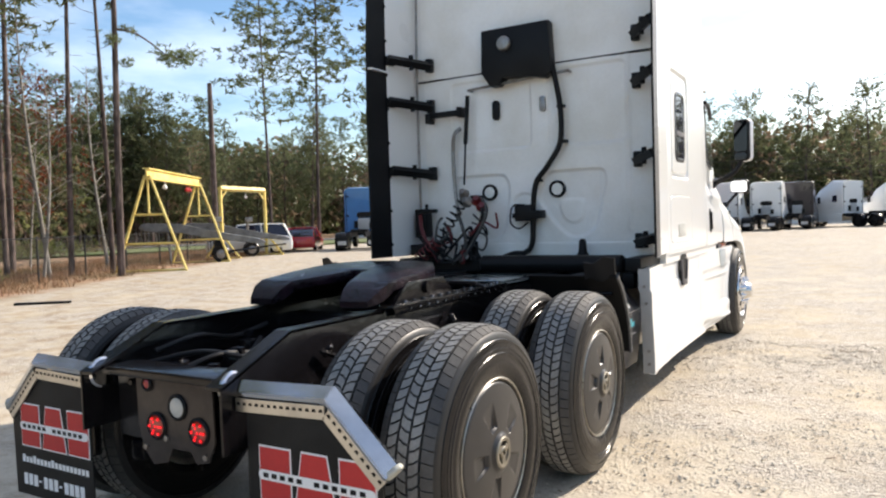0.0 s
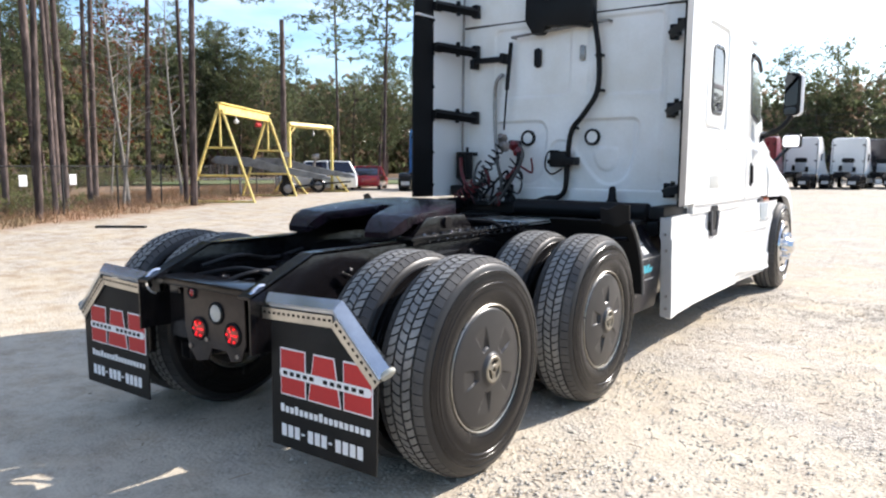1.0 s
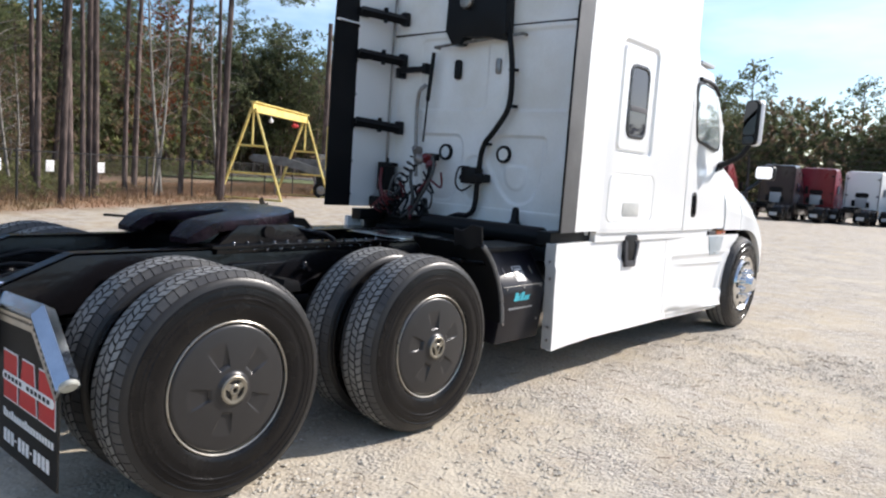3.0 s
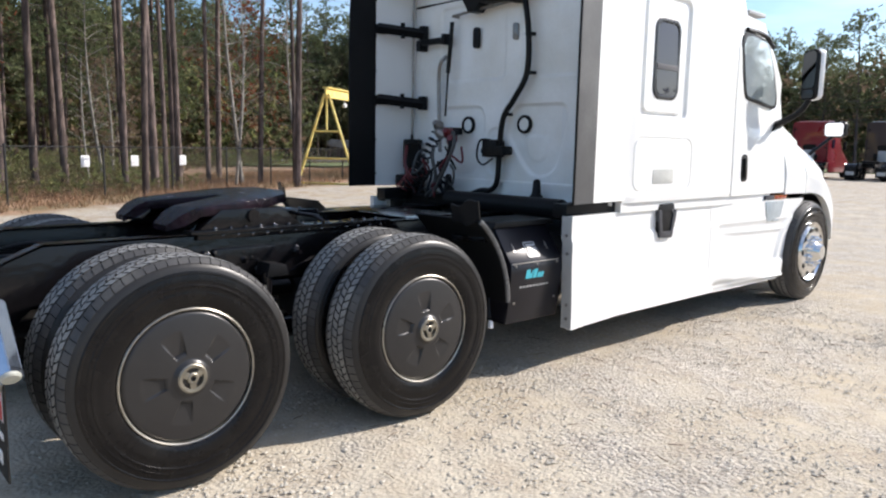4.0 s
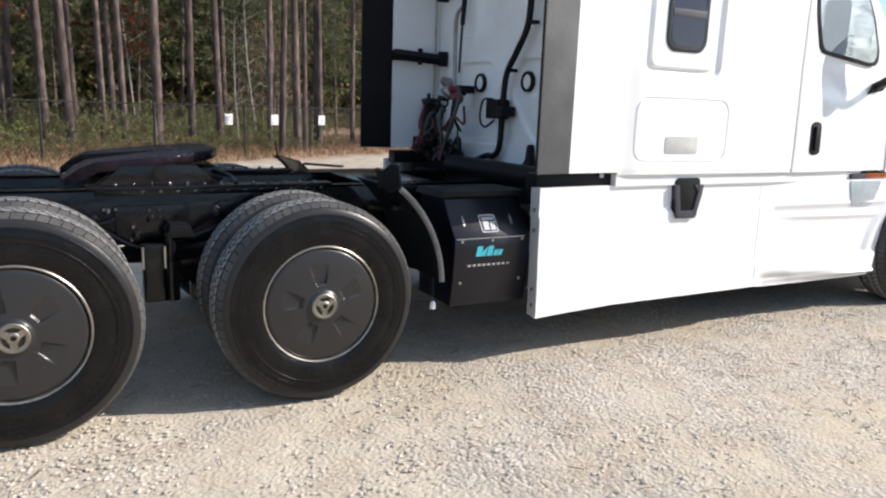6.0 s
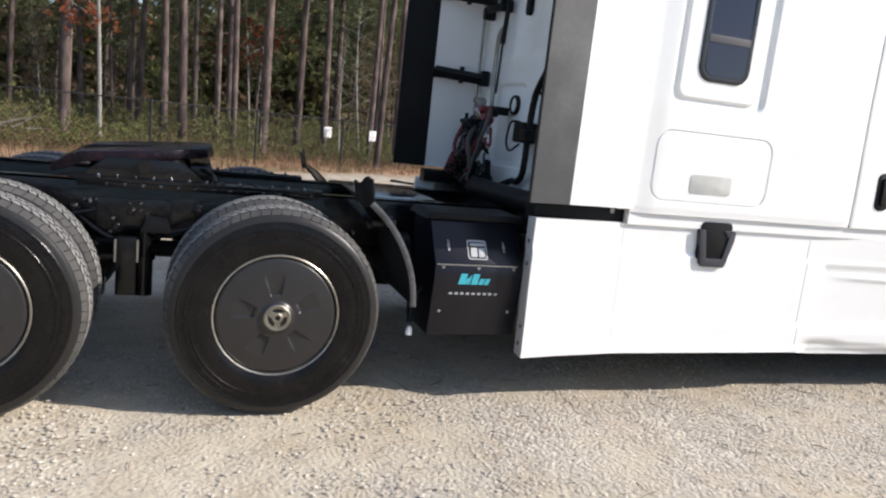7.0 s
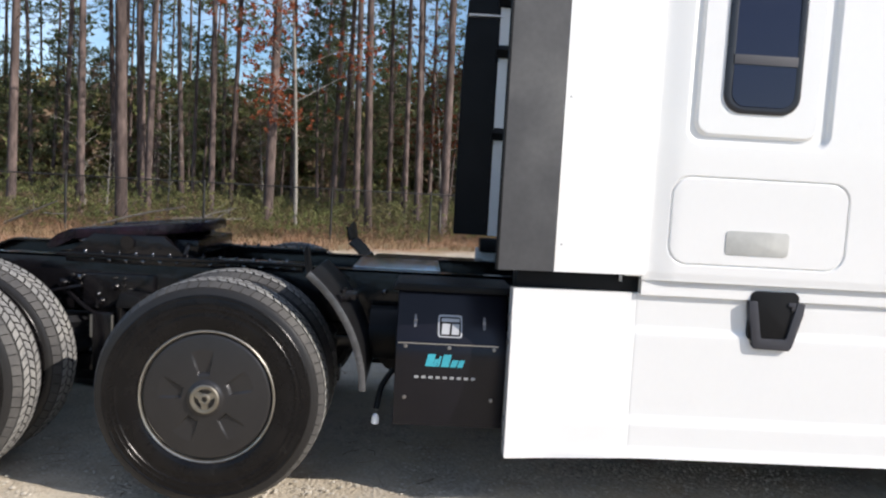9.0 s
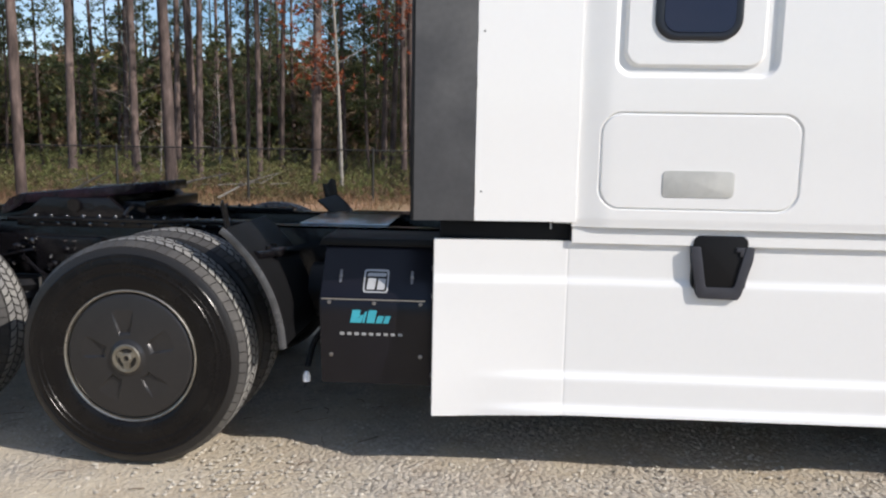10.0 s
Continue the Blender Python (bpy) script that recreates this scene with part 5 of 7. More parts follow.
def pressed(x, z):
    d = 0.024 * (1 - step(within(x, z, SHIELD), -0.020, 0.006)) + 0.020 * (1 - step(within(x, z, POCKET), -0.020, 0.006))
    d -= 0.010 * (1 - step(within(x, z, INNER), -0.02, 0.006))
    for cx, cz, hx, hz, r, amount in ((-0.36, 2.36, 0.40, 0.32, 0.07, 0.012), (0.52, 2.36, 0.34, 0.33, 0.07, 0.014), (-0.05, 1.47, 0.11, 0.20, 0.10, 0.014)):
        d += amount * (1 - step(rounded(x, z, cx, cz, hx, hz, r), -0.025, 0.0))
    d -= 0.014 * step(1.225 - z, -0.012, 0.0)
    d -= 0.010 * (1 - step(abs(x - 0.86), 0.0, 0.03)) * step(z, 1.3, 1.35)
    return d


bm = bmesh.new()
sheet(bm, lambda x, z: (x, 3.135 - 0.02 + pressed(x, z) + (0.02 * abs(x) ** 6), z), span_of(-1.09, 1.09, 230), span_of(1.10, 2.72, 190))
back = part("back_wall", bm, WALL_WHITE, truck, "dusty white pressed rear wall of the sleeper")
bm = bmesh.new()
sheet(bm, lambda x, z: (x, 3.112 + 0.02 * abs(x) ** 6 + 0.02 * step(z, 3.5, 3.8), z), span_of(-1.09, 1.09, 40), span_of(2.732, 3.80, 40))
part("roof_cap_back", bm, WALL_WHITE, truck, "white rear of the roof cap")
bm = bmesh.new()
box(bm, (-1.09, 3.118, 2.718), (1.09, 3.135, 2.734))
part("roof_seam", bm, SATIN, truck, "dark seam under the roof cap")

# side extenders: white sheet, then dark rubber
for side in (1, -1):
    rear = 2.808 if side > 0 else 2.735
    wide = 0.0 if side > 0 else 0.022
    bm = bmesh.new()
    sheet(bm, lambda y, z, side=side: (side * (1.132 + (0.036 + wide) * (3.205 - y) / 0.40 - 0.012 * step(z, 2.9, 3.7)), y, z), span_of(rear, 3.226, 8), span_of(1.138, 3.70, 16), thick=(side * -0.022, 0, 0))
    ext = part("side_extender", bm, WHITE, truck, "white side extender panel")
    bm = bmesh.new()
    sheet(bm, lambda y, z, side=side: (side * (1.168 + wide + 0.034 * (rear - y) / 0.25 - 0.012 * step(z, 2.9, 3.7)), y + 0.05 * step(z, 2.2, 3.7), z), span_of(rear - 0.253, rear - 0.002, 6), span_of(1.138, 3.70, 16), thick=(side * -0.012, 0, 0))
    # same rubber both sides: sunlit grey on the right, shaded black on the left
    rubber = part("rubber_edge", bm, LIT_EXT_RUBBER if side > 0 else SATIN, ext, "dark rubber trailing edge")
    for n in range(9):
        bm = bmesh.new()
        lathe(bm, [(0.014, 0), (0.014, 0.012), (0.0, 0.016)], m=Matrix.Translation((side * (1.150 + wide), rear - 0.018, 1.25 + 0.30 * n)) @ pose(0, 0, 0, 0, -90 * side, 0), seg=8)
        part("bolt", bm, SATIN, ext)
    if side < 0:
        bm = bmesh.new()
        box(bm, (-1.235, 2.50, 2.77), (-1.17, 2.76, 2.785), 0.003)
        part("strap", bm, PRINT_WHITE, ext, "thin white strap")
    # a black strip added so that the rubber's rear edge looks dark end-on
    bm = bmesh.new()
    tube(bm, [(side * (1.196 + wide - 0.012 * step(z, 2.9, 3.7)), rear - 0.255 + 0.05 * step(z, 2.2, 3.7), z) for z in span_of(1.14, 3.7, 12)], 0.009, 6)
    part("dark_edge_strip", bm, SATIN, ext, "black strip added to darken the rubber's rear edge")
    for z, inward in ((2.87, 0), (2.50, 1), (1.89, 0), (1.25, 0)):
        if side < 0 and z == 1.25:
            continue
        bm = bmesh.new()
        a, b = Vector((side * (1.135 + wide), rear, z + 0.02)), Vector((side * 0.93, 3.07, z - 0.02))
        tube(bm, [a, b], 0.044, 4)
        box(bm, (side * (1.14 + wide) - 0.02, rear - 0.02, z - 0.03), (side * (1.14 + wide) + 0.012, rear + 0.09, z + 0.05), 0.008)
        box(bm, (side * 0.94 - 0.03, 3.05, z - 0.07), (side * 0.94 + 0.03, 3.115, z + 0.05), 0.008)
        m = a.lerp(b, 0.55)
        lathe(bm, [(0.0, -0.06), (0.02, -0.06), (0.02, 0.07), (0.0, 0.07)], m=Matrix.Translation(m), seg=10)
        part("extender_bracket", bm, SATIN, ext, "black hinged extender bracket")
bm = bmesh.new()
box(bm, (-0.95, 3.03, 2.375), (-0.62, 3.075, 2.425), 0.008, m=None)
box(bm, (-0.97, 3.02, 2.33), (-0.92, 3.115, 2.42), 0.008)
box(bm, (-0.645, 3.02, 2.36), (-0.60, 3.115, 2.45), 0.008)
part("grab_bar", bm, SATIN, truck, "black grab bar on the rear wall")

bm = bmesh.new()
tube(bm, [(-1.085, 3.085, 1.5), (-1.085, 3.085, 2.7), (-1.06, 3.09, 3.7)], 0.011, 8)
part("corner_trim", bm, DULL, truck, "thin grey corner trim")
# things on the rear wall
bm = bmesh.new()
prism(bm, [(-0.37, 2.70), (-0.36, 3.06), (0.25, 3.06), (0.27, 2.64), (0.20, 2.60), (0.10, 2.62), (-0.16, 2.64), (-0.22, 2.58), (-0.29, 2.58), (-0.33, 2.64)], "y", 2.99, 3.11, 0.012)
lampbox = part("lamp_panel", bm, SATIN, truck, "black panel box with a round work lamp")
bm = bmesh.new()
lathe(bm, [(0.0, 0.0), (0.062, 0.0), (0.062, 0.03), (0.05, 0.045), (0.0, 0.05)], m=Matrix.Translation((-0.14, 2.99, 2.92)) @ BACK, seg=26)
part("work_lamp", bm, DULL, lampbox, "round work lamp")
bm = bmesh.new()
tube(bm, [(-0.54, 3.06, 2.585), (-0.2, 3.05, 2.605), (0.40, 3.06, 2.64)], 0.012, 8)
for x, z in ((-0.53, 2.585), (0.39, 2.64)):
    tube(bm, [(x, 3.06, z), (x, 3.12, z)], 0.012, 8)
part("grab_rod", bm, DULL, truck, "thin grey grab rod")
bm = bmesh.new()
tube(bm, [(-0.545, 3.06, 2.54), (-0.575, 3.05, 2.12)], 0.019, 10)
tube(bm, [(-0.575, 3.05, 2.13), (-0.60, 3.05, 1.76)], 0.009, 8)
part("gas_strut", bm, SATIN, truck, "black gas strut holding the air lines")
bm = bmesh.new()
tube(bm, curve_through([(-0.64, 3.09, 2.27), (-0.70, 3.07, 2.20), (-0.715, 3.07, 2.0), (-0.70, 3.07, 1.68), (-0.66, 3.05, 1.45)]), 0.017, 8)
part("steel_pipe", bm, DULL, truck, "bent grey steel pipe")
for x, z, w, h, m in ((-0.29, 2.39, 0.033, 0.085, SATIN), (0.145, 2.40, 0.024, 0.065, DULL)):
    bm = bmesh.new()
    prism(bm, round_outline(x - w, x + w, z - h, z + h, w * 0.95, 5), "y", 3.088, 3.118, 0.004)
    part("vent_slot", bm, m, truck, "dark upright slot" if m is SATIN else "brown upright slot")
for x in (-0.384, 0.248):
    bm = bmesh.new()
    lathe(bm, [(0.050, -0.012), (0.050, 0.010), (0.055, 0.016), (0.066, 0.016), (0.072, 0.008), (0.072, -0.012)], m=Matrix.Translation((x, 3.122, 1.683)) @ BACK, seg=36)
    ring = part("plug_ring", bm, SATIN, truck, "dark rubber plug ring")
    bm = bmesh.new()
    lathe(bm, [(0.051, -0.012), (0.051, 0.004), (0.0, 0.007)], m=Matrix.Translation((x, 3.122, 1.683)) @ BACK, seg=36)
    part("plug", bm, WALL_WHITE, ring, "white plug")
bm = bmesh.new()
duct = curve_through([(0.24, 3.04, 2.78), (0.275, 3.05, 2.62), (0.315, 3.06, 2.36), (0.31, 3.06, 2.07), (0.20, 3.05, 1.88), (0.09, 3.05, 1.74), (0.055, 3.05, 1.52), (0.04, 3.05, 1.24), (-0.03, 3.05, 1.155), (-0.14, 3.05, 1.145), (-0.26, 3.03, 1.10)])
tube(bm, duct, 0.023, 10)
conduit = part("cable_conduit", bm, SATIN, truck, "thick black cable conduit down the rear wall")
for p in ((0.315, 2.36), (0.33, 2.07), (0.10, 1.76)):
    bm = bmesh.new()
    box(bm, (p[0] - 0.03, 3.05, p[1] - 0.012), (p[0] + 0.03, 3.115, p[1] + 0.012), 0.004)
    part("cable_clip", bm, SATIN, conduit)
bm = bmesh.new()
box(bm, (-0.10, 3.0, 1.42), (0.06, 3.11, 1.56), 0.015)
box(bm, (0.06, 2.98, 1.44), (0.15, 3.10, 1.51), 0.012)
box(bm, (-0.13, 3.02, 1.45), (-0.09, 3.08, 1.49), 0.008)
socket = part("socket_box", bm, SATIN, truck, "black electrical socket box")
bm = bmesh.new()
tube(bm, curve_through([(0.0, 3.0, 1.56), (-0.10, 2.98, 1.55), (-0.12, 2.97, 1.42), (-0.05, 2.97, 1.36), (0.03, 3.0, 1.41)]), 0.008, 8)
part("cable_loop", bm, SATIN, socket)

# air lines
lines = part("air_line_holder", (lambda b: (box(b, (-0.58, 2.92, 1.58), (-0.38, 3.0, 1.64), 0.01), box(b, (-0.50, 2.96, 1.60), (-0.44, 3.11, 1.66), 0.01), b)[-1])(bmesh.new()), SATIN, truck, "holder with coiled air lines")
for x, z, tilt, m in ((-0.53, 1.66, 10, DULL), (-0.49, 1.59, -30, DULL), (-0.41, 1.60, 30, HOSE_RED), (-0.37, 1.55, 55, HOSE_RED)):
    bm = bmesh.new()
    lathe(bm, [(0.0, 0.0), (0.042, 0.0), (0.050, 0.02), (0.036, 0.05), (0.024, 0.08), (0.0, 0.085)], m=Matrix.Translation((x, 2.93, z)) @ pose(0, 0, 0, 60, tilt, 0), seg=14)
    part("gladhand", bm, m, lines, "red air coupling" if m is HOSE_RED else "grey air coupling")
for turn_count, a, b, rad, m in ((8, (-0.56, 2.92, 1.60), (-0.84, 2.90, 1.20), 0.045, SATIN), (6, (-0.78, 2.87, 1.26), (-1.02, 2.90, 1.10), 0.055, HOSE_RED), (5, (-0.66, 2.90, 1.28), (-0.92, 2.86, 1.12), 0.05, SATIN)):
    bm = bmesh.new()
    a, b = Vector(a), Vector(b)
    d = (b - a).normalized()
    u = d.orthogonal().normalized()
    w = d.cross(u)
    tube(bm, [a.lerp(b, i / (turn_count * 12)) + rad * (math.cos(2 * math.pi * i / 12) * u + math.sin(2 * math.pi * i / 12) * w) for i in range(turn_count * 12 + 1)], 0.009, 6)
    part("coiled_hose", bm, m, lines, "red coiled air hose" if m is HOSE_RED else "dark coiled air hose")
for pts, m in (([(-0.40, 2.92, 1.62), (-0.33, 2.86, 1.50), (-0.42, 2.88, 1.32), (-0.62, 2.9, 1.12)], SATIN), ([(-0.36, 2.92, 1.62), (-0.30, 2.88, 1.52), (-0.36, 2.86, 1.36), (-0.55, 2.88, 1.10)], HOSE_GREY),
               ([(-0.60, 2.92, 1.50), (-0.52, 2.84, 1.40), (-0.50, 2.86, 1.25), (-0.58, 2.9, 1.08)], HOSE_GREY), ([(-1.03, 2.98, 1.50), (-0.96, 2.9, 1.35), (-0.88, 2.9, 1.2), (-0.8, 2.9, 1.08)], HOSE_RED),
               ([(-1.02, 2.96, 1.30), (-0.9, 2.86, 1.22), (-0.98, 2.86, 1.12)], SATIN)):
    bm = bmesh.new()
    tube(bm, curve_through(pts), 0.016, 8)
    part("air_hose", bm, m, lines, "red air hose" if m is HOSE_RED else "dark air hose")
tangle = random.Random(21)
for n in range(12):
    x, z = tangle.uniform(-0.85, -0.42), tangle.uniform(1.12, 1.5)
    pts = [(x, 2.97, z)]
    for _ in range(4):
        pts.append((pts[-1][0] + tangle.uniform(-0.14, 0.16), tangle.uniform(2.84, 2.95), max(1.08, pts[-1][2] + tangle.uniform(-0.16, 0.13))))
    bm = bmesh.new()
    tube(bm, curve_through(pts), tangle.uniform(0.008, 0.013), 7)
    m = (SATIN, SATIN, HOSE_GREY, HOSE_RED)[n % 4]
    part("air_hose", bm, m, lines, "red air hose" if m is HOSE_RED else "dark air hose")
bm = bmesh.new()
box(bm, (-1.09, 2.98, 1.30), (-0.97, 3.10, 1.56), 0.015)
box(bm, (-1.05, 2.95, 1.52), (-0.86, 3.02, 1.555), 0.01)
box(bm, (-1.10, 2.90, 1.14), (-0.90, 3.08, 1.24), 0.015)
tube(bm, [(-0.95, 2.97, 1.54), (-0.95, 2.97, 1.60)], 0.014, 8)
part("valve_block", bm, SATIN, truck, "black valve block in the rear corner")


# fairings along the sides: rear flare, storage section, step section
def skirt(y, z, side):
    x = 1.090
    x += 0.012 * (1 - step(z, 0.87, 0.90))                   # upper crease
    x += (0.016 * (1 - step(z, 0.455, 0.490)) + 0.018 * (1 - step(z, 0.315, 0.345))) * step(y, 2.75, 3.2)   # foot that kicks out in two ledges
    x += 0.050 * max(0.0, (3.205 - y) / 0.56) ** 1.1 * (0.75 + 0.25 * step(-z, -0.8, -0.35))
    x -= 0.0012 * (1 - step(abs(y - 3.208), 0.001, 0.005))
    x -= 0.003 * (1 - step(abs(y - 4.575), 0.002, 0.007))
    x += 0.028 * step(y, 4.6, 5.8)                          # swells a little towards the front wheel
    # the step section: a scooped panel with a ledge
    if y > 4.57:
        sc = rounded(y, z, 5.27, 0.66, 0.58, 0.24, 0.05)
        x -= 0.020 * (1 - step(sc, -0.07, 0.0))
        x += 0.013 * (1 - step(abs(z - 0.785 + 0.02 * (y - 5.2)), 0.002, 0.030)) * step(y, 4.75, 5.1) * (1 - step(sc, -0.10, -0.01))
        x -= 0.055 * (1 - step(z, 0.285, 0.40 - 0.03 * step(y, 4.85, 5.05) - 0.05 * step(y, 5.05, 5.9))) * step(y, 4.59, 4.72)      # foot cut under
    return side * x


for side in (1, -1):
    bm = bmesh.new()
    us = (span_of(2.642, 3.19, 30) + span_of(3.195, 3.222, 8) + span_of(3.24, 4.55, 30) + span_of(4.56, 4.59, 8) + span_of(4.62, 5.955, 80)) if side > 0 else span_of(2.642, 5.955, 20)
    foot = lambda y: 0.281 + 0.020 * step(y, 2.64, 3.3) - 0.026 * step(y, 4.55, 4.75)
    sheet(bm, lambda y, v, side=side: (skirt(y, foot(y) + v * (1.052 - foot(y)), side), y + 0.47 * v ** 2.1 * step(y, 5.3, 5.955), foot(y) + v * (1.052 - foot(y))), us, span_of(0, 1, 64), thick=(side * -0.045, 0, 0))
    fairing = part("side_fairing", bm, WHITE, truck, "white lower side fairing flared at the rear")
    if side > 0:
        for z in (0.355, 0.45, 0.80, 0.92):
            bm = bmesh.new()
            lathe(bm, [(0.012, 0), (0.012, 0.006), (0.0, 0.009)], m=Matrix.Translation((skirt(2.642, z, 1) - 0.042, 2.638, z)) @ BACK, seg=10)
            part("screw", bm, DULL, fairing)
        bm = bmesh.new()
        sheet(bm, lambda u, v: (skirt(2.642, 0.288 + 0.762 * u, 1) - 0.085 + 0.083 * v, 2.6385, 0.288 + 0.762 * u), span_of(0, 1, 30), span_of(0, 1, 2), thick=(0, 0.003, 0))
        part("end_flange", bm, FLANGE, fairing, "pale grey folded end flange")
        # latch cup: a black back plate, an open-topped frame and a hooked latch
        bm = bmesh.new()
        prism(bm, round_outline(3.722, 3.945, 0.86, 1.092, 0.03, 4), "x", 1.085, 1.1145, 0.003)
        plate = part("latch_plate", bm, SATIN, fairing, "black back plate of the latch")
        bm = bmesh.new()
        u_frame = [(3.712, 1.046), (3.716, 0.99), (3.742, 0.846), (3.756, 0.828), (3.912, 0.824), (3.926, 0.842), (3.966, 0.99), (3.970, 1.044), (3.935, 1.046), (3.898, 0.886), (3.888, 0.876), (3.786, 0.876), (3.778, 0.886), (3.750, 1.046)]
        prism(bm, u_frame, "x", 1.090, 1.124, 0.004)
        part("latch_frame", bm, CUP, plate, "dark grey moulded latch frame")
        bm = bmesh.new()
        prism(bm, [(3.895, 1.045), (3.932, 1.045), (3.928, 1.008), (3.912, 1.008), (3.910, 1.026), (3.895, 1.028)], "x", 1.110, 1.121, 0.003)
        part("latch_hook", bm, CUP, plate)
    bm = bmesh.new()
    prism(bm, [(3.22, 1.048)] + [(y, 1.048) for y in span_of(3.5, 5.46, 10)] + [(y, 1.122) for y in span_of(5.46, 3.5, 10)] + [(3.22, 1.122)], "x", side * 1.03, side * 1.108)
    draw_mesh(bm, side)
    part("sill_strip", bm, WHITE, truck, "white sill strip over the fairing")
    bm = bmesh.new()
    box(bm, (side * 1.0 - 0.06, 2.66, 1.03), (side * 1.0 + 0.06, 3.24, 1.128), 0.01)
    part("sill_block", bm, SATIN, truck, "black sill block")
# step holes, each drawn as a flush plate in the recess's blue-grey shade
for side in (1, -1):
    bm = bmesh.new()
    prism(bm, [(5.625, 0.855), (5.865, 0.850), (5.885, 0.866), (5.955, 1.030), (5.945, 1.040), (5.575, 1.044), (5.565, 1.030), (5.61, 0.868)], "x", side * 1.06, side * 1.121, 0.002)
    part("step_hole_fill", bm, STEP_HOLE, truck, "step hole in the fairing, its shade drawn as a flush pale blue-grey plate")
bm = bmesh.new()
box(bm, (-0.92, 3.2, 1.06), (0.92, 5.9, 1.135))
part("cab_floor", bm, SATIN, truck, "black cab underside")
bm = bmesh.new()
box(bm, (-1.13, 2.78, 0.90), (-1.02, 2.98, 1.10), 0.01)
part("battery_box", bm, ALU, truck, "pale metal box beneath the far corner of the cab")

# ---- fence along the verge ----
FENCE_LINE = [Vector(p) for p in ((-9.5, -24, 0), (-11.2, -14, 0), (-12.7, -6, 0), (-13.9, 0, 0), (-16.2, 5, 0), (-20.0, 12, 0), (-26, 24, 0), (-33, 36, 0), (-45, 52, 0))]
fence = thing("chain_link_fence", "dark chain-link fence with steel posts along the verge", "fence", kind="structure")
bm_mesh = bmesh.new()
post_bm = bmesh.new()
tube(post_bm, [(0, 0, -0.1), (0, 0, 1.36)], 0.028, 8)
lathe(post_bm, [(0.034, 1.35), (0.03, 1.38), (0.0, 1.40)], seg=8)
POST = mesh_of("post", post_bm, FENCE)
for a, b in zip(FENCE_LINE, FENCE_LINE[1:]):
    n = max(1, round((b - a).length / 2.7))
    for i in range(n):
        part_from("post", POST, fence, Matrix.Translation(a.lerp(b, i / n)))
    bm = bmesh.new()
    tube(bm, [a + Vector((0, 0, 1.33)), b + Vector((0, 0, 1.33))], 0.016, 6)
    part("top_rail", bm, RAIL, fence, "weathered grey top rail")
    d = (b - a).normalized()
    count = int((b - a).length / 0.09)
    for i in range(count):
        for lean in (0.9, -0.9):
            p = a + d * (i * 0.09)
            tube(bm_mesh, [p + Vector((0, 0, 0.05)), p + d * lean * 1.0 + Vector((0, 0, 1.32))], 0.0022, 3)
part("chain_link", bm_mesh, FENCE, fence, "thin chain-link wires")["kind"] = "stuff"
for x, y, turn in ((-16.50, 4.62, 105), (-17.04, 6.08, 105), (-17.9, 7.82, 105)):
    s = thing("fence_sign", "small white notice wired to the chain-link fence", "sign", (x + 0.05, y, 0.95), turn, group="fence notices")
    bm = bmesh.new()
    box(bm, (-0.12, -0.004, -0.15), (0.12, 0.004, 0.15), 0.003)
    part("board", bm, PRINT_WHITE, s)
    bm = bmesh.new()
    for z, w in ((0.08, 0.16), (0.03, 0.12), (-0.03, 0.14), (-0.08, 0.1)):
        box(bm, (-w / 2, -0.006, z - 0.005), (w / 2, -0.004, z + 0.005))
    part("bars", bm, PRINT_GREY, s, smooth=False)


# ---- trees ----
rng = random.Random(7)


def needle_tuft(bm, p, size, blades, flat=0.6, wide=0.16):
    for _ in range(blades):
        d = Vector((rng.gauss(0, 1), rng.gauss(0, 1), rng.gauss(0.25, flat))).normalized()
        s = d.cross(Vector((rng.gauss(0, 1), rng.gauss(0, 1), rng.gauss(0, 1)))).normalized()
        ln = size * rng.uniform(0.6, 1.2)
        q = p + d * ln * 0.15
        bm.faces.new((bm.verts.new(q - s * ln * wide), bm.verts.new(q + s * ln * wide), bm.verts.new(q + d * ln + s * ln * 0.05)))


def trunk_line(height, lean, bends, seg=9):
    pts = []
    a = rng.uniform(0, 6.28)
    for i in range(seg + 1):
        t = i / seg
        pts.append(Vector((lean * t * math.cos(a) + bends * math.sin(3.1 * t + a), lean * t * math.sin(a) + bends * math.sin(2.3 * t - a), height * t - 0.15 * (i == 0))))
    return pts


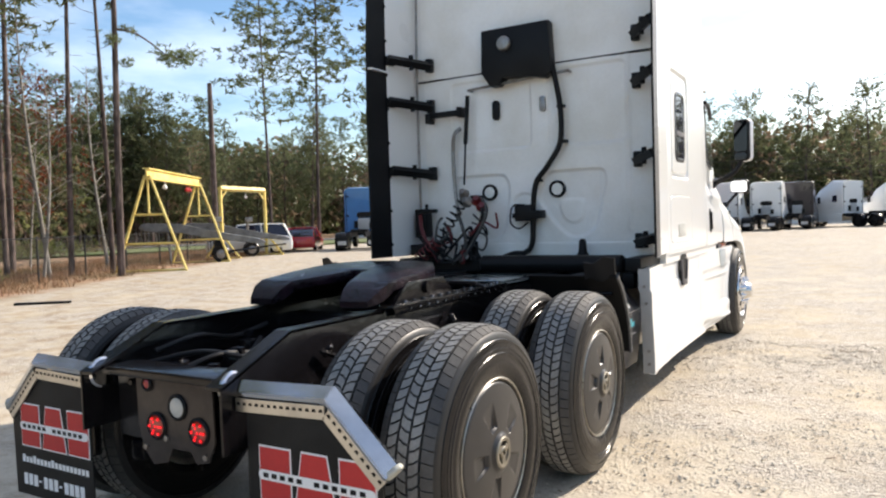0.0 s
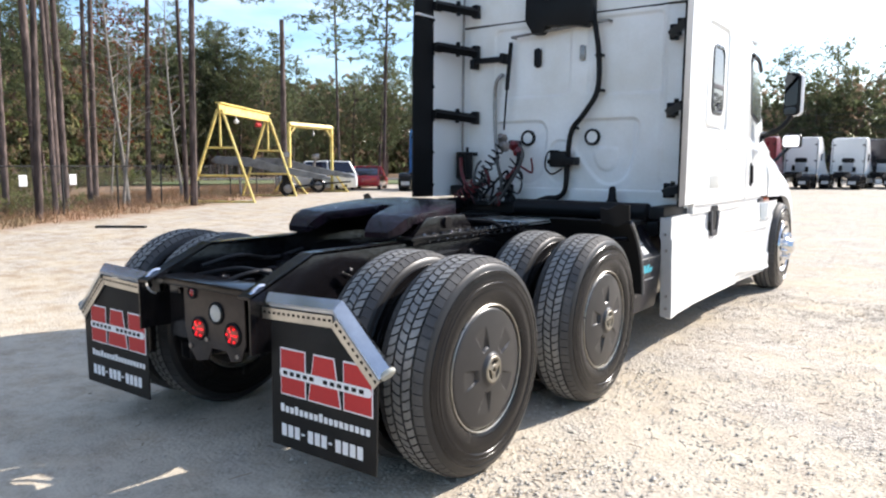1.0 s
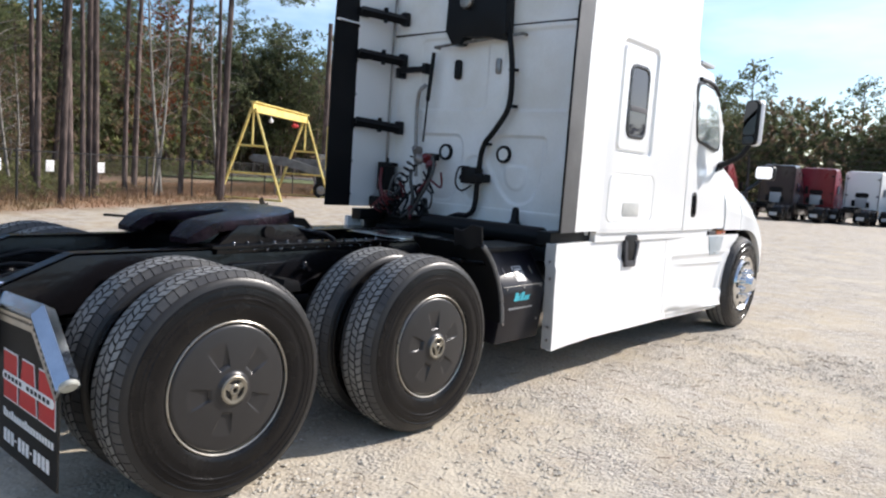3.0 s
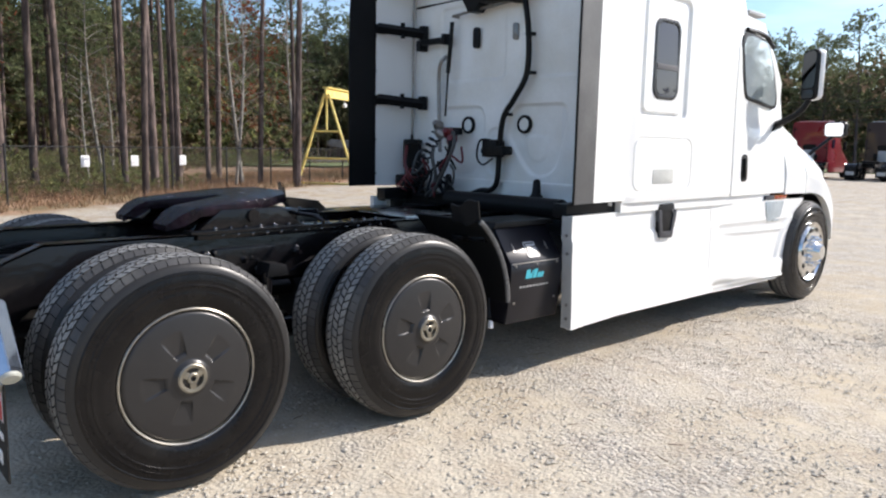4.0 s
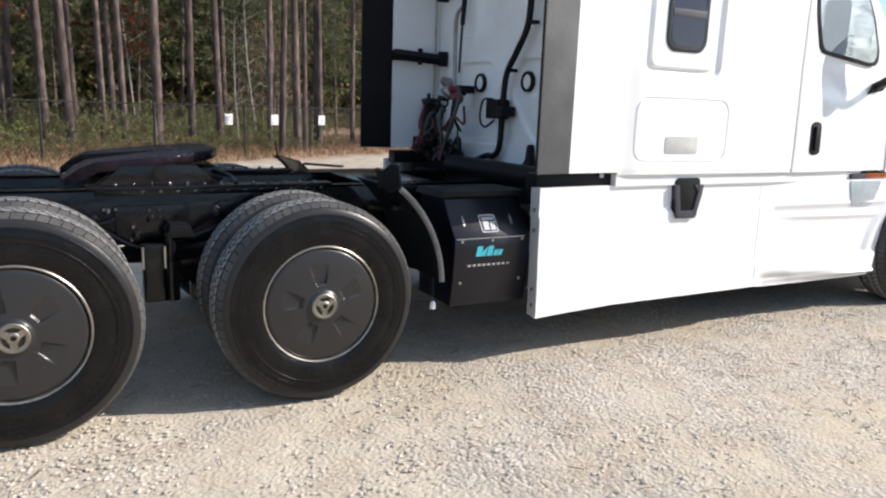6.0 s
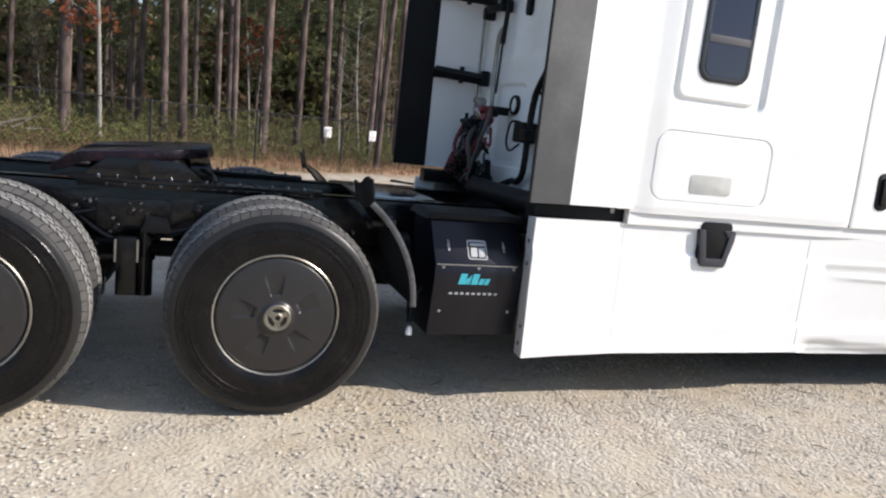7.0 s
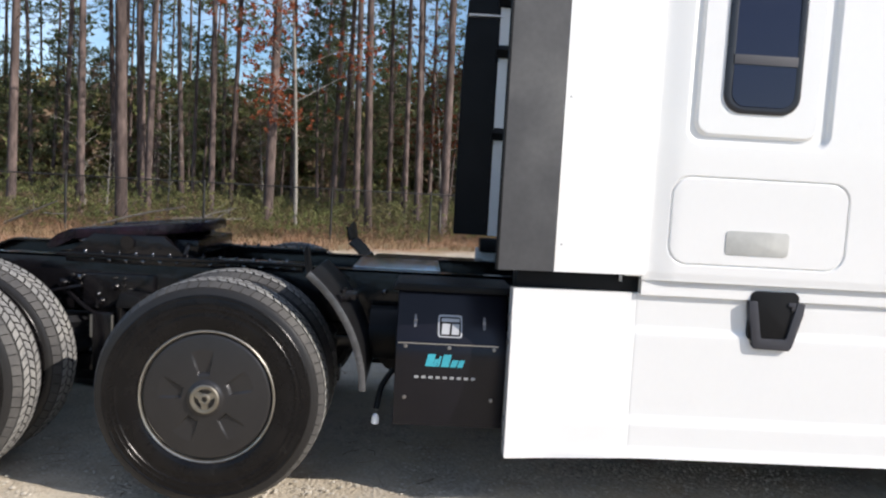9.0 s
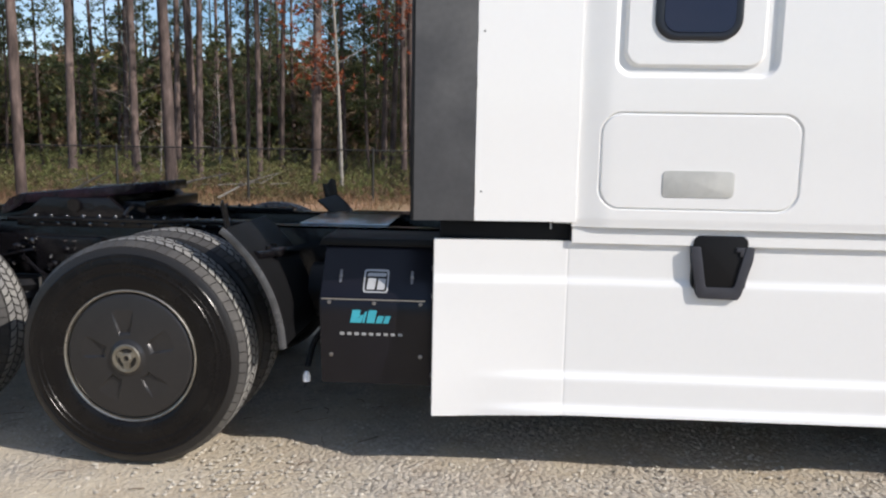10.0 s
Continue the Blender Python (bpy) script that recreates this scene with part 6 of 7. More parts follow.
def pine_meshes(height, base, crown_from, tufts, spread):
    bm = bmesh.new()
    pts = trunk_line(height, rng.uniform(0, 0.5), 0.12)
    tube(bm, pts, base, 8, base * 0.22)
    crown = bmesh.new()
    limbs = max(12, int(tufts / 15))
    for i in range(limbs):
        t = crown_from + (1 - crown_from) * (i / limbs) ** 0.85
        at = pts[min(int(t * 9), 8)].lerp(pts[min(int(t * 9) + 1, 9)], (t * 9) % 1)
        a = i * 2.4 + rng.uniform(-0.6, 0.6)
        ln = spread * (1.2 - 0.8 * (t - crown_from) / (1 - crown_from)) * rng.uniform(0.45, 1.15)
        end = at + Vector((math.cos(a) * ln, math.sin(a) * ln, ln * rng.uniform(0.05, 0.5)))
        mid = at.lerp(end, 0.5) + Vector((0, 0, -0.08 * ln))
        tube(bm, [at, mid, end], base * 0.15, 3, base * 0.04)
        # tufts gather in clumps at the ends of the limbs
        for k in range(3):
            c = at.lerp(end, (1.0, 0.75, 0.5)[k]) + Vector((rng.gauss(0, 0.14), rng.gauss(0, 0.14), 0.06)) * spread * (0.4 + 0.5 * k)
            wide = 0.17 * spread * rng.uniform(0.6, 1.15)
            for _ in range(5):
                p = c + Vector((rng.gauss(0, 1), rng.gauss(0, 1), rng.gauss(0, 0.5))) * wide
                needle_tuft(crown, p, 0.115 * spread, 8, 0.7, 0.19)
    # dead stubs on the bare part
    for _ in range(9):
        t = rng.uniform(0.12, crown_from)
        at = pts[min(int(t * 9), 8)].lerp(pts[min(int(t * 9) + 1, 9)], (t * 9) % 1)
        a = rng.uniform(0, 6.28)
        ln = rng.uniform(0.15, 0.9)
        tube(bm, [at, at + Vector((math.cos(a) * ln, math.sin(a) * ln, rng.uniform(-0.15, 0.25)))], base * 0.11, 4, base * 0.03)
    return mesh_of("trunk", bm, BARK, angle=60), mesh_of("crown", crown, PINE, smooth=False)


def leafy_meshes(height, base, crown_from, tufts, spread, leaf, bark, size=0.30, blades=10):
    """A hardwood: a forked stem, many limbs, and clumps of leaves; few tufts leave it bare."""
    bm, crown = bmesh.new(), bmesh.new()
    pts = trunk_line(height, rng.uniform(0.1, 0.8), 0.18)
    tube(bm, pts, base, 8, base * 0.2)
    limbs = 26
    per = tufts // limbs
    for i in range(limbs):
        t = crown_from + (0.97 - crown_from) * i / limbs
        at = pts[min(int(t * 9), 8)].lerp(pts[min(int(t * 9) + 1, 9)], (t * 9) % 1)
        a = i * 2.4 + rng.uniform(-0.7, 0.7)
        ln = spread * (0.55 + 0.6 * math.sin(math.pi * min(1.0, (t - crown_from) / (1 - crown_from) + 0.15))) * rng.uniform(0.6, 1.1)
        end = at + Vector((math.cos(a) * ln, math.sin(a) * ln, ln * rng.uniform(0.1, 0.7)))
        mid = at.lerp(end, 0.5) + Vector((0, 0, 0.08 * ln))
        tube(bm, [at, mid, end], base * 0.22, 4, base * 0.04)
        for _ in range(3):
            f = rng.uniform(0.35, 0.95)
            s0 = at.lerp(end, f)
            s1 = s0 + Vector((rng.gauss(0, 0.3), rng.gauss(0, 0.3), rng.uniform(0, 0.4))) * ln * 0.6
            tube(bm, [s0, s1], base * 0.08, 3, base * 0.02)
        for _ in range(per):
            f = rng.uniform(0.3, 1.08)
            needle_tuft(crown, at.lerp(end, f) + Vector((rng.gauss(0, 0.25), rng.gauss(0, 0.25), rng.gauss(0.05, 0.22))) * spread * 0.5, size, blades, 1.0, 0.25)
    if not crown.verts:
        crown.free()
        return mesh_of("trunk", bm, bark, angle=60), None
    return mesh_of("trunk", bm, bark, angle=60), mesh_of("crown", crown, leaf, smooth=False)


def plant(name, meshes, x, y, scale, turn, label, group, crown_label=""):
    ob = thing(name, label, "tree", (x, y, 0.0), turn, group)
    ob.scale = (scale, scale, scale)
    part_from("trunk", meshes[0], ob, Matrix())
    if meshes[1]:
        part_from("crown", meshes[1], ob, Matrix(), crown_label)
    return ob


TALL = [pine_meshes(h, b, c, n, s) for h, b, c, n, s in ((21, 0.135, 0.50, 400, 2.3), (19, 0.125, 0.46, 370, 2.1), (23, 0.145, 0.54, 400, 2.5), (20, 0.115, 0.56, 330, 1.9))]
YOUNG = [pine_meshes(h, b, c, n, s) for h, b, c, n, s in ((12, 0.12, 0.22, 540, 2.0), (14.5, 0.13, 0.30, 580, 2.2), (10, 0.10, 0.15, 480, 1.8))]
MIXED = [leafy_meshes(h, b, c, n, s, BROWN_LEAF, PALE_BARK, 0.17, 8) for h, b, c, n, s in ((10, 0.11, 0.2, 420, 2.3), (7.5, 0.09, 0.18, 360, 2.0))]
OAK = [leafy_meshes(h, b, c, n, s, LEAF, BARK, 0.24, 7) for h, b, c, n, s in ((11, 0.14, 0.22, 640, 2.6), (8.5, 0.11, 0.16, 580, 2.3), (13, 0.15, 0.25, 700, 2.8))]
RUSTY = [leafy_meshes(h, b, c, n, s, RUST_LEAF, PALE_BARK, 0.10, 9) for h, b, c, n, s in ((9.5, 0.055, 0.26, 780, 2.4), (8, 0.05, 0.3, 520, 2.0))]
BARE = [leafy_meshes(h, b, c, 0, s, LEAF, PALE_BARK) for h, b, c, s in ((9, 0.08, 0.25, 1.7), (7.5, 0.07, 0.2, 1.5))]

NEAR = [(-14.0, -5.3, 1.15), (-12.2, -7.95, 1.05), (-18.8, -6.65, 1.0), (-17.5, -4.15, 0.9), (-18.2, -2.5, 1.2), (-17.4, 0.75, 1.05), (-20.0, 0.1, 0.9), (-18.8, 2.0, 0.9),
        (-18.0, 2.8, 1.1), (-20.4, 4.4, 1.05), (-21.0, 5.2, 0.9), (-17.9, 7.2, 0.7), (-18.9, 8.0, 0.8), (-21.6, 7.4, 0.8), (-18.2, -6.05, 0.8), (-16.2, 6.2, 0.85),
        (-19.8, 8.2, 0.85), (-21.8, 10.5, 0.8), (-20.8, 12.1, 0.75), (-20.2, 13.0, 0.8), (-24.4, -1.1, 0.9), (-20.7, 1.6, 0.85), (-23.7, 2.1, 0.9),         (-21.3, -4.3, 0.9), (-17.0, -9.6, 1.0), (-17.0, -7.8, 1.0), (-19.0, 7.25, 0.9), (-19.0, 6.4, 0.85), (-22.2, -8.6, 0.9), (-21.5, -6.2, 0.85)]
for n, (x, y, s) in enumerate(NEAR):
    plant("pine_tree", TALL[n % 4], x, y, s, rng.uniform(0, 360), "tall slender pine with a bare brown trunk", "pines along the fence")
limb_pine = thing("pine_tree", "tall pine with one long bare limb ending in a tuft", "tree", (-18.25, 11.75, 0.0), 0, "pines along the fence")
bm, tuft = bmesh.new(), bmesh.new()
tube(bm, [(0, 0.34, -0.15), (0.0, 0.42, 4.2), (0.02, 0.52, 8.5), (-0.03, 0.6, 13.0), (0.05, 0.7, 19.5)], 0.125, 9, 0.04)
LIMB = curve_through([(0.0, 0.6, 7.95), (0.1, 1.1, 7.95), (0.2, 1.7, 7.7), (0.25, 2.4, 7.35), (0.3, 3.0, 7.45)], 4)
tube(bm, LIMB, 0.045, 5, 0.015)
for p, wide, count in ((LIMB[-1], 0.34, 90), (LIMB[-5], 0.30, 60), (LIMB[3], 0.16, 16), (Vector((0.1, 0.3, 7.5)), 0.18, 24), (Vector((0.1, 0.75, 6.9)), 0.16, 18)):
    for _ in range(count):
        needle_tuft(tuft, p + Vector((rng.gauss(0, 1), rng.gauss(0, 1), rng.gauss(0, 0.45))) * wide, 0.15, 9, 0.7, 0.13)
for k in range(26):
    a, z, ln = k * 2.4, 12.5 + 0.28 * k, 2.4 - 0.06 * k
    e = Vector((math.cos(a) * ln, 0.85 + math.sin(a) * ln, z + 0.4))
    tube(bm, [(0, 0.8, z), e], 0.03, 4, 0.01)
    for _ in range(22):
        needle_tuft(tuft, e + Vector((rng.gauss(0, 1), rng.gauss(0, 1), rng.gauss(0, 0.5))) * 0.4, 0.2, 9, 0.7, 0.13)
part("trunk", bm, BARK, limb_pine)
part("crown", tuft, PINE, limb_pine)
FULL = pine_meshes(24, 0.13, 0.40, 900, 3.0)
for x, y, s in ((-35.4, 36.7, 0.95), (-26.6, 31.9, 0.9), (-24.5, 12.2, 0.9)):
    plant("pine_tree", FULL, x, y, s, rng.uniform(0, 360), "tall pine with clumped branches on a bare trunk", "pines along the fence")
for x, y, s, k in ((-29.0, 41.0, 1.5, 1), (-31.0, 7.5, 1.25, 1), (-36.0, 13.5, 1.3, 0)):
    plant("young_pine", YOUNG[k], x, y, s, rng.uniform(0, 360), "tall green pine with a full crown", "woods beyond the road")
plant("red_leaf_tree", RUSTY[0], -16.8, -1.53, 1.15, 20, "slim pale-stemmed tree with sparse rust-red leaves", "rust-leaved trees")
for x, y, s, k in ((-26.5, 14.0, 0.85, 0), (-26, 3.0, 1.0, 1)):
    plant("red_leaf_tree", RUSTY[k], x, y, s, rng.uniform(0, 360), "slim pale-stemmed tree with sparse rust-red leaves", "rust-leaved trees")
for x, y, s, k in ((-20.9, 11.2, 1.0, 0), (-20.4, 10.8, 0.9, 1), (-22.5, 6.9, 0.85, 1), (-17.5, -7.8, 0.6, 0), (-24, 15.5, 0.9, 0), (-16.3, -6.6, 0.35, 1), (-18.2, -5.6, 0.4, 0), (-17.8, 2.9, 0.4, 1), (-19.5, 5.6, 0.45, 0)):
    plant("bare_tree", BARE[k], x, y, s, rng.uniform(0, 360), "leafless pale grey tree with thin branches", "bare trees")


def fence_x(y):
    for a, b in zip(FENCE_LINE, FENCE_LINE[1:]):
        if y <= b.y:
            return a.x + (b.x - a.x) * (y - a.y) / (b.y - a.y)
    return FENCE_LINE[-1].x


def behind(x, y):
    """How far a spot lies behind the verge line."""
    return -(x + 0.52 * y + 13.5)


spots = []
tries = 0
while len(spots) < 245 and tries < 12000:
    tries += 1
    x, y = rng.uniform(-80, -17), (rng.uniform(-42, 62) if tries % 3 else rng.uniform(18, 75))
    b = behind(x, y)
    if b < (9.5 if y < 7 else 6.5) or b > 46 or (b < 24 and y > 14):
        continue
    if any((x - p) ** 2 + (y - q) ** 2 < 3.0 for p, q in spots):
        continue
    spots.append((x, y))
for x, y in spots:
    b = behind(x, y)
    k = rng.random()
    if y < 7:
        pick = TALL if k < (0.86 if b < 11 else 0.40) else (BARE if k < 0.91 and b < 11 else YOUNG if k < 0.96 else OAK)
    elif b < 14:
        pick = TALL if k < 0.34 else (OAK if k < 0.62 else YOUNG if k < 0.88 else BARE)
    else:
        pick = TALL if k < 0.07 else (YOUNG if k < 0.42 else OAK)
    if pick is OAK and rng.random() < 0.5:
        pick = MIXED
    meshes = rng.choice(pick)
    if pick is TALL:
        plant("pine_tree", meshes, x, y, rng.uniform(0.75, 1.05), rng.uniform(0, 360), "tall slender pine with a bare brown trunk", "woods behind the fence")
    elif pick is BARE:
        plant("bare_tree", meshes, x, y, rng.uniform(0.7, 1.0), rng.uniform(0, 360), "leafless pale grey tree with thin branches", "bare trees")
    else:
        top = 1.4 + 0.185 * math.hypot(x - 3, y + 2)
        plant("young_pine" if pick is YOUNG else "leafy_tree", meshes, x, y, min(rng.uniform(0.75, 1.2), top / 11.5 * rng.uniform(0.8, 1.08)), rng.uniform(0, 360), "dense green young pine" if pick is YOUNG else "brown-leaved sparse winter tree" if pick is MIXED else "dense green broadleaf tree", "woods behind the fence")
# crowns beyond the road
for n in range(46):
    u = rng.random()
    x, y = -66 + 38 * u - rng.uniform(2, 16), 26 + 62 * u + rng.uniform(0, 9)
    pick = (OAK, YOUNG, MIXED, OAK)[n % 4]
    plant("young_pine" if pick is YOUNG else "leafy_tree", rng.choice(pick), x, y, rng.uniform(0.92, 1.24), rng.uniform(0, 360), "dense green young pine" if pick is YOUNG else "brown-leaved sparse winter tree" if pick is MIXED else "dense green broadleaf tree", "woods beyond the road")
# a taller stand beyond the bend of the road
for n in range(20):
    a, d = radians(46.5 + 14 * rng.random()), rng.uniform(70, 84)
    pick = (OAK, YOUNG, OAK, MIXED)[n % 4]
    plant("young_pine" if pick is YOUNG else "leafy_tree", rng.choice(pick), 3 - d * math.sin(a), -2 + d * math.cos(a), rng.uniform(0.92, 1.12), rng.uniform(0, 360), "dense green young pine" if pick is YOUNG else "brown-leaved sparse winter tree" if pick is MIXED else "dense green broadleaf tree", "woods beyond the road")
# trees behind the far row of trucks
for n in range(95):
    x, y = rng.uniform(-60, 62), rng.uniform(82, 112)
    pick = OAK if n % 4 else YOUNG
    meshes = rng.choice(pick)
    plant("leafy_tree" if pick is OAK else "young_pine", meshes, x, y, (rng.uniform(1.0, 1.28) if pick is OAK else rng.uniform(0.8, 0.95)) * (0.92 if x > -6 else 1.0), rng.uniform(0, 360), "dense green tree behind the lot" if pick is OAK else "dense green young pine", "woods behind the far trucks")


# far woods that close the view
def wood_band(name, label, path, depth, low, high, count, leaf, size):
    bm = bmesh.new()
    for _ in range(count):
        i = rng.randrange(len(path) - 1)
        p = Vector((*path[i], 0)).lerp(Vector((*path[i + 1], 0)), rng.random())
        h = high * (0.72 + 0.28 * noise.noise((p.x * 0.11, p.y * 0.11, 5.0)) + 0.1 * noise.noise((p.x * 0.5, p.y * 0.5, 2.0)))
        p += Vector((rng.uniform(-depth, depth), rng.uniform(-depth, depth), low + (h - low) * rng.random() ** 1.2))
        needle_tuft(bm, p, size, 9, 1.0, 0.3)
    ob = new(name, mesh_of(name, bm, leaf, smooth=False))
    return tagged(ob, label, "trees", kind="stuff")


WEST = [(-56, -70), (-54, -40), (-60, -10), (-64, 8), (-68, 20), (-72, 50), (-76, 90)]
EAST = [(-76, 90), (-60, 125), (-10, 140), (60, 140), (120, 110)]
ROUND = [(70, 110), (75, 20), (60, -60), (0, -75), (-54, -70)]
for leaf, share in ((PINE, 0.34), (LEAF, 0.30), (BROWN_LEAF, 0.36)):
    # low behind the open pines, higher where the road bends round
    wood_band("far_woods", "distant low woods behind the open pines", WEST[:4], 8, 0.0, 10.5, int(10000 * share), leaf, 0.55)
    wood_band("far_woods", "distant mixed woods behind the pines", WEST[3:], 8, 0.0, 16.0, int(9000 * share), leaf, 0.55)
    wood_band("woods_understory", "low dark understory deep in the woods", [(-46, -60), (-42, -30), (-44, -8), (-47, 4)], 6, 0.0, 9.0, int(14000 * share), SHRUB if leaf is PINE else leaf, 0.42)
    wood_band("woods_understory", "dense dark understory deep in the woods", [(-47, 4), (-50, 14), (-60, 30)], 6, 0.0, 11.5, int(9000 * share), SHRUB if leaf is PINE else leaf, 0.42)
    wood_band("far_woods", "distant mixed woods beyond the road", [(-74, 24), (-74, 50), (-76, 90)], 7, 0.0, 16, int(11000 * share), leaf, 0.65)
    wood_band("far_woods", "distant mixed woods beyond the lot", EAST, 9, 0.0, 18, int(9000 * share), leaf, 0.9)
    wood_band("far_woods", "dense woods behind the far trucks", [(-50, 84), (-20, 92), (20, 96), (70, 90)], 5, 0.0, 15, int(9000 * share), leaf, 0.6)
wood_band("far_woods", "woods that close the lot on the open side", ROUND, 6, 0.0, 8, 6000, PINE, 1.4)


# understory and grass
def scatter_shrubs(name, label, count, leaf, rule, size, height, blades):
    bm = bmesh.new()
    made = 0
    while made < count:
        x, y = rng.uniform(-46, -8), rng.uniform(-30, 40)
        b = behind(x, y)
        if not rule(b, x, y):
            continue
        made += 1
        tall = height * rng.uniform(0.4, 1.2) * (0.55 + 0.9 * max(0.0, noise.noise((x * 0.35, y * 0.35, 9.0)) + 0.35))
        for _ in range(5):
            needle_tuft(bm, Vector((x + rng.gauss(0, 0.3), y + rng.gauss(0, 0.3), tall * rng.random())), size, blades, 1.0)
    return tagged(new(name, mesh_of(name, bm, leaf, smooth=False)), label, "plants", kind="stuff")


scatter_shrubs("shrubs", "low green undergrowth behind the fence", 4200, SHRUB, lambda b, x, y: x < fence_x(y) - 0.6 and b < 20 and not (y > 9 and b < 16), 0.10, 1.15, 13)
scatter_shrubs("brown_brush", "brown dry undergrowth behind the fence", 1600, BRUSH, lambda b, x, y: x < fence_x(y) - 0.2 and b < 16 and not (y > 9 and b < 14), 0.10, 0.7, 11)


def grass(name, label, count, leaf, rule, size):
    bm = bmesh.new()
    made = 0
    while made < count:
        x, y = rng.uniform(-34, -7), rng.uniform(-16, 34)
        b = behind(x, y)
        if not rule(b):
            continue
        made += 1
        for _ in range(5):
            a = rng.uniform(0, 6.28)
            h = size * rng.uniform(0.4, 1.2)
            p = Vector((x + rng.gauss(0, 0.08), y + rng.gauss(0, 0.08), -0.02))
            s = Vector((math.cos(a), math.sin(a), 0)) * 0.012
            bm.faces.new((bm.verts.new(p - s), bm.verts.new(p + s), bm.verts.new(p + Vector((rng.gauss(0, 0.4) * h, rng.gauss(0, 0.4) * h, h)))))
    return tagged(new(name, mesh_of(name, bm, leaf, smooth=False)), label, "grass", kind="stuff")


grass("dry_grass", "dry tan grass and pine straw on the verge", 9000, STRAW, lambda b: -2.0 < b < 7 and rng.random() < 0.25 + 0.12 * (b + 2), 0.26)
# fallen branches
for x, y, turn, ln in ((-12.9, -4.4, 75, 2.6), (-12.4, -6.6, 62, 2.0), (-13.4, -3.0, 110, 1.5)):
    b = thing("fallen_branch", "bleached fallen branch lying in the grass", "branch", (x, y, 0.0), turn, "fallen branches")
    bm = bmesh.new()
    tube(bm, curve_through([(-ln / 2, 0, 0.12), (0, 0.1, 0.5), (ln / 2, -0.1, 0.75)]), 0.035, 6, 0.01)
    for k in range(5):
        f = -ln / 2 + ln * (k + 1) / 6
        tube(bm, [(f, 0.05, 0.45), (f + 0.5, rng.uniform(-0.4, 0.4), 0.4 + rng.uniform(0, 0.5))], 0.014, 4, 0.005)
    part("stem", bm, PALE_BARK, b)

# road beyond the fence
bm = bmesh.new()
sheet(bm, lambda u, v: (-62 + 36 * u + 5.5 * v, 20 + 62 * u - 3.2 * v, 0.13), span_of(0, 1, 12), span_of(0, 1, 3), thick=(0, 0, -0.12))
tagged(new("road", mesh_of("road", bm, ASPHALT)), "grey asphalt road beyond the fence", "road", kind="structure")
bm = bmesh.new()
sheet(bm, lambda u, v: (-55.5 + 36 * u + 9 * v, 16.5 + 62 * u - 5 * v, 0.10), span_of(0, 1, 12), span_of(0, 1, 3), thick=(0, 0, -0.09))
GRASS = mat("mown_grass", (0.10, 0.14, 0.04), 0.9, vary=0.3, coarse=0.5, fine=12, second=(0.16, 0.15, 0.07), bump=0.03)
tagged(new("grass_strip", mesh_of("grass_strip", bm, GRASS)), "mown green grass strip beside the road", "grass", kind="structure")


# ---- yellow gantries ----
gantry = thing("a_frame_gantry", "yellow painted steel A-frame lifting gantry", "gantry")
G0, G1 = Vector((-18.9, 13.72, 0)), Vector((-21.75, 18.35, 0))
along = (G1 - G0).normalized()
across = Vector((-along.y, along.x, 0))
bm = bmesh.new()
ends = (G0 - along * 0.1 + Vector((0, 0, 3.42)), G1 + along * 0.1 + Vector((0, 0, 3.42)))
for zz, hh, ww in ((0.17, 0.02, 0.11), (-0.17, 0.02, 0.11), (0.0, 0.16, 0.03)):
    loft(bm, [[p + across * s * ww + Vector((0, 0, zz + q * hh)) for s, q in ((1, 1), (1, -1), (-1, -1), (-1, 1))] for p in ends])
part("top_beam", bm, YELLOW, gantry, "yellow top beam")
for c in (G0, G1):
    for s in (1, -1):
        bm = bmesh.new()
        tube(bm, [c + across * s * 1.22, c + across * s * 0.08 + Vector((0, 0, 3.36))], 0.055, 6)
        part("leg", bm, YELLOW, gantry)
    for z, w in ((0.06, 1.22), (1.0, 0.88), (2.0, 0.52)):
        bm = bmesh.new()
        tube(bm, [c - across * w + Vector((0, 0, z)), c + across * w + Vector((0, 0, z))], 0.04, 6)
        part("cross_bar", bm, YELLOW, gantry)
    bm = bmesh.new()
    tube(bm, [c + Vector((0, 0, 2.0)), c + Vector((0, 0, 3.35))], 0.04, 6)
    part("king_post", bm, YELLOW, gantry)
for f in (0.30, 0.74, 0.80):
    bm = bmesh.new()
    p = G0.lerp(G1, f) + Vector((0, 0, 3.02))
    lathe(bm, [(0.0, -0.08), (0.08, -0.05), (0.09, 0.02), (0.05, 0.08), (0.02, 0.10), (0.02, 0.22), (0.0, 0.22)], m=Matrix.Translation(p), seg=12)
    part("trolley", bm, PRINT_RED if f > 0.5 else PRINT_WHITE, gantry, "small hoist trolley")

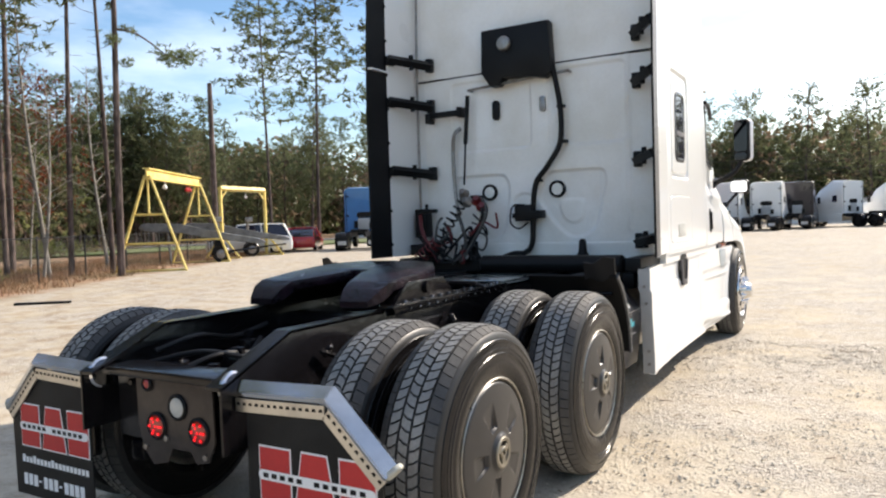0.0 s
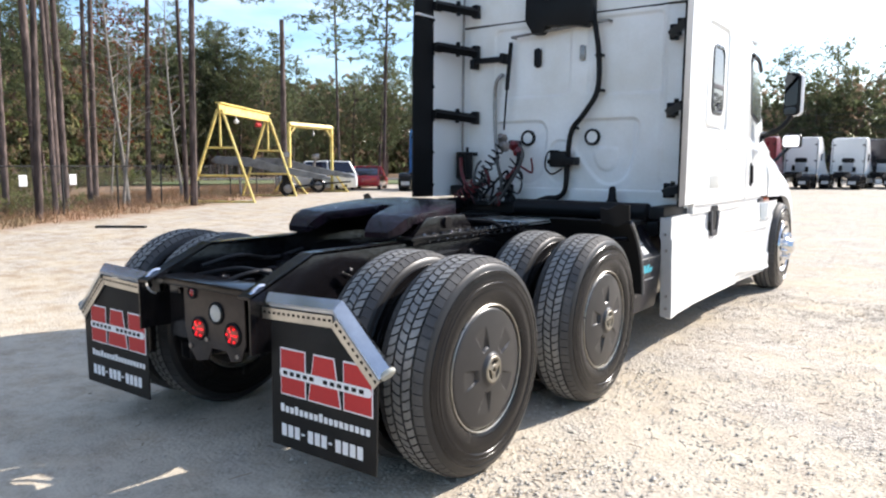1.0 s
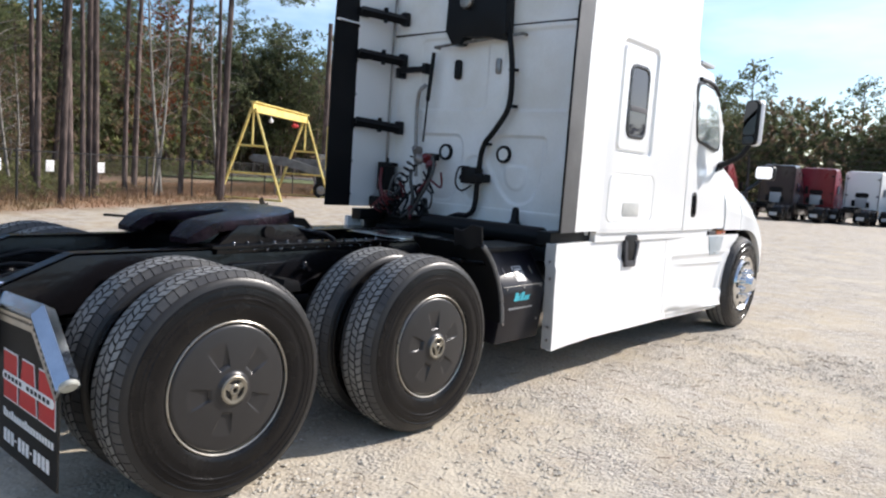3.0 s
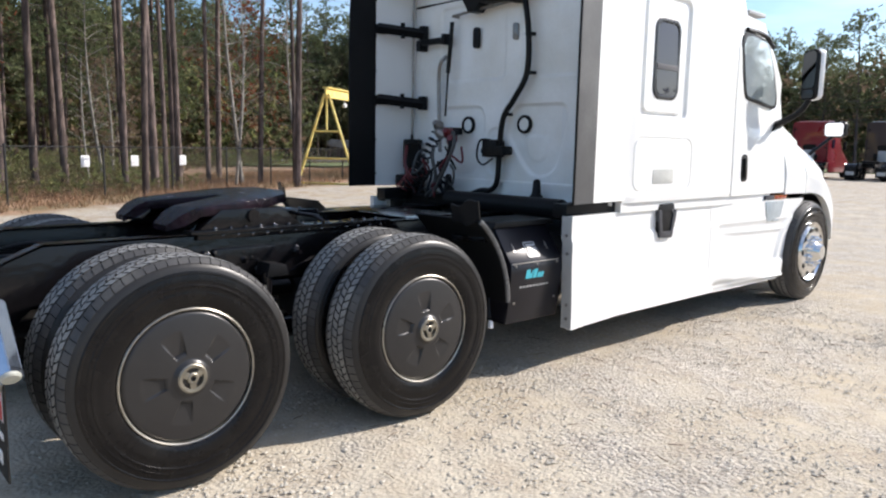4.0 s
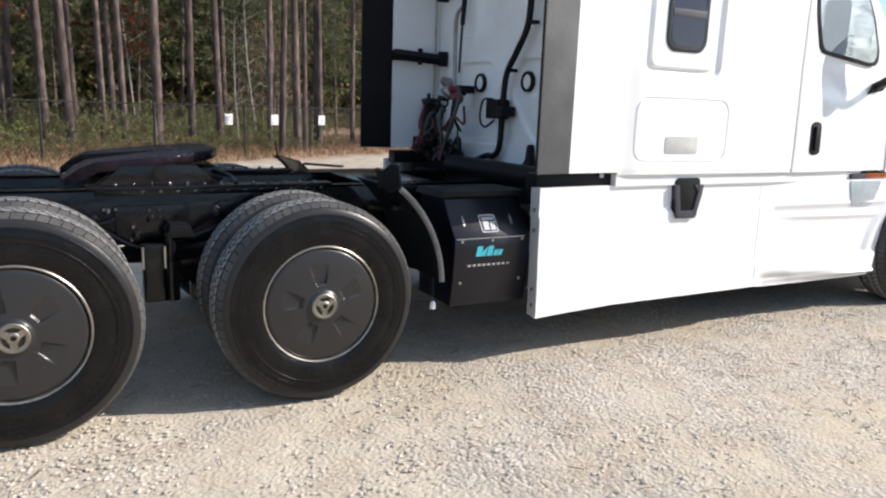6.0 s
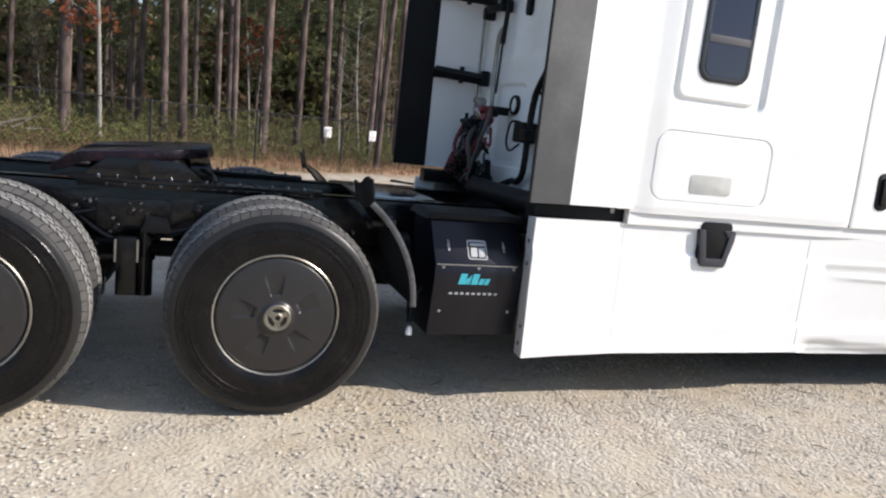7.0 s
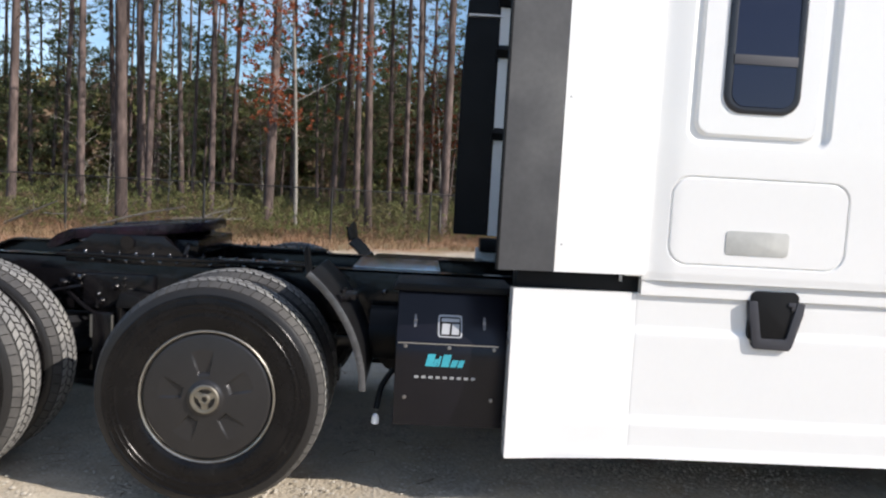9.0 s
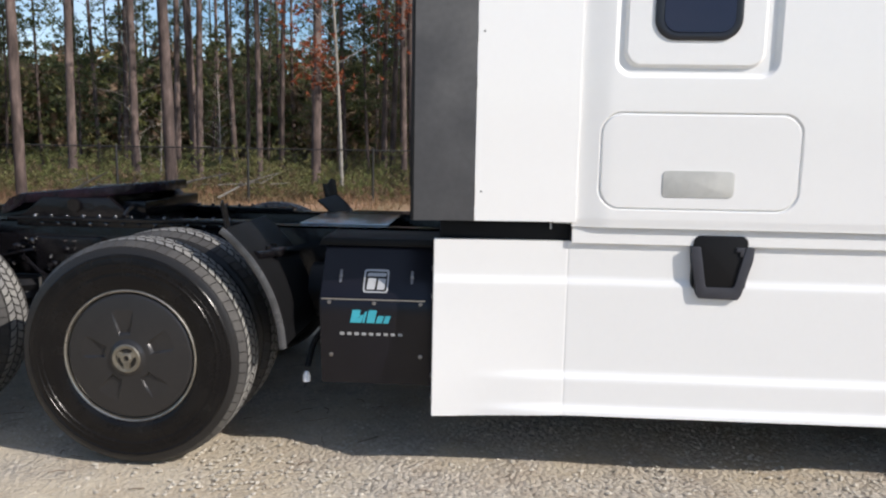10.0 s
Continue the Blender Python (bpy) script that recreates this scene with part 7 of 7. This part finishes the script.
portal = thing("portal_gantry", "yellow painted steel portal lifting gantry", "gantry")
P0, P1 = Vector((-23.4, 21.05, 0)), Vector((-24.0, 24.5, 0))
pal = (P1 - P0).normalized()
pac = Vector((-pal.y, pal.x, 0))
bm = bmesh.new()
tube(bm, [P0 + Vector((0, 0, 3.3)), P1 + Vector((0, 0, 3.3))], 0.13, 4)
part("top_beam", bm, YELLOW, portal, "yellow top beam")
for c, s in ((P0, 1), (P1, -1)):
    bm = bmesh.new()
    tube(bm, [c, c + Vector((0, 0, 3.3))], 0.09, 4)
    part("post", bm, YELLOW, portal)
    for p0, p1, r in ((c + pal * s * 0.45 + Vector((0, 0, 3.2)), c + Vector((0, 0, 2.75)), 0.04), (c + pac * 0.95 + Vector((0, 0, 0.05)), c + Vector((0, 0, 1.15)), 0.05),
                      (c - pac * 0.95 + Vector((0, 0, 0.05)), c + Vector((0, 0, 1.15)), 0.05), (c - pac + Vector((0, 0, 0.05)), c + pac + Vector((0, 0, 0.05)), 0.05)):
        bm = bmesh.new()
        tube(bm, [p0, p1], r, 6)
        part("brace", bm, YELLOW, portal)
bm = bmesh.new()
p = P0.lerp(P1, 0.55) + Vector((0, 0, 2.9))
lathe(bm, [(0.0, -0.08), (0.07, -0.05), (0.08, 0.02), (0.03, 0.1), (0.02, 0.28), (0.0, 0.28)], m=Matrix.Translation(p), seg=12)
part("hook", bm, DULL, portal, "hanging hook block")


# ---- parked vehicles ----
def wheel_set(parent, spots, r, w, hub):
    for x, y in spots:
        bm = bmesh.new()
        lathe(bm, [(r * 0.55, -w / 2), (r * 0.9, -w / 2), (r, -w / 3), (r, w / 3), (r * 0.9, w / 2), (r * 0.55, w / 2)], m=Matrix.Translation((x, y, r)) @ SIDE_TURN, seg=28)
        wh = part("wheel", bm, RUBBER, parent)
        for s in (1, -1):
            bm = bmesh.new()
            lathe(bm, [(r * 0.56, s * w * 0.45), (r * 0.5, s * w * 0.3), (r * 0.2, s * w * 0.42), (0, s * w * 0.42)], m=Matrix.Translation((x, y, r)) @ SIDE_TURN, seg=20)
            part("rim", bm, hub, wh)


def car(name, label, paint_mat, at, turn, length, width, height, suv=False):
    ob = thing(name, label, "car", at, turn)
    L, W, H = length / 2, width / 2, height
    rows = []
    belt = 0.62 * H
    prof = [(-L, 0.30, belt * 0.80), (-L + 0.06, 0.24, belt * 0.98), (-L + 0.7, 0.2, belt * 1.03), (0, 0.19, belt * 1.02), (L - 1.4, 0.19, belt * 0.98), (L - 0.5, 0.2, belt * 0.88), (L - 0.1, 0.24, belt * 0.74), (L, 0.3, belt * 0.6)]
    bm = bmesh.new()
    for y, zb, zt in prof:
        w = W * (0.86 if abs(y) > L - 0.02 else 0.97 if abs(y) > L - 0.3 else 1.0)
        rows.append([(w * 0.94, y, zb), (w, y, zb + 0.25 * (zt - zb)), (w * 0.99, y, zb + 0.7 * (zt - zb)), (w * 0.90, y, zt), (-w * 0.90, y, zt), (-w * 0.99, y, zb + 0.7 * (zt - zb)), (-w, y, zb + 0.25 * (zt - zb)), (-w * 0.94, y, zb)])
    loft(bm, rows)
    bmesh.ops.bevel(bm, geom=[e for e in bm.edges if e.calc_face_angle(0) > 0.5], offset=0.03, segments=2, affect="EDGES")
    part("body", bm, paint_mat, ob)
    y0, y1, y2, y3 = (-L + 0.12, -L + 0.45, 0.55, L - 1.15) if suv else (-L + 0.35, -L + 1.25, 0.35, L - 1.35)
    bm = bmesh.new()
    rows = []
    for y, z, w in ((y0, belt * 0.99, 0.88), (y1, H - 0.02, 0.74), ((y1 + y2) / 2, H, 0.75), (y2, H - 0.03, 0.74), (y3, belt * 0.99, 0.86)):
        rows.append([(W * 0.88, y, belt * 0.96), (W * w, y, z), (-W * w, y, z), (-W * 0.88, y, belt * 0.96)])
    loft(bm, rows)
    cabin = part("cabin", bm, GLASS, ob, "dark car glass")
    bm = bmesh.new()
    rows = []
    for y, z in ((y1 - 0.03, H - 0.015), ((y1 + y2) / 2, H + 0.012), (y2 + 0.03, H - 0.02)):
        rows.append([(W * 0.77, y, z - 0.03), (W * 0.72, y, z + 0.015), (-W * 0.72, y, z + 0.015), (-W * 0.77, y, z - 0.03)])
    loft(bm, rows)
    part("roof", bm, paint_mat, ob)
    for s in (1, -1):
        for ya, za, yb, zb in ((y0, belt * 0.98, y1, H - 0.02), (y3, belt * 0.98, y2, H - 0.03), ((y1 + y2) / 2 - 0.05, belt, (y1 + y2) / 2, H - 0.02)):
            bm = bmesh.new()
            tube(bm, [(s * W * 0.875, ya, za), (s * W * 0.755, yb, zb)], 0.045, 5)
            part("pillar", bm, paint_mat, cabin)
        bm = bmesh.new()
        box(bm, (s * W * 0.62 - 0.14, -L - 0.005, belt * 0.72), (s * W * 0.62 + 0.14, -L + 0.09, belt * 0.88), 0.02)
        part("tail_light", bm, RED_LENS, ob)
    wheel_set(ob, [(s * (W - 0.12), y) for s in (1, -1) for y in (-L + 0.85, L - 0.9)], 0.33, 0.22, ALU)
    return ob


CAR_RED = mat("red_car_paint", (0.42, 0.015, 0.02), 0.25, vary=0.05, coat=0.7, coarse=3)
car("red_sedan", "glossy red sedan parked beside the road", CAR_RED, (-25.6, 29.2, 0), 34, 4.6, 1.8, 1.34)
car("white_suv", "white sport utility car parked behind the gantries", WHITE, (-25.3, 24.7, 0), 132, 4.3, 1.85, 1.6, True)


# boom machines between the gantries
def boom_machine(at, turn, label):
    ob = thing("boom_trailer", label, "machine", at, turn, "boom trailers")
    bm = bmesh.new()
    rows = []
    for y, z, h, w in ((-2.6, 1.55, 0.10, 0.10), (-2.4, 1.58, 0.34, 0.2), (-1.0, 1.50, 0.40, 0.22), (0.2, 1.20, 0.36, 0.2), (2.2, 0.85, 0.22, 0.14), (2.5, 0.80, 0.10, 0.08)):
        rows.append([(w, y, z - h / 2), (w, y, z + h / 2), (-w, y, z + h / 2), (-w, y, z - h / 2)])
    loft(bm, rows)
    bmesh.ops.bevel(bm, geom=bm.edges[:], offset=0.02, segments=1, affect="EDGES")
    part("boom", bm, BOOM, ob, "weathered grey boom")
    bm = bmesh.new()
    tube(bm, [(-0.55, 0.6, 0.40), (0.55, 0.6, 0.40)], 0.05, 8)
    tube(bm, [(0.35, 0.6, 0.42), (0.05, 2.3, 0.55)], 0.04, 6)
    tube(bm, [(-0.35, 0.6, 0.42), (-0.05, 2.3, 0.55)], 0.04, 6)
    prism(bm, [(0.3, 0.40), (0.95, 0.40), (0.8, 0.80), (0.5, 1.05), (0.4, 0.95)], "x", -0.16, 0.16, 0.03)
    part("carriage", bm, SATIN, ob)
    bm = bmesh.new()
    box(bm, (-0.1, 0.35, 1.7), (0.3, 0.7, 1.95), 0.04)
    winch = part("winch", bm, DULL, ob)
    bm = bmesh.new()
    tube(bm, [(0.1, 0.4, 1.1), (0.1, 0.5, 1.75)], 0.07, 8)
    part("post", bm, DULL, ob)
    bm = bmesh.new()
    tube(bm, [(0, -1.4, -0.02), (0, -1.5, 1.4)], 0.05, 6)
    part("prop", bm, DULL, ob)
    wheel_set(ob, [(0.55, 0.6), (-0.55, 0.6)], 0.36, 0.24, DULL)
    return ob


BOOM = mat("weathered_grey_paint", (0.19, 0.195, 0.195), 0.6, vary=0.2, coarse=3, second=(0.09, 0.09, 0.09))
boom_machine((-21.9, 18.75, 0), -40, "weathered grey boom trailer beneath the gantry")
boom_machine((-24.4, 23.0, 0), -40, "weathered grey boom trailer beneath the gantry")


def far_truck(at, turn, paint_mat, label, tall=3.55):
    ob = thing("parked_truck", label, "truck", at, turn, "row of parked trucks")
    bm = bmesh.new()
    loft(bm, [ring_of(*row) for row in ((0.0, 1.0, tall - 0.1, 1.08, 1.06, 0.16), (0.9, 1.0, tall, 1.15, 1.1, 0.2), (1.6, 1.0, tall - 0.4, 1.13, 1.05, 0.25), (2.2, 1.0, 2.8, 1.12, 1.0, 0.2),
                                        (2.8, 1.0, 1.95, 1.1, 0.98, 0.15), (4.0, 0.9, 1.5, 1.08, 0.9, 0.25), (4.5, 0.6, 1.1, 0.95, 0.8, 0.1))])
    body = part("cab", bm, paint_mat, ob)
    bm = bmesh.new()
    prism(bm, round_outline(-0.40, 0.40, 1.78, 2.10, 0.14, 5), "y", -0.03, 0.01)
    part("rear_window", bm, SATIN, body, "dark rounded rear panel")
    bm = bmesh.new()
    box(bm, (-0.34, -0.05, 1.12), (0.34, 0.01, 1.76), 0.04)
    part("rear_hatch", bm, PRINT_GREY, body, "pale panel below it")
    for x in (-0.98, 0.98):
        bm = bmesh.new()
        box(bm, (x - 0.018, -0.006, 1.05), (x + 0.018, 0.004, tall - 0.32))
        part("edge_seam", bm, SATIN, body)
        for z in (1.9, tall - 0.55):
            bm = bmesh.new()
            box(bm, (x * 0.93 - 0.09, -0.03, z - 0.04), (x * 0.93 + 0.09, 0.0, z + 0.04), 0.01)
            part("hinge", bm, SATIN, body)
    for s in (1, -1):
        bm = bmesh.new()
        prism(bm, round_outline(0.45, 0.85, 1.9, 2.4, 0.08, 4), "x", s * 1.135, s * 1.158)
        part("side_window", bm, GLASS, body)
        bm = bmesh.new()
        box(bm, (s * 1.1 - 0.04, 0.1, 0.4), (s * 1.1 + 0.04, 3.2, 1.02), 0.03)
        part("fairing", bm, paint_mat, ob)
        bm = bmesh.new()
        box(bm, (s * 1.2 - 0.08, 2.55, 1.8), (s * 1.2 + 0.12, 2.65, 2.3), 0.03)
        part("mirror", bm, SATIN, body)
        bm = bmesh.new()
        box(bm, (s * 0.8 - 0.3, -3.3, 0.25), (s * 0.8 + 0.3, -3.28, 0.8), 0.004)
        flap = part("mud_flap", bm, SATIN, ob)
        bm = bmesh.new()
        box(bm, (s * 0.8 - 0.22, -3.305, 0.36), (s * 0.8 + 0.22, -3.30, 0.56))
        part("print", bm, PRINT_GREY, flap)
    bm = bmesh.new()
    for s in (1, -1):
        box(bm, (s * 0.4 - 0.05, -3.3, 0.75), (s * 0.4 + 0.05, 0.3, 1.0))
    box(bm, (-0.45, -2.5, 1.0), (0.45, -1.6, 1.15), 0.04)
    box(bm, (-1.0, -0.15, 0.8), (1.0, 0.1, 1.02), 0.02)
    box(bm, (-0.55, -0.12, 1.2), (-0.35, -0.02, 1.6), 0.02)
    box(bm, (0.3, -0.12, 1.15), (0.5, -0.02, 1.5), 0.02)
    part("chassis", bm, SATIN, ob)
    wheel_set(ob, [(s * 0.93, y) for s in (1, -1) for y in (-2.6, -1.28)] , 0.5, 0.58, SATIN)
    wheel_set(ob, [(s * 1.0, 3.6) for s in (1, -1)], 0.5, 0.28, ALU)
    return ob


DARK_PAINT = mat("dark_truck_paint", (0.03, 0.018, 0.022), 0.3, vary=0.1, coat=0.5)
BLUE_PAINT = mat("blue_truck_paint", (0.012, 0.15, 0.42), 0.3, vary=0.1, coat=0.5)
MAROON = mat("red_truck_paint", (0.20, 0.008, 0.018), 0.3, vary=0.1, coat=0.5)
for x, y, turn, m, label in ((-14.0, 45.6, 3, MAROON, "red sleeper truck parked in the far row"), (-10.3, 47.1, 2, DARK_PAINT, "dark sleeper truck parked in the far row"), (-8.6, 49.8, 0, MAROON, "red sleeper truck parked in the far row"), (-6.4, 52.2, -2, WHITE, "white sleeper truck parked in the far row"),
                             (-3.8, 54.4, -2, WHITE, "white sleeper truck parked in the far row"), (1.6, 60.0, 52, WHITE, "white sleeper truck parked in the far row"), (5.4, 61.5, 52, WHITE, "white sleeper truck parked in the far row"),
                             (9.2, 63.5, 52, WHITE, "white sleeper truck parked in the far row"), (13.2, 65.0, 52, MAROON, "red sleeper truck parked in the far row")):
    far_truck((x, y, 0), turn, m, label)
far_truck((-2.0, 57.5, 0), -2, DARK_PAINT, "dark maroon sleeper truck parked in the far row")
far_truck((-22.0, 30.2, 0), 30, BLUE_PAINT, "blue sleeper truck parked near the road")

# low white building and wires behind the far row
shed = thing("white_shed", "low white shed behind the far trucks", "shed")
bm = bmesh.new()
box(bm, (-4, 76, 0), (10, 79, 2.2), 0.03)
part("wall", bm, WALL_WHITE, shed)
bm = bmesh.new()
box(bm, (-4.3, 75.7, 2.2), (10.3, 79.3, 2.35), 0.03)
part("roof", bm, DULL, shed)


def pole(x, y, h, label):
    ob = thing("utility_pole", label, "pole", (x, y, 0), 0, "utility poles")
    bm = bmesh.new()
    tube(bm, [(0, 0, -0.1), (0, 0, h)], 0.16, 10, 0.11)
    part("shaft", bm, BARK, ob)
    return ob


pole(-25.4, 22.5, 8.6, "weathered bare wooden utility pole")
p = pole(-45, 79, 9.5, "wooden utility pole behind the far trucks")
p = pole(45, 79, 9.5, "wooden utility pole behind the far trucks")
for z in (5.4, 5.9, 6.6, 7.2):
    w = thing("overhead_wire", "thin overhead wire strung between poles", "wire", group="overhead wires")
    bm = bmesh.new()
    tube(bm, [(-45 + 90 * i / 16, 79, z - 0.5 * (1 - ((i - 8) / 8) ** 2)) for i in range(17)], 0.02, 4)
    part("strand", bm, FENCE, w)
w = thing("overhead_wire", "thin overhead wire running into the trees", "wire", group="overhead wires")
bm = bmesh.new()
a, b = Vector((-25.4, 22.6, 7.0)), Vector((-24, -8, 9.0))
tube(bm, [a.lerp(b, i / 14) + Vector((0, 0, -0.8 * (1 - ((i - 7) / 7) ** 2))) for i in range(15)], 0.012, 4)
part("strand", bm, FENCE, w)
# plank on the gravel
pl = thing("dark_plank", "dark weathered plank lying on the gravel", "plank", (-12.1, 5.9, 0.0), 35)
bm = bmesh.new()
box(bm, (-0.55, -0.06, 0.0), (0.55, 0.06, 0.06), 0.01)
part("board", bm, SATIN, pl)

# ---- loose stones and twigs on the lot ----
gen = np.random.default_rng(5)


def scatter_stones(name, label, count, x0, x1, y0, y1, small, large):
    octa = np.array(((1, 0, 0), (-1, 0, 0), (0, 1, 0), (0, -1, 0), (0, 0, 1), (0, 0, -1)), float)
    tri = np.array(((0, 2, 4), (2, 1, 4), (1, 3, 4), (3, 0, 4), (2, 0, 5), (1, 2, 5), (3, 1, 5), (0, 3, 5)))
    px, py = gen.uniform(x0, x1, count * 4), gen.uniform(y0, y1, count * 4)
    clump = np.array([noise.noise((u * 1.1, v * 1.1, 4.0)) + 0.6 * noise.noise((u * 3.7, v * 3.7, 8.0)) for u, v in zip(px, py)])
    keep = np.argsort(-(clump + gen.normal(0, 0.45, count * 4)))[:count]
    px, py = px[keep], py[keep]
    size = small + (large - small) * gen.random(count) ** 3
    verts = octa[None] * (size[:, None, None] * gen.uniform(0.55, 1.1, (count, 6, 1)))
    verts[:, :, 2] *= 0.38
    a = gen.uniform(0, 6.28, count)
    x, y = verts[:, :, 0].copy(), verts[:, :, 1].copy()
    verts[:, :, 0] = x * np.cos(a)[:, None] - y * np.sin(a)[:, None] + px[:, None]
    verts[:, :, 1] = x * np.sin(a)[:, None] + y * np.cos(a)[:, None] + py[:, None]
    verts[:, :, 2] += (size * 0.22)[:, None]
    me = bpy.data.meshes.new(name)
    me.from_pydata(verts.reshape(-1, 3).tolist(), [], (tri[None] + 6 * np.arange(count)[:, None, None]).reshape(-1, 3).tolist())
    me.materials.append(STONE)
    return tagged(new(name, me), label, "gravel", kind="stuff")


scatter_stones("loose_gravel", "loose grey stones scattered on the lot", 30000, 0.2, 4.3, -2.3, 6.0, 0.004, 0.018)
scatter_stones("loose_gravel", "loose grey stones farther out on the lot", 4000, -10, 10, -4, 16, 0.007, 0.022)
bm = bmesh.new()
for _ in range(420):
    x, y, a, ln = rng.uniform(-1.5, 5.0), rng.uniform(-2.5, 6.5), rng.uniform(0, 6.28), rng.uniform(0.02, 0.08)
    ln *= 1.0 + 1.2 * rng.random() ** 3
    d, w = Vector((math.cos(a), math.sin(a), 0)) * ln, Vector((-math.sin(a), math.cos(a), 0)) * ln * rng.uniform(-0.2, 0.2)
    tube(bm, [Vector((x, y, 0.006)), Vector((x, y, 0.012)) + d * 0.5 + w, Vector((x, y, 0.010)) + d], rng.uniform(0.0012, 0.0026), 3)
tagged(new("twigs", mesh_of("twigs", bm, TWIG, smooth=False)), "dry twigs and pine needles on the gravel", "twigs", kind="stuff")
